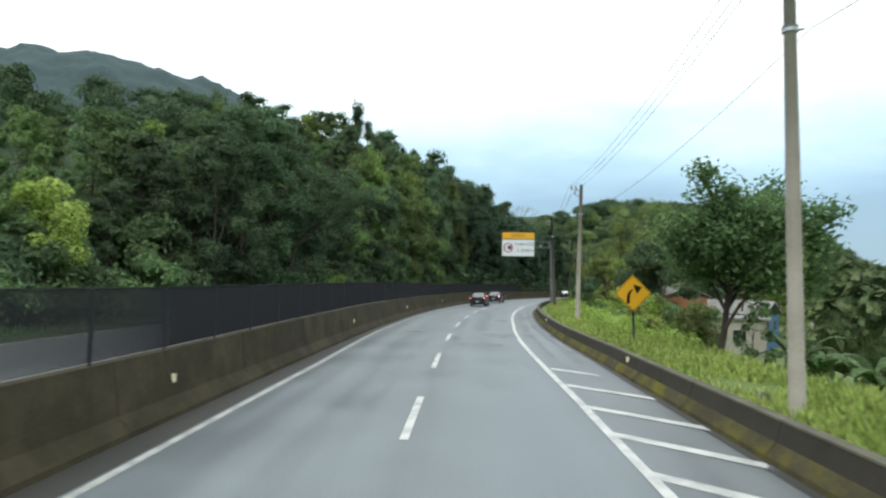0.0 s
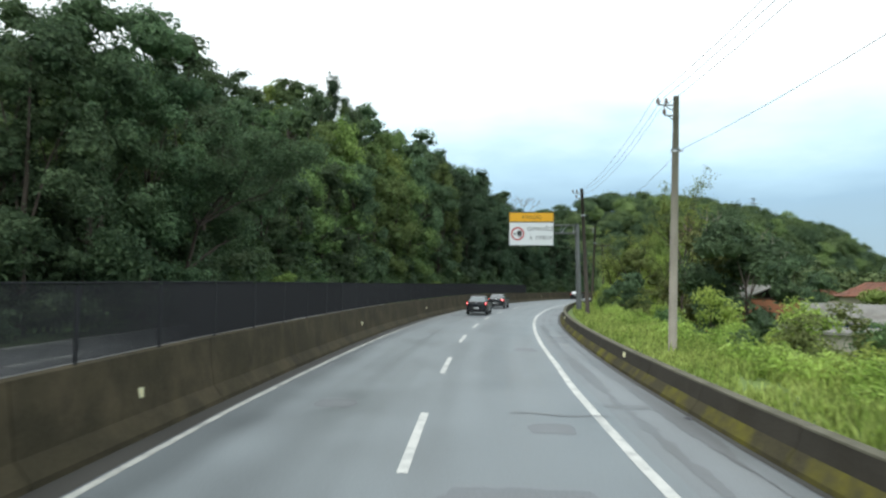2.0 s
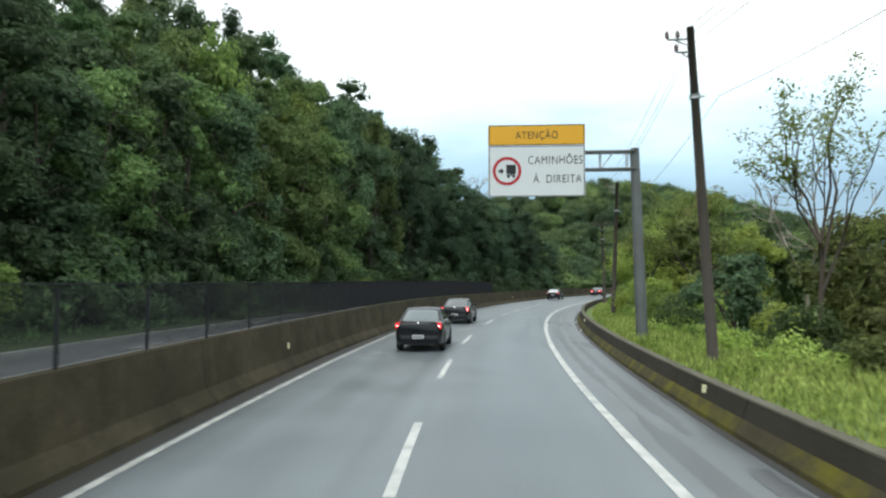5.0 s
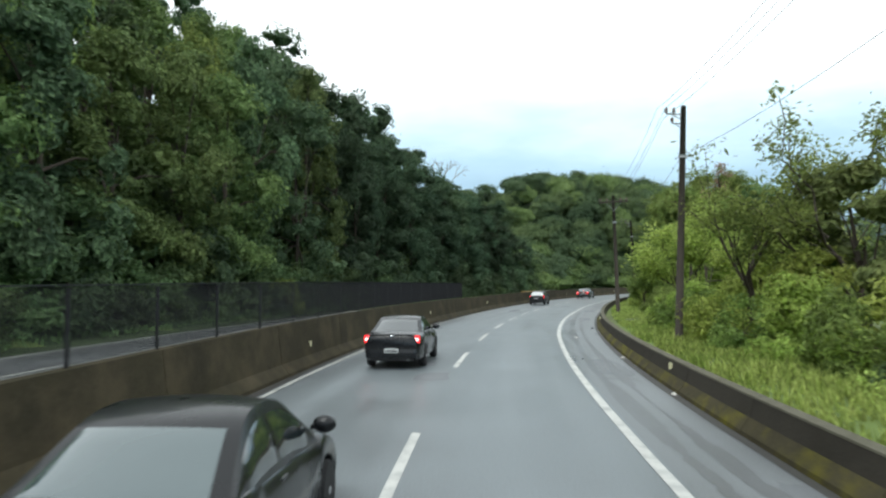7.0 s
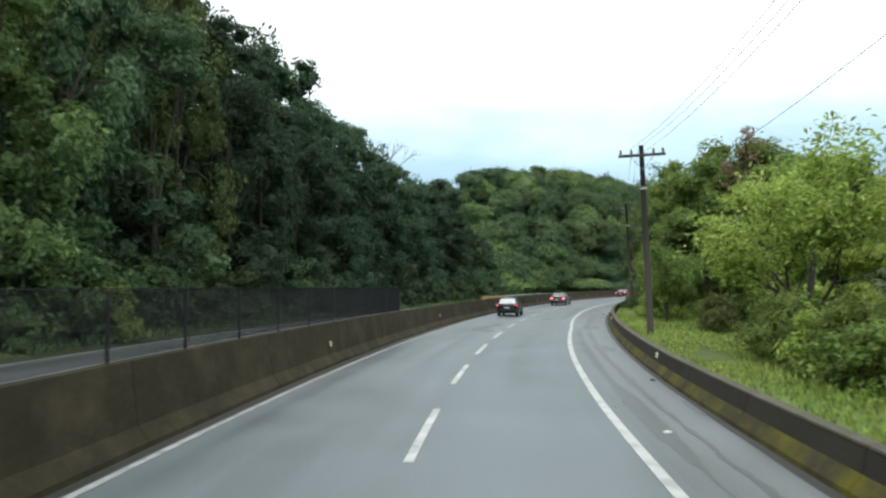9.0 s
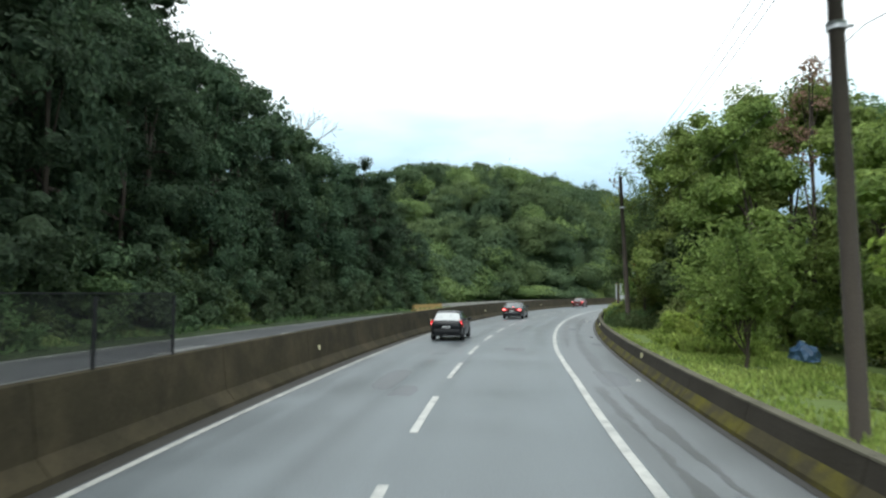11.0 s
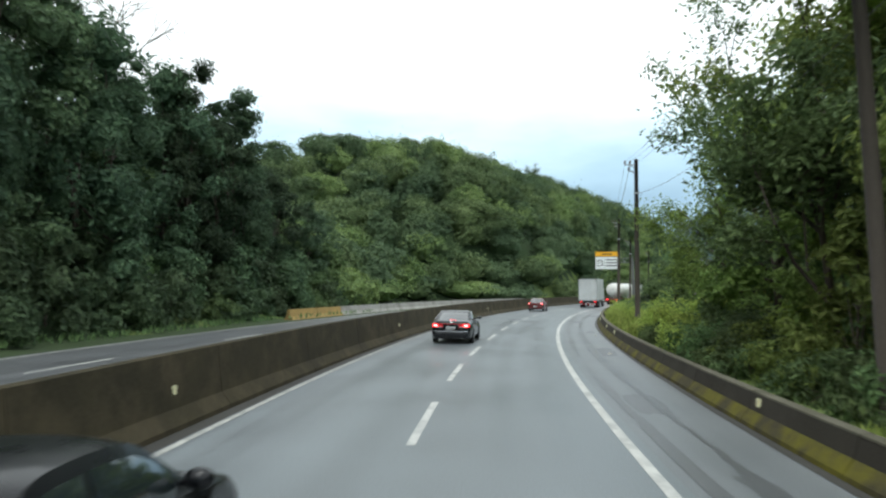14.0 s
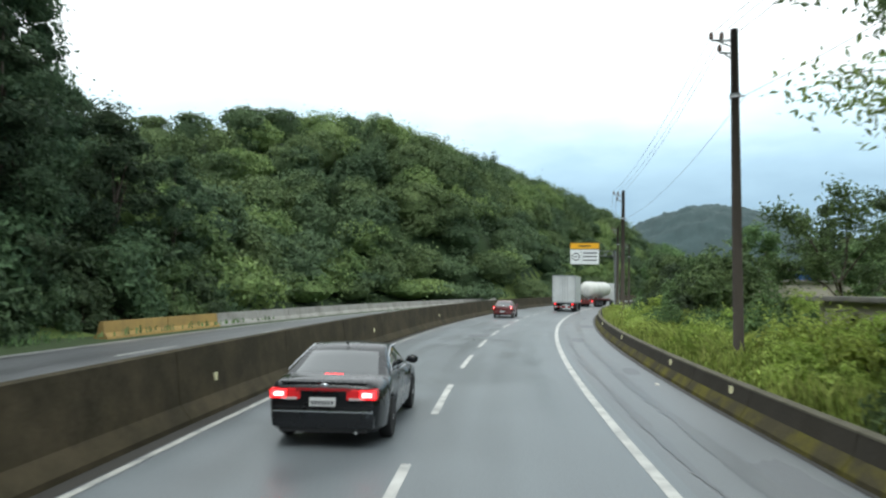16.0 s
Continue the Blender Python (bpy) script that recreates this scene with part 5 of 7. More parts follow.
# ---- poles, cables, signs, fence ----
def pole(s, o, h, mat, label, arm, lean=0.0):
    t = thing("utility_pole", label, "pole", "utility poles along the verge")
    top = np.array([[0, 0, -0.8], [0, 0, h * 0.5], [0, 0, h]])
    part_mesh("shaft", tubes_mesh("shaft", [(top, [0.155, 0.13, 0.10])], mat, 12), t)
    if arm == "cross":
        part("crossarm", box_bm(2.0, 0.10, 0.12, (0, -0.12, h - 0.45), 0.01), POLE_WOOD, t, "dark timber crossarm")
        spots = [(-0.9, -0.12, h - 0.39), (-0.45, -0.12, h - 0.39), (0.5, -0.12, h - 0.39), (0.9, -0.12, h - 0.39)]
        part_mesh("brace", tubes_mesh("brace", [(np.array([[-0.5, -0.14, h - 0.5], [0, -0.14, h - 1.1]]), [0.015, 0.015]), (np.array([[0.5, -0.14, h - 0.5], [0, -0.14, h - 1.1]]), [0.015, 0.015])], STEEL, 6), t)
    else:
        spots = []
        for z, reach in ((h - 0.32, 0.62), (h - 0.68, 0.40)):
            part_mesh("bracket", tubes_mesh("bracket", [(np.array([[0, 0, z], [-reach, 0, z + 0.02]]), [0.03, 0.03]), (np.array([[0, 0, z - 0.22], [-reach * 0.7, 0, z]]), [0.02, 0.02])], STEEL, 6), t)
            spots += [(-reach, 0, z + 0.04)]
            if z > h - 0.5:
                spots += [(-reach * 0.55, 0, z + 0.04)]
    for x, y, z in spots:
        bm = bmesh.new()
        for k, (rr, dz) in enumerate(((0.035, 0.02), (0.075, 0.07), (0.05, 0.11), (0.07, 0.15), (0.03, 0.2))):
            bmesh.ops.create_cone(bm, cap_ends=True, segments=8, radius1=rr, radius2=rr * 0.7, depth=0.05, matrix=Matrix.Translation((x, y, z + dz)))
        part("insulator", bm, INSULATOR, t, "brown porcelain insulator")
    z = h - 1.9
    part_mesh("collar", tubes_mesh("collar", [(np.array([[0, 0, z - 0.06], [0, 0, z + 0.06]]), [0.15, 0.15])], STEEL, 10), t, "steel band")
    part_mesh("hook", tubes_mesh("hook", [(np.array([[0, 0, z], [0.26, 0, z]]), [0.025, 0.025])], STEEL, 6), t)
    x, y = at(s, o)
    t.matrix_basis = pose(float(x), float(y), 0.1, 0, lean, yaw_at(s))
    return t


INSULATOR = material("brown_porcelain", (0.10, 0.055, 0.04), 0.3)
POLES = ((-19.0, 7.4, 9.2, "c", "b"), (12.4, 7.1, 9.3, "c", "b"), (44.0, 7.5, 9.0, "c", "b"), (69.0, 7.12, 9.25, "w", "b"), (96.6, 7.6, 8.95, "w", "b"), (120.5, 6.95, 8.5, "w", "cross"), (152.3, 7.72, 9.45, "w", "b"), (179.6, 7.7, 9.75, "w", "b"), (208.0, 7.6, 9.2, "w", "b"), (236.0, 7.7, 9.2, "w", "b"), (264.0, 7.7, 9.2, "w", "b"))
for s, o, h, m, a in POLES:
    pole(s, o, h, POLE_CONCRETE if m == "c" else POLE_WOOD, "pale weathered concrete utility pole on the verge" if m == "c" else "dark weathered timber utility pole on the verge", a, {12.4: -1.0, 44.0: 0.9, 69.0: -3.0, 96.6: 2.2, 120.5: -1.5, 152.3: -2.6, 179.6: -0.2}.get(s, 0.5))


def cable(k, du, dz):
    pts = []
    for (s, o, h, m, a), (s2, o2, h2, m2, a2) in zip(POLES[:-1], POLES[1:]):
        p, q = np.array([*at(s, o + du), 0.1 + h + dz]), np.array([*at(s2, o2 + du), 0.1 + h2 + dz])
        u = np.linspace(0, 1, 10)[:-1, None]
        w = p * (1 - u) + q * u
        w[:, 2] -= 4 * 0.55 * (u * (1 - u))[:, 0]
        pts.append(w)
    path = np.concatenate(pts)
    ob = new("power_cable", tubes_mesh("power_cable", [(path, np.full(len(path), 0.007))], WIRE, 5))
    return tagged(ob, "thin dark overhead cable sagging between the poles", "cable", "overhead cables")


cable(0, -0.62, -0.10)
cable(1, -0.34, -0.10)
cable(2, -0.40, -0.46)
cable(3, 0.26, -1.88)


def flat_text(name, body, size, mat, parent, x, y, z, width=None):
    """Lettering with the built-in font, upright in the xz plane and facing -y; width scales it to fit."""
    cu = bpy.data.curves.new(name, "FONT")
    cu.body, cu.size, cu.align_x, cu.align_y, cu.extrude = body, size, "CENTER", "CENTER", 0.002
    cu.space_character = 1.12
    tmp = new("lettering_source", cu)
    bpy.context.view_layer.update()
    me = bpy.data.meshes.new_from_object(tmp.evaluated_get(bpy.context.evaluated_depsgraph_get()))
    bpy.data.objects.remove(tmp)
    bpy.data.curves.remove(cu)
    me.materials.clear()
    me.materials.append(mat)
    ob = part_mesh(name, me, parent)
    k = 1.0
    if width:
        xs = [v.co.x for v in me.vertices]
        k = width / (max(xs) - min(xs))
    ob.matrix_basis = pose(x, y, z, 90, 0, 0) @ Matrix.Diagonal((k, 1, 1, 1))
    return ob


def ring_bm(r0, r1, depth, n=40):
    bm = bmesh.new()
    rows = []
    for rr, y in ((r0, -depth), (r1, -depth), (r1, 0), (r0, 0)):
        rows.append([bm.verts.new((rr * math.cos(2 * math.pi * k / n), y, rr * math.sin(2 * math.pi * k / n))) for k in range(n)])
    for a in range(4):
        for k in range(n):
            bm.faces.new((rows[a][k], rows[a][(k + 1) % n], rows[(a + 1) % 4][(k + 1) % n], rows[(a + 1) % 4][k]))
    bmesh.ops.recalc_face_normals(bm, faces=bm.faces)
    return bm


def poly_bm(pts, depth, y=0.0):
    """A flat plate of the outline pts (x, z), depth thick towards -y."""
    bm = bmesh.new()
    a = [bm.verts.new((x, y, z)) for x, z in pts]
    f = bm.faces.new(a)
    r = bmesh.ops.extrude_face_region(bm, geom=[f])
    bmesh.ops.translate(bm, verts=[v for v in r["geom"] if isinstance(v, bmesh.types.BMVert)], vec=(0, -depth, 0))
    bmesh.ops.recalc_face_normals(bm, faces=bm.faces)
    return bm


def gantry(s, o_mast, full):
    """A cantilever sign: tapered mast, truss arm and a two-part panel over the lane."""
    t = thing("overhead_sign", "cantilevered overhead road sign with yellow and white panels", "road sign", "overhead road signs")
    part_mesh("mast", tubes_mesh("mast", [(np.array([[0.15, 0, -0.6], [0.14, 0, 0.2], [-0.07, 0, 7.25], [-0.075, 0, 7.38]]), [0.225, 0.225, 0.17, 0.17])], MAST_GREY, 16), t)
    part("base_plate", box_bm(0.7, 0.7, 0.06, (0.14, 0, 0.16), 0.01), MAST_GREY, t)
    for z in (7.26, 6.60):
        for y in (-0.19, 0.19):
            part_mesh("chord", tubes_mesh("chord", [(np.array([[-0.05, y, z], [-5.5, y, z]]), [0.045, 0.045])], MAST_GREY, 8), t)
    for k in range(11):
        x0, x1 = -0.35 - 0.5 * k, -0.35 - 0.5 * (k + 1)
        for y in (-0.19, 0.19):
            a, b = ((x0, 7.26), (x1, 6.60)) if k % 2 else ((x0, 6.60), (x1, 7.26))
            if k % 2 == 0:
                b = (x0, 7.26)
            part_mesh("web_bar", tubes_mesh("web_bar", [(np.array([[a[0], y, a[1]], [b[0], y, b[1]]]), [0.022, 0.022])], STEEL, 6), t)
    cx, w, z0, z1 = -3.75, 3.62, 5.55, 8.29
    zy = z1 - 0.80
    y0 = -0.30
    upper = part("warning_panel", box_bm(w, 0.04, z1 - zy - 0.02, (cx, y0, (z1 + zy) / 2), 0.006), SIGN_YELLOW, t, "yellow warning panel")
    lower = part("message_panel", box_bm(w, 0.04, zy - z0 - 0.02, (cx, y0, (zy + z0) / 2), 0.006), SIGN_WHITE, t, "white message panel")
    for nm, ow, a, b in (("border", upper, zy + 0.03, z1 - 0.03), ("border", lower, z0 + 0.03, zy - 0.03)):
        bm = bmesh.new()
        for bx, bz, sx, sz in ((cx, a, w - 0.06, 0.03), (cx, b, w - 0.06, 0.03), (cx - w / 2 + 0.04, (a + b) / 2, 0.03, b - a), (cx + w / 2 - 0.04, (a + b) / 2, 0.03, b - a)):
            box_bm(sx, 0.006, sz, (bx, y0 - 0.022, bz), bm=bm)
        part("border", bm, SIGN_BLACK, ow, "thin dark border")
    for k in (-1.2, 0, 1.2):
        part("rail", box_bm(0.08, 0.06, z1 - z0 - 0.2, (cx + k, y0 + 0.055, (z0 + z1) / 2)), STEEL, t)
    f = y0 - 0.024
    if full:
        flat_text("lettering", "ATENÇÃO", 0.40, SIGN_BLACK, upper, cx + 0.02, f, (zy + z1) / 2 - 0.02, 1.58)
        flat_text("lettering", "CAMINHÕES", 0.44, SIGN_BLACK, lower, cx + 0.70, f, z0 + 1.37, 2.02)
        flat_text("lettering", "À  DIREITA", 0.44, SIGN_BLACK, lower, cx + 0.78, f, z0 + 0.66, 1.80)
        bm = ring_bm(0.43, 0.54, 0.006)
        bmesh.ops.translate(bm, verts=bm.verts, vec=(cx - 1.10, f, z0 + 0.98))
        part("red_ring", bm, SIGN_RED, lower, "red ring of the pictogram")
        px, pz = cx - 1.10, z0 + 0.98
        part("lorry_pictogram", poly_bm([(px - 0.03, pz - 0.10), (px + 0.33, pz - 0.10), (px + 0.33, pz + 0.24), (px - 0.03, pz + 0.24)], 0.006, f), SIGN_BLACK, lower)
        bm = bmesh.new()
        for bx, bz, sx, sz in ((0.15, -0.14, 0.30, 0.05), (0.05, -0.20, 0.10, 0.10), (0.25, -0.20, 0.10, 0.10)):
            box_bm(sx, 0.006, sz, (px + bx, f - 0.003, pz + bz), bm=bm)
        part("axle_pictogram", bm, SIGN_BLACK, lower)
        part("arrow_pictogram", poly_bm([(px - 0.34, pz + 0.05), (px - 0.22, pz + 0.05), (px - 0.22, pz + 0.12), (px - 0.11, pz), (px - 0.22, pz - 0.12), (px - 0.22, pz - 0.05), (px - 0.34, pz - 0.05), (px - 0.30, pz)], 0.006, f), SIGN_BLACK, lower)
    else:
        bm = box_bm(1.5, 0.006, 0.16, (cx, f, (zy + z1) / 2))
        part("message_bar", bm, SIGN_BLACK, upper)
        bm = ring_bm(0.40, 0.50, 0.006)
        bmesh.ops.translate(bm, verts=bm.verts, vec=(cx - 1.10, f, z0 + 0.98))
        part("dark_ring", bm, SIGN_BLACK, lower)
        part("message_bar", box_bm(0.5, 0.006, 0.12, (cx - 1.1, f, z0 + 0.98)), SIGN_BLACK, lower)
        part("divider", box_bm(0.03, 0.006, 1.6, (cx - 0.42, f, z0 + 0.97)), SIGN_BLACK, lower)
        for z in (1.45, 1.0, 0.55):
            part("message_bar", box_bm(1.7, 0.006, 0.15, (cx + 0.65, f, z0 + z)), SIGN_BLACK, lower)
    x, y = at(s, o_mast)
    t.matrix_basis = pose(float(x), float(y), 0.12, 0, 0, yaw_at(s) + 1)
    return t


gantry(76.6, 6.6, True)
gantry(248.5, 7.0, False)


def curve_sign(s, o):
    t = thing("warning_sign", "yellow diamond sign with a black right-curve arrow", "road sign")
    part_mesh("post", tubes_mesh("post", [(np.array([[0, 0.04, -0.5], [0, 0.04, 2.9]]), [0.045, 0.045])], SIGN_BLACK, 10), t, "dark painted steel post")
    q = 0.765
    plate = part("plate", poly_bm([(0, 2.25 - q), (q, 2.25), (0, 2.25 + q), (-q, 2.25)], 0.012, -0.01), SIGN_YELLOW, t)
    bm = bmesh.new()
    a, b = q - 0.035, q - 0.065
    out = [(0, -a), (a, 0), (0, a), (-a, 0)]
    inn = [(0, -b), (b, 0), (0, b), (-b, 0)]
    vo = [bm.verts.new((x, -0.026, 2.25 + z)) for x, z in out]
    vi = [bm.verts.new((x, -0.026, 2.25 + z)) for x, z in inn]
    for k in range(4):
        bm.faces.new((vo[k], vo[(k + 1) % 4], vi[(k + 1) % 4], vi[k]))
    part("border", bm, SIGN_BLACK, plate, "black border line")
    # arrow: a stem that rises and bends over to the right
    bm = bmesh.new()
    ln, rn = [], []
    for k in range(9):
        u = k / 8
        an = math.radians(180 - 78 * u)
        cx, cz, rad = 0.17, -0.32 + 0.12, 0.38
        x, z = cx + rad * math.cos(an), cz + rad * math.sin(an) * 1.05
        nx, nz = math.cos(an), math.sin(an)
        ln.append(bm.verts.new((x + nx * 0.065, -0.027, 2.25 + z)))
        rn.append(bm.verts.new((x - nx * 0.065, -0.027, 2.25 + z)))
    for k in range(8):
        bm.faces.new((ln[k], ln[k + 1], rn[k + 1], rn[k]))
    s0, s1 = bm.verts.new((-0.275, -0.027, 2.25 - 0.42)), bm.verts.new((-0.145, -0.027, 2.25 - 0.42))
    bm.faces.new((s0, ln[0], rn[0], s1))
    tip = [(0.02, 0.36), (0.38, 0.24), (0.14, -0.04)]
    bm.faces.new([bm.verts.new((x, -0.027, 2.25 + z)) for x, z in tip])
    bmesh.ops.solidify(bm, geom=bm.faces[:], thickness=0.004)
    part("arrow", bm, SIGN_BLACK, plate, "black curved arrow")
    x, y = at(s, o)
    t.matrix_basis = pose(float(x), float(y), 0.05, 0, -2, yaw_at(s) + 4)
    return t


curve_sign(27.8, 7.75)

# anti-glare fence on the median
fence = thing("median_fence", "dark metal slatted anti-glare fence on the median barrier", "fence", kind="")
bm = box_bm(0.04, 0.04, 1.22, (0, 0, 0.55), 0.004)
post_me = bpy.data.meshes.new("post")
bm.to_mesh(post_me)
bm.free()
post_me.materials.append(FENCE)
s = -13.0
while s < 124.5:
    x, y = at(s, -4.63)
    p = part_mesh("post", post_me, fence)
    p.matrix_basis = pose(float(x), float(y), float(left_height(s)) - 0.05, 0, 0, yaw_at(s))
    if s < 121:
        vs, qs, off = [], [], 0
        bw = 0.0105 if s < 46 else 0.0062
        for k in range(48):
            sk = s + 0.06 + k * 0.0505
            h0 = float(left_height(sk)) + 0.04
            x, y = at(sk, -4.63)
            m = np.array(pose(float(x), float(y), 0, 0, 0, yaw_at(sk)))
            c = np.array([[dx, dy, z, 1] for z in (h0, h0 + 1.12) for dx, dy in ((-bw, -0.0008), (bw, -0.0008), (bw, 0.0008), (-bw, 0.0008))])
            vs.append((c @ m.T)[:, :3])
            qs.append(np.array([[0, 1, 5, 4], [1, 2, 6, 5], [2, 3, 7, 6], [3, 0, 4, 7], [4, 5, 6, 7], [3, 2, 1, 0]]) + off)
            off += 8
        bay = part_mesh("slat_bay", mesh_of("slat_bay", np.concatenate(vs), np.concatenate(qs), FENCE), fence)
        part_mesh("rail", ribbon("rail", s, s + 2.5, [(-4.645, lambda q: left_height(q) + 1.14), (-4.615, lambda q: left_height(q) + 1.14), (-4.615, lambda q: left_height(q) + 1.158), (-4.645, lambda q: left_height(q) + 1.158)], FENCE, step=1.3, close=True, ends=True), fence)
    s += 2.5

# reflectors on the barriers
bm = box_bm(0.10, 0.02, 0.16, (0, 0, 0), 0.006)
ref_me = bpy.data.meshes.new("reflector")
bm.to_mesh(ref_me)
bm.free()
ref_me.materials.append(REFLECTOR)


def reflector(s, o, z, turn):
    x, y = at(s, o)
    ob = tagged(new("reflector", ref_me), "small cream reflector plate fixed to the barrier", "reflector", "reflectors on the barriers")
    ob.matrix_basis = pose(float(x), float(y), z, 0, 0, yaw_at(s) + turn)


for s in (19.5, 41.0, 64.0, 87.5, 110.0, 132.5, 153.5, 175.0, 180.5, 191.0, 203.0):
    reflector(s, float(right_face(s)) + 0.19, 0.45, -55)
for s in (12.0, 31.0, 50.0, 69.5, 90.5, 111.0, 131.0, 152.0, 173.5, 188.5, 205.0):
    reflector(s, -4.43, 0.66, 55)

# pale barrier beyond the opposite carriageway
outer = thing("outer_barrier", "pale weathered concrete barrier beyond the opposite carriageway", "barrier", kind="structure")
s, k = 188.0, 0
while s < 300:
    e = s + 5.0 - 0.04
    part_mesh("barrier_segment", ribbon("barrier_segment", s, e, [(-16.2, -0.05), (-16.25, 0.12), (-16.42, 0.30), (-16.48, 0.80), (-16.66, 0.80), (-16.75, 0.3), (-16.9, 0.1), (-16.9, -0.05)], YELLOW_CONCRETE if k < 2 else PALE_CONCRETE, step=2.5, close=True, ends=True), outer, "faded yellow end segment" if k < 2 else "")
    s += 5.0
    k += 1

# ---- vehicles ----
CAR_BLACK = material("black_car_paint", (0.006, 0.0065, 0.008), 0.3, vary=0.1, scale=2, fine=30, spec=0.25, coat=0.35)
CAR_RED = material("dull_red_car_paint", (0.10, 0.012, 0.012), 0.25, vary=0.1, scale=2, fine=30, coat=0.6)
CAR_GREY = material("dark_graphite_car_paint", (0.009, 0.010, 0.012), 0.28, metal=0.0, vary=0.1, scale=2, fine=30, spec=0.3, coat=0.4)
# rear glass with part of the sky's reflection put into a paler base colour
PALE_GLASS = material("sky_paled_car_glass", (0.085, 0.115, 0.12), 0.06, metal=0.3, vary=0.05, spec=1.0, coat=1.0)
TINT = material("tinted_car_glass", (0.022, 0.03, 0.032), 0.04, vary=0.05, spec=1.0, coat=1.0)
RUBBER = material("tyre_rubber", (0.018, 0.018, 0.019), 0.85, vary=0.2, scale=5, fine=40)
PLASTIC = material("black_bumper_plastic", (0.02, 0.02, 0.021), 0.6)
ALLOY = material("alloy_wheel", (0.42, 0.43, 0.44), 0.4, metal=0.25)
CHROME = material("chrome_trim", (0.65, 0.66, 0.68), 0.12, metal=1.0, vary=0.03)
PLATE = material("pale_number_plate", (0.60, 0.61, 0.60), 0.5)
INK = material("plate_ink", (0.05, 0.05, 0.06), 0.6)
LAMP_CLEAR = material("clear_lamp_lens", (0.55, 0.5, 0.5), 0.15)
LAMP_RED = material("red_lamp_lens", (0.30, 0.008, 0.012), 0.15, spec=0.8)
PRINT_GREY = material("faint_grey_print", (0.36, 0.40, 0.42), 0.4)
STICKER = material("white_window_film", (0.66, 0.68, 0.68), 0.35, vary=0.05)
BOX_WHITE = material("grimy_white_truck_body", (0.56, 0.58, 0.58), 0.55, vary=0.08, scale=0.8, fine=20, stain=(0.38, 0.38, 0.36), stain_scale=0.6, stain_amt=0.5)
TANK_WHITE = material("cream_tank_paint", (0.70, 0.70, 0.66), 0.4, vary=0.08, scale=0.6, fine=20, stain=(0.40, 0.38, 0.33), stain_scale=0.5, stain_amt=0.5)
CHASSIS_RED = material("dull_red_chassis", (0.16, 0.03, 0.025), 0.6, vary=0.2)


def glow(name, colour, strength):
    m = bpy.data.materials.new(name)
    m.use_nodes = True
    b = m.node_tree.nodes["Principled BSDF"]
    b.inputs["Base Color"].default_value = (*colour, 1)
    b.inputs["Emission Color"].default_value = (*colour, 1)
    b.inputs["Emission Strength"].default_value = strength
    b.inputs["Roughness"].default_value = 0.25
    return m


BRAKE = glow("lit_brake_lamp", (1.0, 0.03, 0.035), 3.2)
LAMP_LIT = glow("dimly_lit_tail_lamp", (0.50, 0.012, 0.016), 0.30)
BRAKE_HOT = glow("lit_brake_lamp_core", (1.0, 0.40, 0.38), 5.0)


def loft(sections, mat, name="body"):
    """A closed skin over rings of equally many points."""
    v = np.array(sections, float)
    n, m = v.shape[:2]
    i = np.arange(n - 1)[:, None] * m
    j = np.arange(m)[None]
    k = (j + 1) % m
    q = np.stack([i + j, i + k, i + m + k, i + m + j], -1).reshape(-1, 4)
    caps = np.stack([np.arange(m)[::-1], np.arange(m) + (n - 1) * m])
    me = mesh_of(name, v.reshape(-1, 3), [q, caps], mat, True)
    bm = bmesh.new()
    bm.from_mesh(me)
    bmesh.ops.recalc_face_normals(bm, faces=bm.faces)
    for e in bm.edges:
        if len(e.link_faces) == 2 and e.calc_face_angle(0) > 0.7:
            e.smooth = False
    bm.to_mesh(me)
    bm.free()
    return me


def wheel(parent, x, y, r, w, side, rim_mat):
    """Tyre, rim with spokes and hub; side is +1 or -1 for the outer face."""
    n = 28
    rings = []
    for rr, dx in ((r * 0.62, -w / 2), (r * 0.93, -w / 2), (r, -w * 0.34), (r, w * 0.34), (r * 0.93, w / 2), (r * 0.62, w / 2)):
        rings.append([(x + dx, y + rr * math.cos(2 * math.pi * k / n), r + rr * math.sin(2 * math.pi * k / n)) for k in range(n)])
    me = loft(rings, RUBBER, "tyre")
    ty = part_mesh("tyre", me, parent)
    bm = bmesh.new()
    xo = x + side * (w / 2 - 0.02)
    bmesh.ops.create_cone(bm, cap_ends=True, segments=24, radius1=r * 0.16, radius2=r * 0.13, depth=0.05, matrix=Matrix.Translation((xo, y, r)) @ Matrix.Rotation(math.pi / 2, 4, "Y"))
    for k in range(7):
        a = 2 * math.pi * k / 7
        box_bm(0.03, r * 0.14, r * 0.5, (0, 0, 0), bm=bm, rot=Matrix.Translation((xo, y + r * 0.36 * math.cos(a), r + r * 0.36 * math.sin(a))) @ Matrix.Rotation(a - math.pi / 2, 4, "X"))
    rb = ring_bm(r * 0.54, r * 0.64, 0.03, 24)
    for v in rb.verts:
        v.co = Vector((xo - 0.015 + (v.co.y + 0.015), y + v.co.x, r + v.co.z))
    tmp = bpy.data.meshes.new("rim_ring")
    rb.to_mesh(tmp)
    rb.free()
    bm.from_mesh(tmp)
    bpy.data.meshes.remove(tmp)
    part("rim", bm, rim_mat, ty, "silver wheel rim")


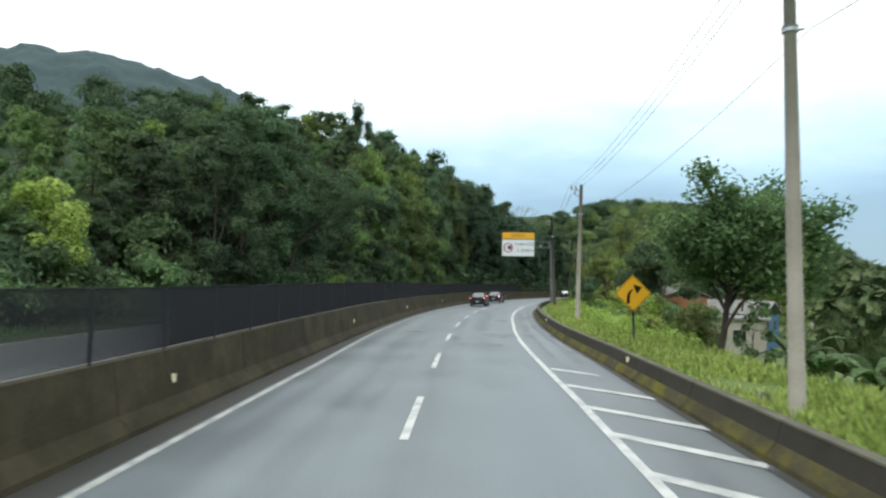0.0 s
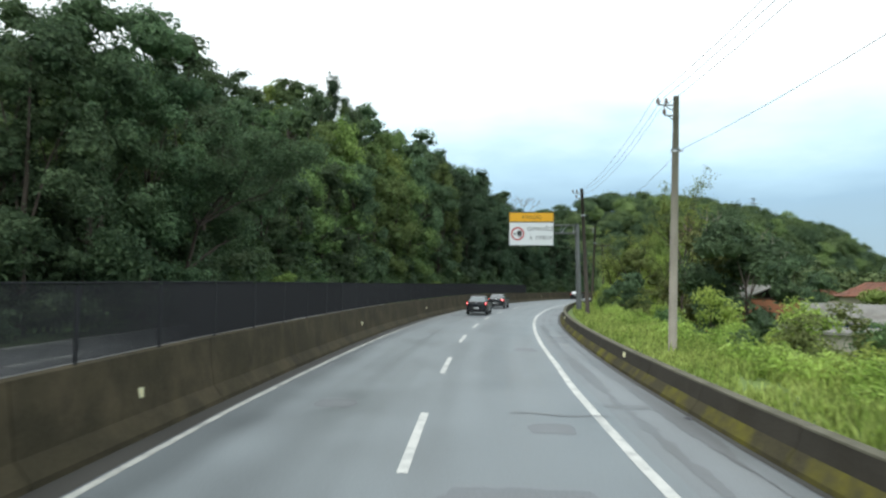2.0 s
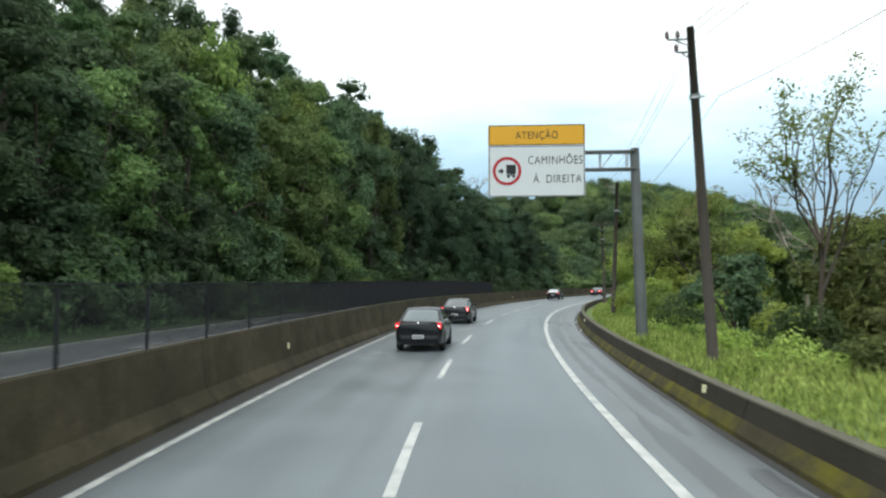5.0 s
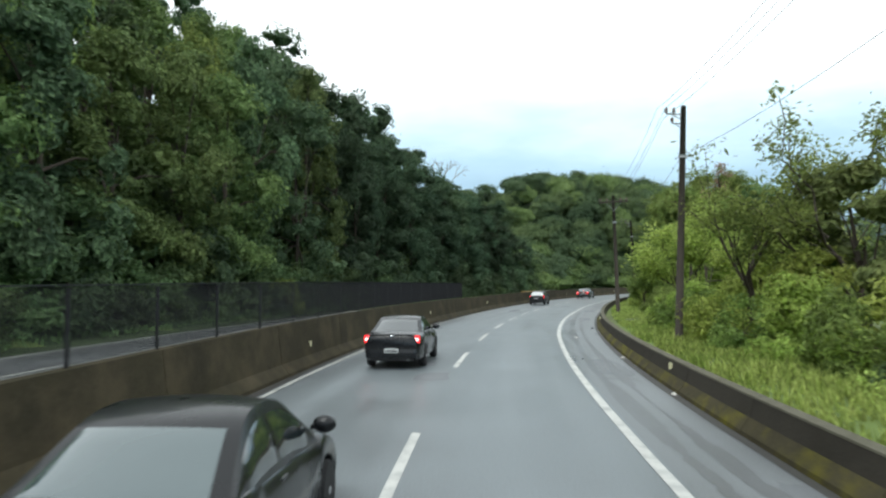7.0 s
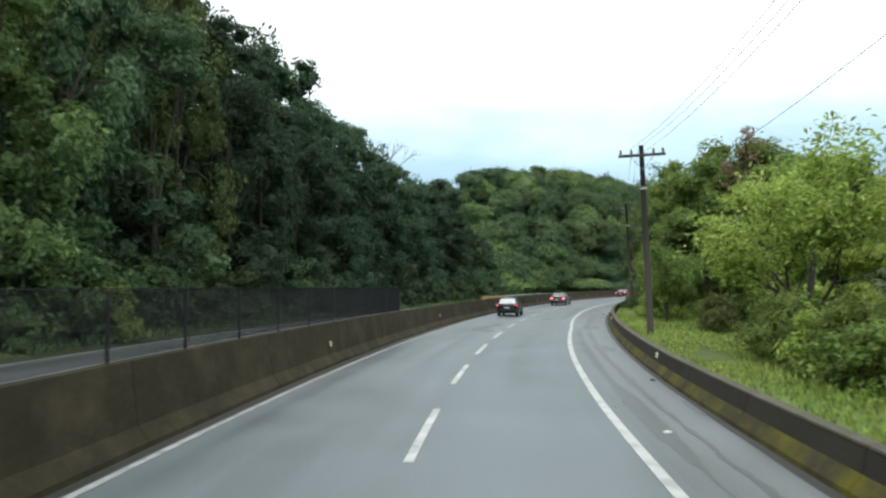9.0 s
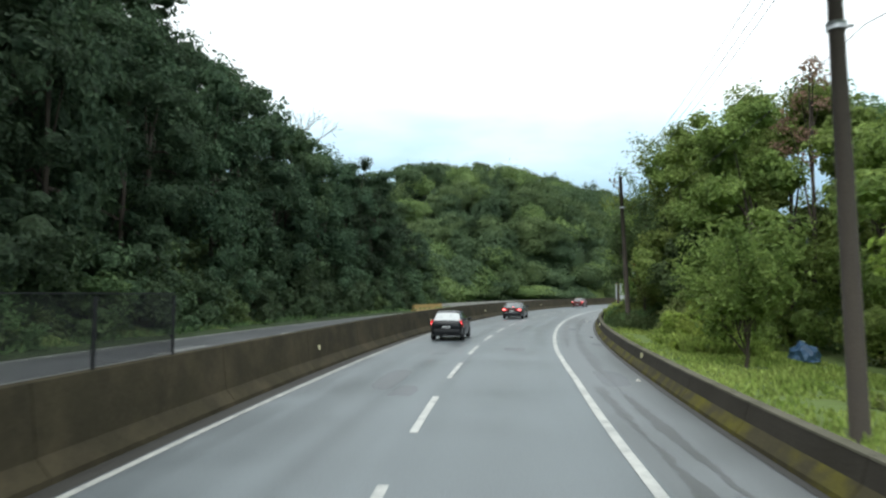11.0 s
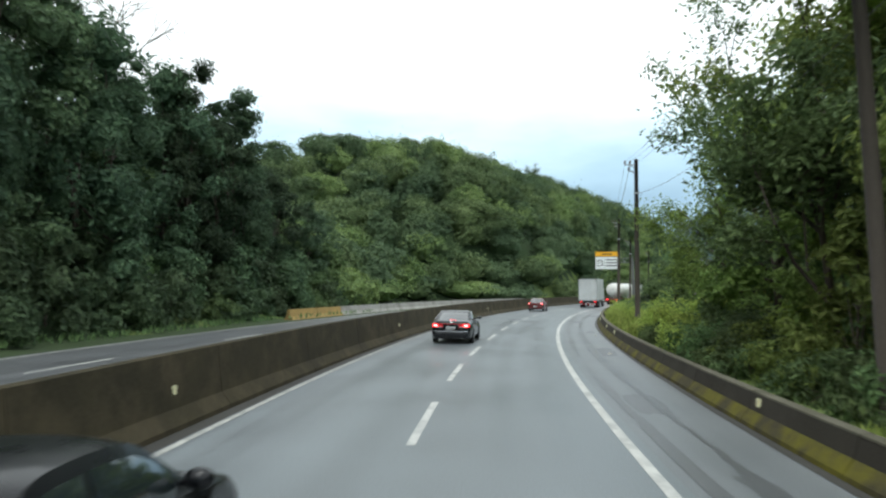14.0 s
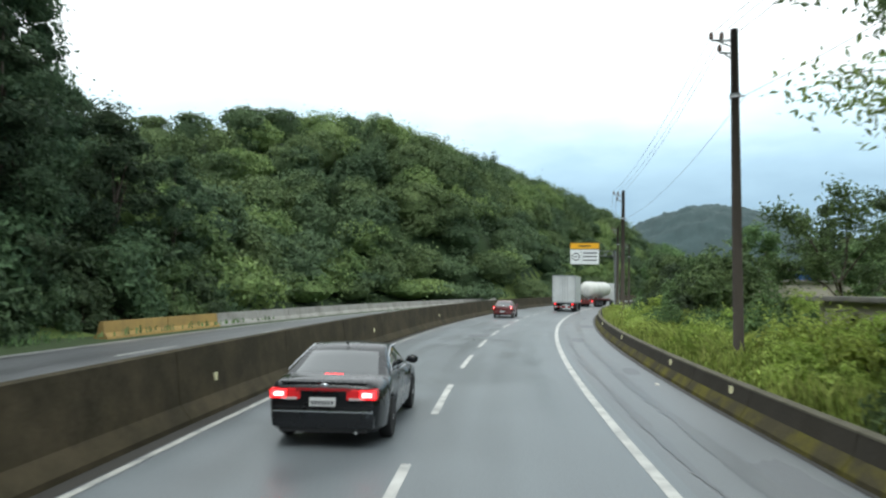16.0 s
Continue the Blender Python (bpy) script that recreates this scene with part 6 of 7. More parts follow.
def car(label, paint, L, W, H, deck, rear_base, roof_rear, roof_front, wind_base, axles, wheel_r, style, m, bonnet=0.92, tail_rise=0.0):
    """A car with its rear bumper at y = 0, facing +y. deck: height of the boot lid; the glasshouse stands between rear_base and wind_base."""
    t = thing("car", label, "car", "cars in the overtaking lane")
    w = W / 2
    ys = sorted({0.0, 0.05, 0.16, 0.4, rear_base, roof_rear, roof_front, wind_base, L - 0.9, L - 0.35, L - 0.1, L} | {a + d for a in axles for d in (-wheel_r - 0.06, -wheel_r - 0.04, -0.22, 0.0, 0.22, wheel_r + 0.04, wheel_r + 0.06)})
    secs = []
    for y in ys:
        end = min(y, 0.45) / 0.45
        fr = min(L - y, 0.5) / 0.5
        ww = w * (0.84 + 0.16 * math.sqrt(max(0.0, min(1.0, end)))) * (0.82 + 0.18 * math.sqrt(max(0.0, min(1.0, fr))))
        zt = np.interp(y, [0, 0.05, 0.16, rear_base, wind_base, L - 0.35, L], [deck - 0.10, deck - 0.03, deck, deck + 0.02, bonnet + 0.03, bonnet - 0.14, bonnet - 0.32])
        zl = np.interp(y, [0, 0.1, 0.4, L - 0.3, L], [0.36, 0.27, 0.22, 0.2, 0.26])
        for a in axles:
            d = abs(y - a)
            if d < wheel_r + 0.05:
                zl = max(zl, wheel_r + math.sqrt(max(0.0, (wheel_r + 0.05) ** 2 - d * d)))
        zl = min(zl, zt - 0.12)
        h = zt - zl
        half = [(0.86, zl), (0.97, zl + 0.10 * h), (1.0, zl + 0.45 * h), (0.985, zl + 0.72 * h), (0.94, zl + 0.90 * h), (0.84, zl + 0.985 * h), (0.45, zt + 0.012)]
        ring = [(ww * a, y, z) for a, z in half] + [(-ww * a, y, z) for a, z in half[::-1]]
        secs.append(ring)
    body = part_mesh("body", loft(secs, paint), t)
    # glasshouse: one curved top over two curved flanks, and panes that lie on them
    zb, zr = deck - 0.01, H
    wb, wr = w * 0.92, w * 0.70
    line_pts = np.array([(rear_base - 0.03, zb - 0.04), (roof_rear - 0.03, zr - 0.06), (roof_rear + 0.30, zr - 0.008), ((roof_rear + roof_front) / 2, zr), (roof_front - 0.2, zr - 0.02), (roof_front + 0.06, zr - 0.075), (wind_base + 0.03, bonnet - 0.02)])
    run = np.concatenate([[0], np.cumsum(np.hypot(*np.diff(line_pts, axis=0).T))])
    fine_v = np.linspace(0, run[-1], 121)
    crv = np.stack([np.interp(fine_v, run, line_pts[:, k]) for k in (0, 1)], 1)
    pad = np.concatenate([np.repeat(crv[:1], 5, 0), crv, np.repeat(crv[-1:], 5, 0)])
    crv[3:-3] = np.stack([np.convolve(pad[:, k], np.ones(11) / 11, "valid") for k in (0, 1)], 1)[3:-3]
    v_rr, v_rf = float(run[1] / run[-1]), float(run[5] / run[-1])

    def top_at(u, v):
        y, z = (float(np.interp(v, np.linspace(0, 1, 121), crv[:, k])) for k in (0, 1))
        wt = wb + (wr - wb) * min(1.0, max(0.0, (z - zb) / (zr - zb))) ** 0.9
        lean = float(np.interp(v, [0, v_rr, v_rr + 0.1, v_rf - 0.1, v_rf, 1], [0.13, 0.10, 0, 0, -0.10, -0.16]))
        return np.array([u * wt, y + lean * u * u, z - 0.035 * u * u])

    def flank_at(sx):
        def f(q, v):
            a = top_at(sx, v)
            b = np.array([sx * wb, a[1], float(np.interp(a[1], [rear_base, wind_base], [zb, bonnet])) - 0.06])
            c = a * (1 - q) + b * q
            return c + np.array([sx * 0.03 * math.sin(math.pi * q), 0, 0])
        return f

    def skin(f, u0, u1, v0, v1, nu, nv, lift, flip):
        """A curved sheet over a part of a surface, lifted off it, with its rim turned down."""
        us, vs = np.linspace(u0, u1, nu), np.linspace(v0, v1, nv)
        e = 1e-3
        pts = []
        for v in vs:
            for u in us:
                n = np.cross(f(u + e, v) - f(u - e, v), f(u, v + e) - f(u, v - e))
                n = n / (np.linalg.norm(n) + 1e-9) * (-1 if flip else 1)
                rim = lift and (u in (us[0], us[-1]) or v in (vs[0], vs[-1]))
                pts.append(f(u, v) + n * (lift - 0.008 if rim else lift))
        a = np.arange(nv - 1)[:, None] * nu + np.arange(nu - 1)[None]
        q = np.stack([a, a + 1, a + nu + 1, a + nu], -1).reshape(-1, 4)
        return np.array(pts), q[:, ::-1] if flip else q

    V, Q, off = [], [], 0
    for f, u0, u1, nu, flip in ((top_at, -1, 1, 13, False), (flank_at(1), 0, 1, 6, False), (flank_at(-1), 0, 1, 6, True)):
        pts, q = skin(f, u0, u1, 0, 1, nu, 40, 0.0, flip)
        V.append(pts)
        Q.append(q + off)
        off += len(pts)
    part_mesh("cabin", mesh_of("cabin", np.concatenate(V), np.concatenate(Q), paint, True), t)
    gu, g0, g1 = (0.84, 0.08, 0.90) if style != "hatch" else (0.92, 0.05, 0.93)
    pts, q = skin(top_at, -gu, gu, g0 * v_rr, g1 * v_rr, 13, 9, 0.012, False)
    rear = part_mesh("rear_window", mesh_of("rear_window", pts, q, STICKER if style == "hatch" else PALE_GLASS if style == "pale" else TINT, True), t, "white printed film over the rear window" if style == "hatch" else "tinted rear window")
    if style == "hatch":
        for u0, u1, k0, k1 in ((-0.62, -0.32, 0.44, 0.56), (-0.70, -0.25, 0.34, 0.38), (0.10, 0.60, 0.72, 0.76), (0.10, 0.45, 0.62, 0.66), (0.05, 0.66, 0.46, 0.50), (0.10, 0.68, 0.28, 0.33)):
            pts, q = skin(top_at, u0, u1, k0 * v_rr, k1 * v_rr, 5, 3, 0.016, False)
            part_mesh("print_bar", mesh_of("print_bar", pts, q, PRINT_GREY, True), rear, "faint grey printed bar")
    pts, q = skin(top_at, -0.88, 0.88, v_rf + 0.06 * (1 - v_rf), v_rf + 0.92 * (1 - v_rf), 13, 8, 0.010, False)
    part_mesh("windscreen", mesh_of("windscreen", pts, q, TINT, True), t)
    v_mid = v_rr + 0.46 * (v_rf - v_rr)
    for sx in (-1, 1):
        for v0, v1 in ((0.62 * v_rr, v_mid - 0.012), (v_mid + 0.012, v_rf + 0.42 * (1 - v_rf))):
            pts, q = skin(flank_at(sx), 0.16, 0.84, v0, v1, 5, 9, 0.010, sx < 0)
            part_mesh("side_window", mesh_of("side_window", pts, q, TINT, True), t, "tinted side window")
        if style == "chrome":
            zc = zb + 0.045
            part_mesh("window_trim", tubes_mesh("window_trim", [(np.array([[sx * (wb + 0.03), rear_base + 0.5, zc], [sx * (wb + 0.03), wind_base - 0.4, bonnet + 0.04]]), [0.014, 0.014]), (np.array([[sx * (wb + 0.03), rear_base + 0.5, zc], [sx * (wr + 0.10), roof_rear - 0.02, zr - 0.18], [sx * (wr + 0.06), roof_rear + 0.5, zr - 0.06], [sx * (wr + 0.06), roof_front, zr - 0.08]]), [0.014] * 4)], CHROME, 6), t, "chrome window trim")
        # mirrors
        mir = box_bm(0.16, 0.06, 0.05, (sx * (w + 0.01), wind_base - 0.43, deck + 0.02), 0.02)
        bmesh.ops.create_uvsphere(mir, u_segments=16, v_segments=10, radius=1, matrix=Matrix.Translation((sx * (w + 0.07), wind_base - 0.45, deck + 0.05)) @ Matrix.Diagonal((0.115, 0.075, 0.085, 1)))
        for f in mir.faces:
            f.smooth = True
        part("mirror", mir, paint, t, "dark door mirror")
        part("door_handle", box_bm(0.02, 0.16, 0.03, (sx * (w * 0.985 + 0.01), (axles[0] + axles[1]) / 2 - 0.45, deck - 0.14), 0.006), paint if style != "chrome" else CHROME, t)
        for a in axles:
            wheel(t, sx * (w - 0.095), a, wheel_r, 0.20, sx, ALLOY)
    # tail
    if style == "hatch":
        lamps = [(sx * (w - 0.13), 0.20, deck - 0.13, 0.17, 0.34) for sx in (-1, 1)]
    elif style == "chrome":
        lamps = [(sx * (w - 0.33), 0.01, deck - 0.19, 0.48, 0.17) for sx in (-1, 1)]
    else:
        lamps = [(sx * (w - 0.19), 0.08, deck - 0.15, 0.26, 0.25) for sx in (-1, 1)]
    for x, y, z, sx_, sz_ in lamps:
        s1 = 1 if x > 0 else -1
        lamp = part("tail_lamp", box_bm(sx_, 0.20, sz_, (x, y + 0.07, z), 0.04), LAMP_LIT, t, "glowing red tail lamp cluster")
        full = style in ("chrome", "plain")
        part("brake_light", box_bm(sx_ * 0.5, 0.05, sz_ * (0.7 if full else 0.42), (x + s1 * sx_ * 0.2, y - 0.025, z), 0.02), BRAKE, lamp, "lit red brake light")
        part("bulb", box_bm(sx_ * 0.30, 0.03, sz_ * (0.34 if full else 0.18), (x + s1 * sx_ * 0.18, y - 0.045, z), 0.008), BRAKE_HOT, lamp, "bright brake bulb")
        part("reverse_lens", box_bm(sx_ * 0.5, 0.03, sz_ * 0.2, (x - s1 * sx_ * 0.15, y - 0.02, z - sz_ * 0.40), 0.006), LAMP_CLEAR, lamp, "pale reversing lens")
    if style == "chrome":
        part("light_bar", box_bm(W - 1.0, 0.03, 0.045, (0, -0.02, deck - 0.12), 0.01), LAMP_RED, t, "red strip between the lamps")
        part("bumper_trim", box_bm(W * 0.84, 0.03, 0.03, (0, -0.02, 0.575), 0.01), CHROME, t, "chrome bumper strip")
        glass = top_at(0.0, 0.13 * v_rr)
        part("third_brake_light", box_bm(0.30, 0.03, 0.025, (0, float(glass[1]) - 0.03, float(glass[2]) + 0.02), 0.006), BRAKE, t, "lit high brake light")
        part_mesh("aerial", tubes_mesh("aerial", [(np.array([[0, roof_rear + 0.1, zr - 0.02], [0, roof_rear + 0.02, zr + 0.05]]), [0.015, 0.008])], PLASTIC, 6), t)
    part("bumper", box_bm(W * 0.87, 0.34, 0.30, (0, 0.13, 0.46), 0.13), paint, t)
    if style != "hatch":
        part("boot_lip", box_bm(W * 0.72, 0.05, 0.03, (0, 0.035, deck - 0.02), 0.012), paint, t)
    part("boot_seam", box_bm(W * 0.80, 0.012, 0.012, (0, -0.026, 0.635), 0.003), RUBBER, t, "dark gap under the boot lid")
    part("diffuser", box_bm(W * 0.74, 0.16, 0.12, (0, 0.10, 0.31), 0.03), PLASTIC, t, "black lower bumper")
    pz = 0.72 if style == "chrome" else (deck - 0.30 if style == "hatch" else 0.54)
    py = -0.03 if style != "hatch" else 0.02
    plate = part("number_plate", box_bm(0.40, 0.02, 0.13, (0, py - 0.012, pz), 0.004), PLATE, t, "pale number plate")
    for k in range(7):
        part("plate_bar", box_bm(0.032, 0.006, 0.06, (-0.15 + 0.05 * k, py - 0.024, pz - 0.01)), INK, plate)
    bm = bmesh.new()
    bmesh.ops.create_uvsphere(bm, u_segments=14, v_segments=8, radius=1, matrix=Matrix.Translation((0, 0.03 if style != "hatch" else 0.06, deck - 0.06)) @ Matrix.Diagonal((0.075, 0.03, 0.042, 1)))
    part("badge", bm, CHROME, t, "chrome oval badge")
    part_mesh("exhaust", tubes_mesh("exhaust", [(np.array([[w * 0.55, 0.02, 0.27], [w * 0.55, 0.35, 0.27]]), [0.03, 0.03])], STEEL, 8), t)
    t.matrix_basis = m
    return t


car("dark graphite saloon with chrome trim and lit brake lights", CAR_GREY, 4.85, 1.84, 1.46, 1.02, 0.62, 1.62, 2.70, 3.55, (1.06, 3.82), 0.325, "chrome", place(170.4, -1.42, 0.03))
car("black hatchback with a white printed rear window and lit brake lights", CAR_BLACK, 3.82, 1.64, 1.47, 0.98, 0.16, 0.72, 2.05, 2.85, (0.72, 3.10), 0.29, "hatch", place(143.0, -1.92, 0.03))
car("black saloon with a pale reflecting rear window", CAR_BLACK, 4.25, 1.72, 1.52, 1.06, 0.48, 1.35, 2.40, 3.30, (0.92, 3.42), 0.31, "pale", place(74.1, -1.31, 0.03))
car("dark blue-black saloon with lit brake lights", CAR_GREY, 4.40, 1.72, 1.45, 1.00, 0.55, 1.45, 2.50, 3.35, (0.95, 3.50), 0.31, "plain", place(89.5, -1.75, 0.03))
car("dull red saloon with lit brake lights", CAR_RED, 4.20, 1.70, 1.46, 1.00, 0.50, 1.35, 2.40, 3.25, (0.92, 3.42), 0.30, "plain", place(217.6, -1.7, 0.03))


def lorry(m):
    """A box lorry: chassis, tall cargo box with ribbed doors, cab and twin rear wheels."""
    t = thing("box_truck", "white box truck with lit tail lights", "truck")
    Wb, Lb, z0, z1 = 2.55, 7.4, 1.0, 4.05
    part("cargo_box", box_bm(Wb, Lb, z1 - z0, (0, Lb / 2, (z0 + z1) / 2), 0.03), BOX_WHITE, t, "grimy white cargo box")
    for sx in (-1, 1):
        d = part("rear_door", box_bm(Wb / 2 - 0.07, 0.05, z1 - z0 - 0.24, (sx * (Wb / 4 - 0.01), -0.025, (z0 + z1) / 2), 0.01), BOX_WHITE, t)
        for x in (0.14, 0.42):
            part_mesh("lock_rod", tubes_mesh("lock_rod", [(np.array([[sx * x, -0.07, z0 + 0.15], [sx * x, -0.07, z1 - 0.15]]), [0.018, 0.018])], STEEL, 6), d, "steel lock rod")
        for z in (1.5, 2.35, 3.2, 3.75):
            part("hinge", box_bm(0.24, 0.03, 0.06, (sx * (Wb / 2 - 0.16), -0.065, z), 0.005), STEEL, d)
        part("frame_post", box_bm(0.07, 0.08, z1 - z0, (sx * (Wb / 2 - 0.035), -0.04, (z0 + z1) / 2), 0.008), STEEL, t)
        lamp = part("tail_lamp", box_bm(0.42, 0.08, 0.14, (sx * 0.95, 0.22, 0.84), 0.02), LAMP_RED, t, "red tail lamp")
        part("brake_light", box_bm(0.20, 0.03, 0.12, (sx * 0.98, 0.17, 0.84), 0.01), BRAKE, lamp, "lit red brake light")
        part("marker_lamp", box_bm(0.10, 0.04, 0.05, (sx * 1.1, -0.09, z1 - 0.06), 0.006), LAMP_RED, t)
        part("mudflap", box_bm(0.55, 0.02, 0.5, (sx * 0.92, 1.1, 0.48), 0.004), RUBBER, t)
        for y in (1.75, 2.95):
            for dx in (0.0, 0.30):
                wheel(t, sx * (1.12 - dx), y, 0.48, 0.26, sx, STEEL)
        wheel(t, sx * 1.06, 7.9, 0.48, 0.27, sx, STEEL)
    for z in (z0 + 0.55, z0 + 1.15, z0 + 1.75, z0 + 2.35):
        part("door_rib", box_bm(Wb - 0.2, 0.02, 0.05, (0, -0.058, z), 0.006), BOX_WHITE, t)
    part("sill", box_bm(Wb, 0.10, 0.14, (0, -0.02, z0 + 0.03), 0.01), STEEL, t)
    part("header", box_bm(Wb, 0.08, 0.12, (0, -0.04, z1 - 0.06), 0.01), STEEL, t)
    for x in (-0.42, 0.42):
        part("chassis_rail", box_bm(0.10, 8.4, 0.24, (x, 4.3, 0.84), 0.01), PLASTIC, t)
    bump = part("bumper", box_bm(2.3, 0.10, 0.16, (0, 0.25, 0.52), 0.02), LAMP_RED, t, "red and white striped bumper")
    for k in range(4):
        part("stripe", box_bm(0.22, 0.01, 0.15, (-0.9 + 0.6 * k, 0.195, 0.52)), BOX_WHITE, bump, "white stripe")
    part("number_plate", box_bm(0.4, 0.02, 0.13, (0, 0.19, 0.72), 0.004), PLATE, t)
    part("cab", box_bm(2.35, 1.75, 2.0, (0, 8.45, 1.75), 0.12), BOX_WHITE, t, "white cab")
    part("windscreen", box_bm(2.0, 0.05, 0.8, (0, 9.33, 2.2), 0.02), TINT, t)
    t.matrix_basis = m
    return t


lorry(place(238.0, 1.85, 0.03))


def tanker(m):
    """An articulated silo tanker: lobed tank on a red chassis behind a white tractor."""
    t = thing("tanker_truck", "cream bulk tanker trailer on a red chassis", "truck")
    n = 28
    secs = []
    for y, k in ((0.0, 0.30), (0.05, 0.62), (0.25, 0.88), (0.6, 1.0), (3.4, 1.0), (4.2, 0.97), (5.0, 0.97), (5.8, 1.0), (8.2, 1.0), (8.6, 0.86), (8.85, 0.5), (8.9, 0.25)):
        secs.append([(1.22 * k * math.cos(2 * math.pi * j / n), y, 2.55 + 1.12 * k * math.sin(2 * math.pi * j / n)) for j in range(n)])
    tank = part_mesh("tank", loft(secs, TANK_WHITE), t, "cream rounded tank")
    for y in (2.0, 6.9):
        bm = bmesh.new()
        bmesh.ops.create_cone(bm, cap_ends=True, segments=20, radius1=0.12, radius2=1.0, depth=1.2, matrix=Matrix.Translation((0, y, 1.35)))
        part("hopper", bm, TANK_WHITE, tank)
        bm = bmesh.new()
        bmesh.ops.create_cone(bm, cap_ends=True, segments=20, radius1=0.30, radius2=0.28, depth=0.14, matrix=Matrix.Translation((0, y, 3.70)))
        part("hatch", bm, STEEL, tank, "round top hatch")
    part("walkway", box_bm(0.5, 7.0, 0.04, (0.0, 4.4, 3.70), 0.01), STEEL, t)
    part_mesh("ladder", tubes_mesh("ladder", [(np.array([[x, -0.05, 0.9], [x, -0.02, 2.6], [x, 0.4, 3.7]]), [0.025] * 3) for x in (-0.25, 0.25)] + [(np.array([[-0.25, -0.05, z], [0.25, -0.05, z]]), [0.015, 0.015]) for z in (1.1, 1.4, 1.7, 2.0, 2.3, 2.6)], STEEL, 6), t)
    for x in (-0.5, 0.5):
        part("chassis_rail", box_bm(0.14, 9.6, 0.26, (x, 5.0, 1.05), 0.01), CHASSIS_RED, t)
    part("bumper", box_bm(2.4, 0.12, 0.18, (0, 0.1, 0.55), 0.02), CHASSIS_RED, t)
    part("lamp_board", box_bm(2.4, 0.08, 0.26, (0, 0.05, 0.86), 0.02), CHASSIS_RED, t)
    for sx in (-1, 1):
        part("brake_light", box_bm(0.28, 0.04, 0.14, (sx * 0.85, -0.01, 0.86), 0.01), BRAKE, t, "lit red brake light")
        part("fender", box_bm(0.5, 3.9, 0.06, (sx * 1.0, 2.4, 1.12), 0.02), CHASSIS_RED, t)
        for y in (1.2, 2.4, 3.6):
            wheel(t, sx * 1.02, y, 0.50, 0.42, sx, STEEL)
        for y in (9.0, 12.2):
            wheel(t, sx * 1.02, y, 0.50, 0.34, sx, STEEL)
    part("tractor_cab", box_bm(2.45, 2.1, 2.75, (0, 11.6, 2.15), 0.14), BOX_WHITE, t, "white tractor cab")
    part("tractor_frame", box_bm(0.95, 4.6, 0.3, (0, 10.4, 0.85), 0.02), PLASTIC, t)
    part("windscreen", box_bm(2.1, 0.05, 0.9, (0, 12.66, 2.7), 0.02), TINT, t)
    t.matrix_basis = m
    return t


tanker(place(261.5, 1.95, 0.03, -11))


# ---- houses in the valley, pylon, clutter ----
def tile_material(name, base):
    return material(name, base, 0.85, vary=0.3, scale=1.5, fine=12, bump=0.4, stain=(0.09, 0.07, 0.055), stain_scale=0.6, stain_amt=0.6)


TILE = tile_material("weathered_clay_tile", (0.22, 0.085, 0.05))
SHEET = tile_material("grey_fibre_cement_sheet", (0.24, 0.23, 0.21))
PLASTER = material("stained_pale_plaster", (0.40, 0.37, 0.31), 0.85, vary=0.15, scale=0.7, fine=15, stain=(0.28, 0.25, 0.20), stain_scale=0.5, stain_amt=0.6)
PLASTER_BLUE = material("blue_painted_plaster", (0.06, 0.13, 0.24), 0.8, vary=0.15, scale=0.7, fine=15)
BRICK_WALL = material("bare_orange_block_wall", (0.34, 0.14, 0.075), 0.9, vary=0.25, scale=1.0, fine=10)
DARK_VOID = material("dark_window_glass", (0.02, 0.022, 0.025), 0.15)
BLUE_PLASTIC = material("blue_plastic", (0.03, 0.10, 0.30), 0.5, vary=0.15)
TARP = material("blue_tarpaulin", (0.04, 0.09, 0.17), 0.55, vary=0.25, scale=2.0, fine=12, bump=0.4)
RUBBISH = material("grimy_rubbish", (0.10, 0.10, 0.11), 0.7, vary=0.5, scale=6, fine=30)
LITTER = material("pale_litter", (0.65, 0.63, 0.58), 0.7, vary=0.2)


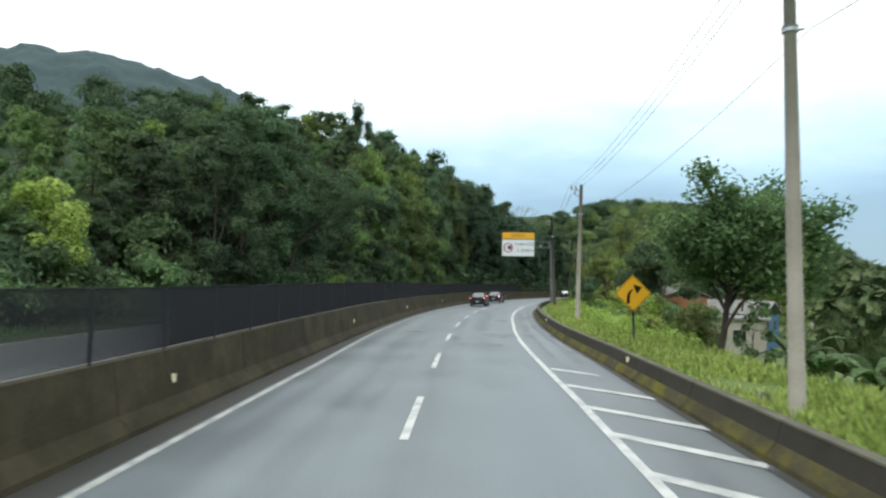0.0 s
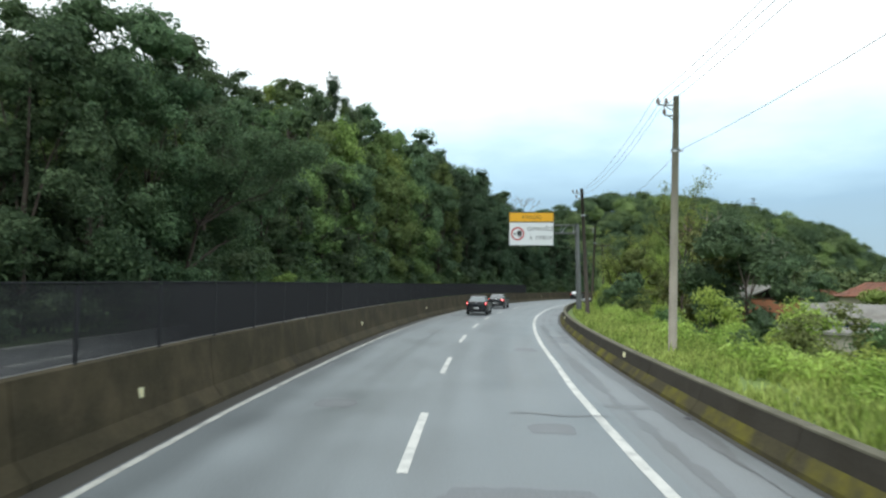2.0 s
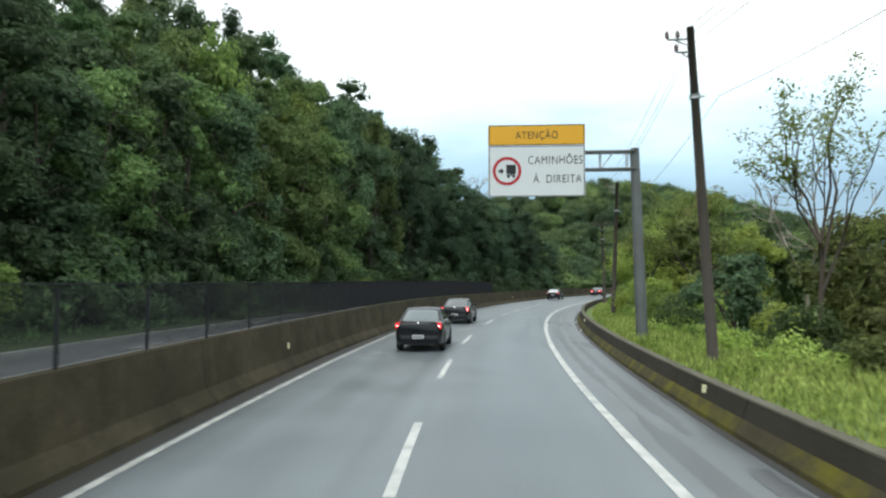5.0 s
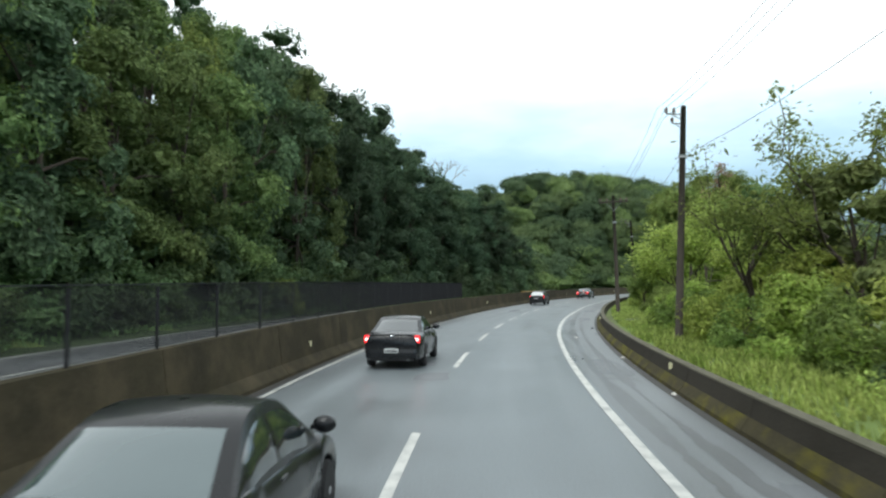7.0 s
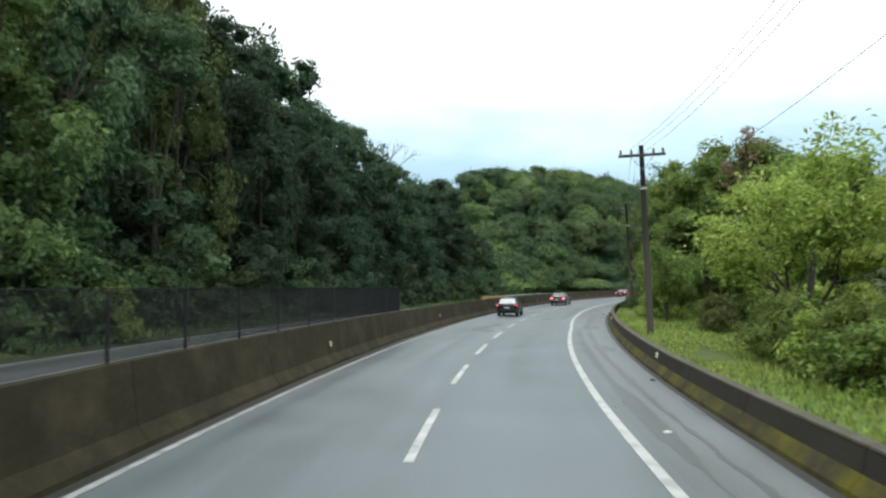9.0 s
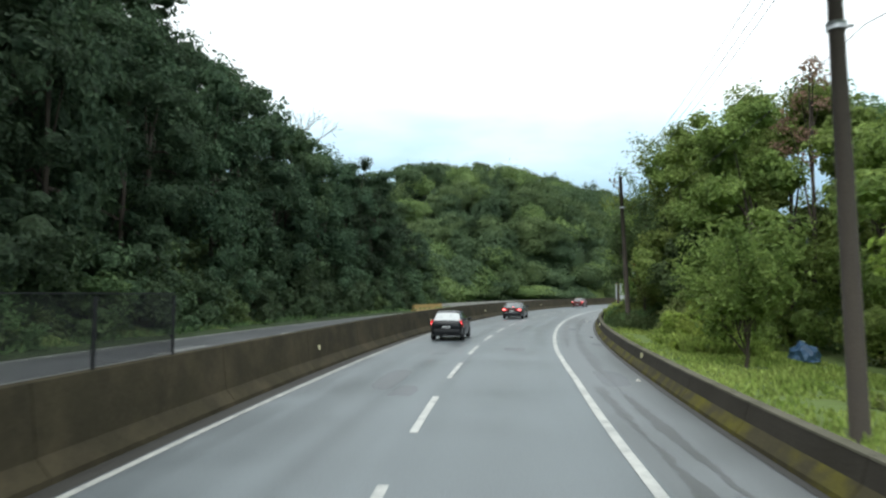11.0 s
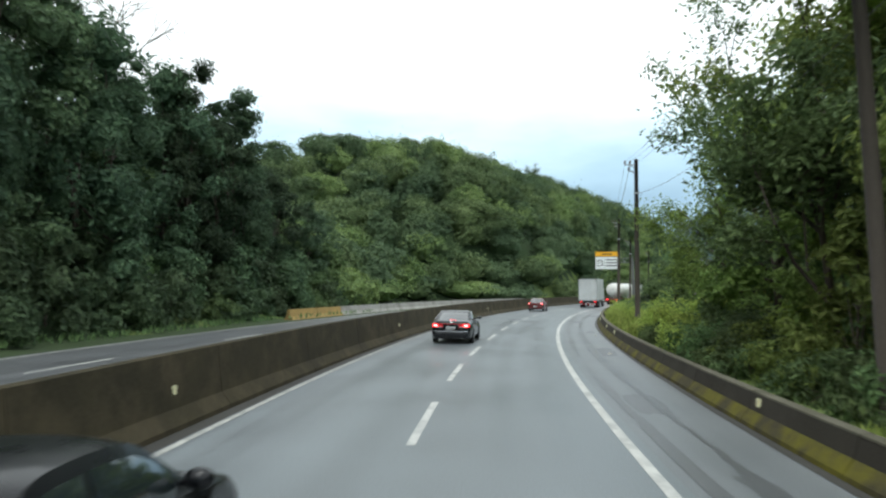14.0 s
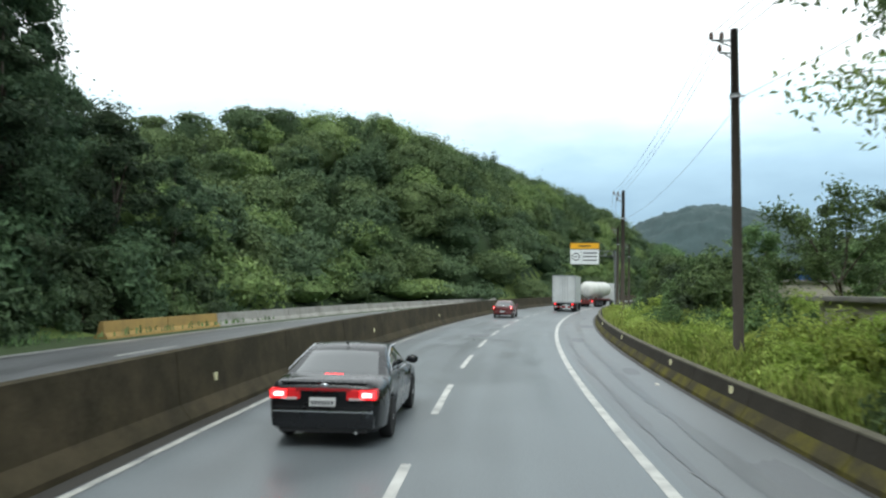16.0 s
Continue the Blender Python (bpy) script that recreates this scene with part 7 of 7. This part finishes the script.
def house(s, o, turn, w, d, h, wall, roof, label, flat=False, extra=None, z=None):
    t = thing("house", label, "house", "houses in the valley")
    th = 0.18
    for nm, sx, sy, cx, cy in (("wall", w, th, 0, -d / 2), ("wall", w, th, 0, d / 2), ("wall", th, d - 2 * th, -w / 2 + th / 2, 0), ("wall", th, d - 2 * th, w / 2 - th / 2, 0)):
        wl = part(nm, box_bm(sx, sy, h + 2.0, (cx, cy, h / 2 - 1.0)), wall, t)
        if sy == th and cy < 0:
            for k in (-0.28, 0.22):
                win = part("window", box_bm(0.95, 0.06, 0.95, (cx + k * w, cy - th / 2, h * 0.6), 0.01), DARK_VOID, t, "dark window")
                part("sill", box_bm(1.1, 0.14, 0.06, (cx + k * w, cy - th / 2 - 0.05, h * 0.6 - 0.52), 0.01), PLASTER, win)
        elif sx == th:
            win = part("window", box_bm(0.06, 0.95, 0.95, (cx + math.copysign(th / 2, cx), cy, h * 0.6), 0.01), DARK_VOID, t, "dark window")
            part("sill", box_bm(0.14, 1.1, 0.06, (cx + math.copysign(th / 2 + 0.05, cx), cy, h * 0.6 - 0.52), 0.01), PLASTER, win)
    if flat:
        part("roof", box_bm(w + 0.7, d + 0.7, 0.16, (0, 0, h + 0.08), 0.03), roof, t, "flat slab roof")
    else:
        rise = w * 0.22
        for sx in (-1, 1):
            ln = math.hypot(w / 2 + 0.4, rise)
            ang = math.atan2(rise, w / 2 + 0.4)
            bm = box_bm(ln, d + 0.8, 0.10, (0, 0, 0), 0.01, rot=Matrix.Translation((sx * (w / 4 + 0.2), 0, h + rise / 2 + 0.02)) @ Matrix.Rotation(sx * ang, 4, "Y"))
            pl = part("roof", bm, roof, t, "pitched roof slope")
            for k in range(int(d / 0.5)):
                part("tile_rib", box_bm(ln, 0.06, 0.05, (0, 0, 0), rot=Matrix.Translation((sx * (w / 4 + 0.2), -d / 2 + 0.25 + 0.5 * k, h + rise / 2 + 0.085)) @ Matrix.Rotation(sx * ang, 4, "Y")), roof, pl)
    x, y = at(s, o)
    zz = float(ground_z(s, o)) if z is None else z
    t.matrix_basis = pose(float(x), float(y), zz, 0, 0, yaw_at(s) + turn)
    return t


house(213.0, 21.0, 12, 6.4, 5.0, 3.9, PLASTER, SHEET, "small pale plastered house with a flat slab roof", flat=True)
house(104, 38, 25, 7, 6, 4.2, PLASTER, TILE, "two-storey house with a clay tile roof")
house(60.5, 21.0, -18, 7, 5.5, 3.3, PLASTER, SHEET, "low pale house with a grey slab roof", flat=True)
house(77.5, 25.5, 62, 6, 8, 2.9, PLASTER_BLUE, SHEET, "blue painted house with a weathered sheet roof")
house(76.0, 19.6, 20, 4.5, 5, 3.7, BRICK_WALL, SHEET, "bare orange block house with a sheet roof")
house(96, 52, 30, 7, 7, 5.2, PLASTER, TILE, "pale house with a tile roof")
house(112, 33, -20, 6, 5, 3.2, PLASTER, TILE, "white house with a red tile roof")
house(183.2, 14.8, 8, 5.0, 4.2, 2.5, PLASTER, SHEET, "low pale plastered house behind the trees", flat=True)


def on_roof(s, o, dz):
    x, y = at(s, o)
    return pose(float(x), float(y), float(ground_z(213.0, 21.0)) + dz, 0, 0, yaw_at(s))


tank = thing("water_tank", "blue plastic water tank on the slab roof", "water tank", m=on_roof(211.6, 20.0, 4.06))
bm = bmesh.new()
bmesh.ops.create_cone(bm, cap_ends=True, segments=20, radius1=0.45, radius2=0.55, depth=0.75, matrix=Matrix.Translation((0, 0, 0.375)))
part("drum", bm, BLUE_PLASTIC, tank)
bm = bmesh.new()
bmesh.ops.create_cone(bm, cap_ends=True, segments=20, radius1=0.58, radius2=0.35, depth=0.14, matrix=Matrix.Translation((0, 0, 0.82)))
part("lid", bm, BLUE_PLASTIC, tank)
dish = thing("satellite_dish", "grey satellite dish on the slab roof", "antenna", m=on_roof(211.6, 18.7, 4.06))
part_mesh("stand", tubes_mesh("stand", [(np.array([[0, 0, 0], [0, 0, 0.6]]), [0.03, 0.03])], STEEL, 8), dish)
rings = [[(0.30 * k * math.cos(2 * math.pi * j / 20), -0.12 - 0.14 * k * k, 0.75 + 0.30 * k * math.sin(2 * math.pi * j / 20)) for j in range(20)] for k in (0.05, 0.4, 0.75, 1.0, 0.98, 0.73, 0.38, 0.04)]
for a in rings[4:]:
    for j in range(20):
        a[j] = (a[j][0], a[j][1] + 0.02, a[j][2])
part_mesh("reflector_bowl", loft(rings, SIGN_BACK, "reflector_bowl"), dish)
part_mesh("feed_arm", tubes_mesh("feed_arm", [(np.array([[0, -0.2, 0.35], [0, -0.6, 0.75]]), [0.012, 0.012])], STEEL, 6), dish)


def pylon(x, y, z, h, label):
    t = thing("pylon", label, "pylon", "power pylons on the ridge")
    items = []
    for sx in (-1, 1):
        for sy in (-1, 1):
            items.append(np.array([[sx * 2.2, sy * 2.2, -6], [sx * 0.7, sy * 0.7, h * 0.6], [sx * 0.35, sy * 0.35, h]]))
    for p in items:
        part_mesh("leg", tubes_mesh("leg", [(p, [0.14, 0.11, 0.08])], STEEL, 5), t)
    for k in range(7):
        z0, z1 = h * k / 7, h * (k + 1) / 7
        a, b = np.interp([z0, z1], [0, h * 0.6, h], [2.0, 0.7, 0.35])
        part_mesh("lattice", tubes_mesh("lattice", [(np.array([[-a, -a, z0], [b, -b, z1]]), [0.06, 0.06]), (np.array([[a, -a, z0], [-b, -b, z1]]), [0.06, 0.06]), (np.array([[a, -a, z0], [b, b, z1]]), [0.06, 0.06]), (np.array([[-a, a, z0], [-b, -b, z1]]), [0.06, 0.06])], STEEL, 4), t)
    for zz, ww in ((h * 0.68, 4.2), (h * 0.82, 3.6), (h * 0.96, 2.8)):
        part_mesh("crossarm", tubes_mesh("crossarm", [(np.array([[-ww, 0, zz], [0, 0, zz + 0.5], [ww, 0, zz]]), [0.08, 0.14, 0.08]), (np.array([[-ww, 0, zz], [ww, 0, zz]]), [0.08, 0.08])], STEEL, 4), t)
    t.matrix_basis = pose(x, y, z, 0, 0, 20)


pylon(170, 381, 34, 17, "grey lattice power pylon on the wooded ridge")
pylon(150, 392, 34, 15, "grey lattice power pylon behind the ridge")


def lump(name, s, o, z, dims, mat, label, category, seed):
    bm = bmesh.new()
    bmesh.ops.create_icosphere(bm, subdivisions=3, radius=1)
    for v in bm.verts:
        k = 1 + 0.3 * noise.noise(v.co * 2.3 + Vector((seed, 0, 0))) + 0.12 * noise.noise(v.co * 7 + Vector((0, seed, 0)))
        v.co = Vector((v.co.x * dims[0] * k, v.co.y * dims[1] * k, max(-0.1, v.co.z) * dims[2] * k))
    me = bpy.data.meshes.new(name)
    bm.to_mesh(me)
    bm.free()
    me.materials.append(mat)
    ob = tagged(new(name, me), label, category)
    x, y = at(s, o)
    ob.matrix_basis = pose(float(x), float(y), z, 0, 0, seed * 40)
    return ob


lump("tarpaulin", 137.2, 12.6, 0.0, (0.6, 0.5, 0.6), TARP, "heap covered by a blue tarpaulin on the grass", "tarpaulin", 2)
lump("rubbish_bag", 13.8, 7.0, 0.24, (0.24, 0.18, 0.22), RUBBISH, "black and pale rubbish bag in the grass", "rubbish", 5)
for k, (s, o) in enumerate(((9.5, 5.35), (86.0, 5.2), (93.5, 5.2), (148.0, 5.35), (129.5, 5.3), (179.0, 5.4), (108, 5.1), (168, 5.2), (101.5, 4.1), (33.5, 5.0))):
    lump("litter", s, o, -0.012, (0.09, 0.06, 0.05), LITTER if k % 3 else RUBBISH, "small scrap of pale litter on the shoulder" if k % 3 else "small scrap of dark debris on the shoulder", "litter", 10 + k)


def bare_tree(s, o, h, seed, z=None):
    """A leafless tree: forking limbs alone."""
    r = np.random.default_rng(seed)
    t = thing("bare_tree", "leafless pale tree on the ridge", "tree")
    items = []

    def grow(p, d, ln, rad, depth):
        q = p + d * ln
        items.append((np.array([p, (p + q) / 2 + r.normal(0, 0.04 * ln, 3), q]), [rad, rad * 0.85, rad * 0.65]))
        if depth:
            for _ in range(3):
                nd = d + r.normal(0, 0.5, 3) + np.array([0, 0, 0.12])
                grow(q, nd / np.linalg.norm(nd), ln * r.uniform(0.6, 0.85), rad * 0.62, depth - 1)

    grow(np.array([0, 0, -1.0]), np.array([0, 0, 1.0]), h * 0.36, 0.2, 4)
    part_mesh("trunk", tubes_mesh("trunk", items[:4], PALE_BARK, 6), t)
    for it in items[4:13]:
        part_mesh("branch", tubes_mesh("branch", [it], PALE_BARK, 5), t)
    tw = part_mesh("twig_mass", tubes_mesh("twig_mass", items[13:], PALE_BARK, 4), t)
    tw["kind"] = "stuff"
    x, y = at(s, o)
    t.matrix_basis = pose(float(x), float(y), float(ground_z(s, o)) if z is None else z, 0, 0, seed * 30)


bare_tree(187, -31.6, 13, 1, 13)
bare_tree(103, 21, 13, 2)
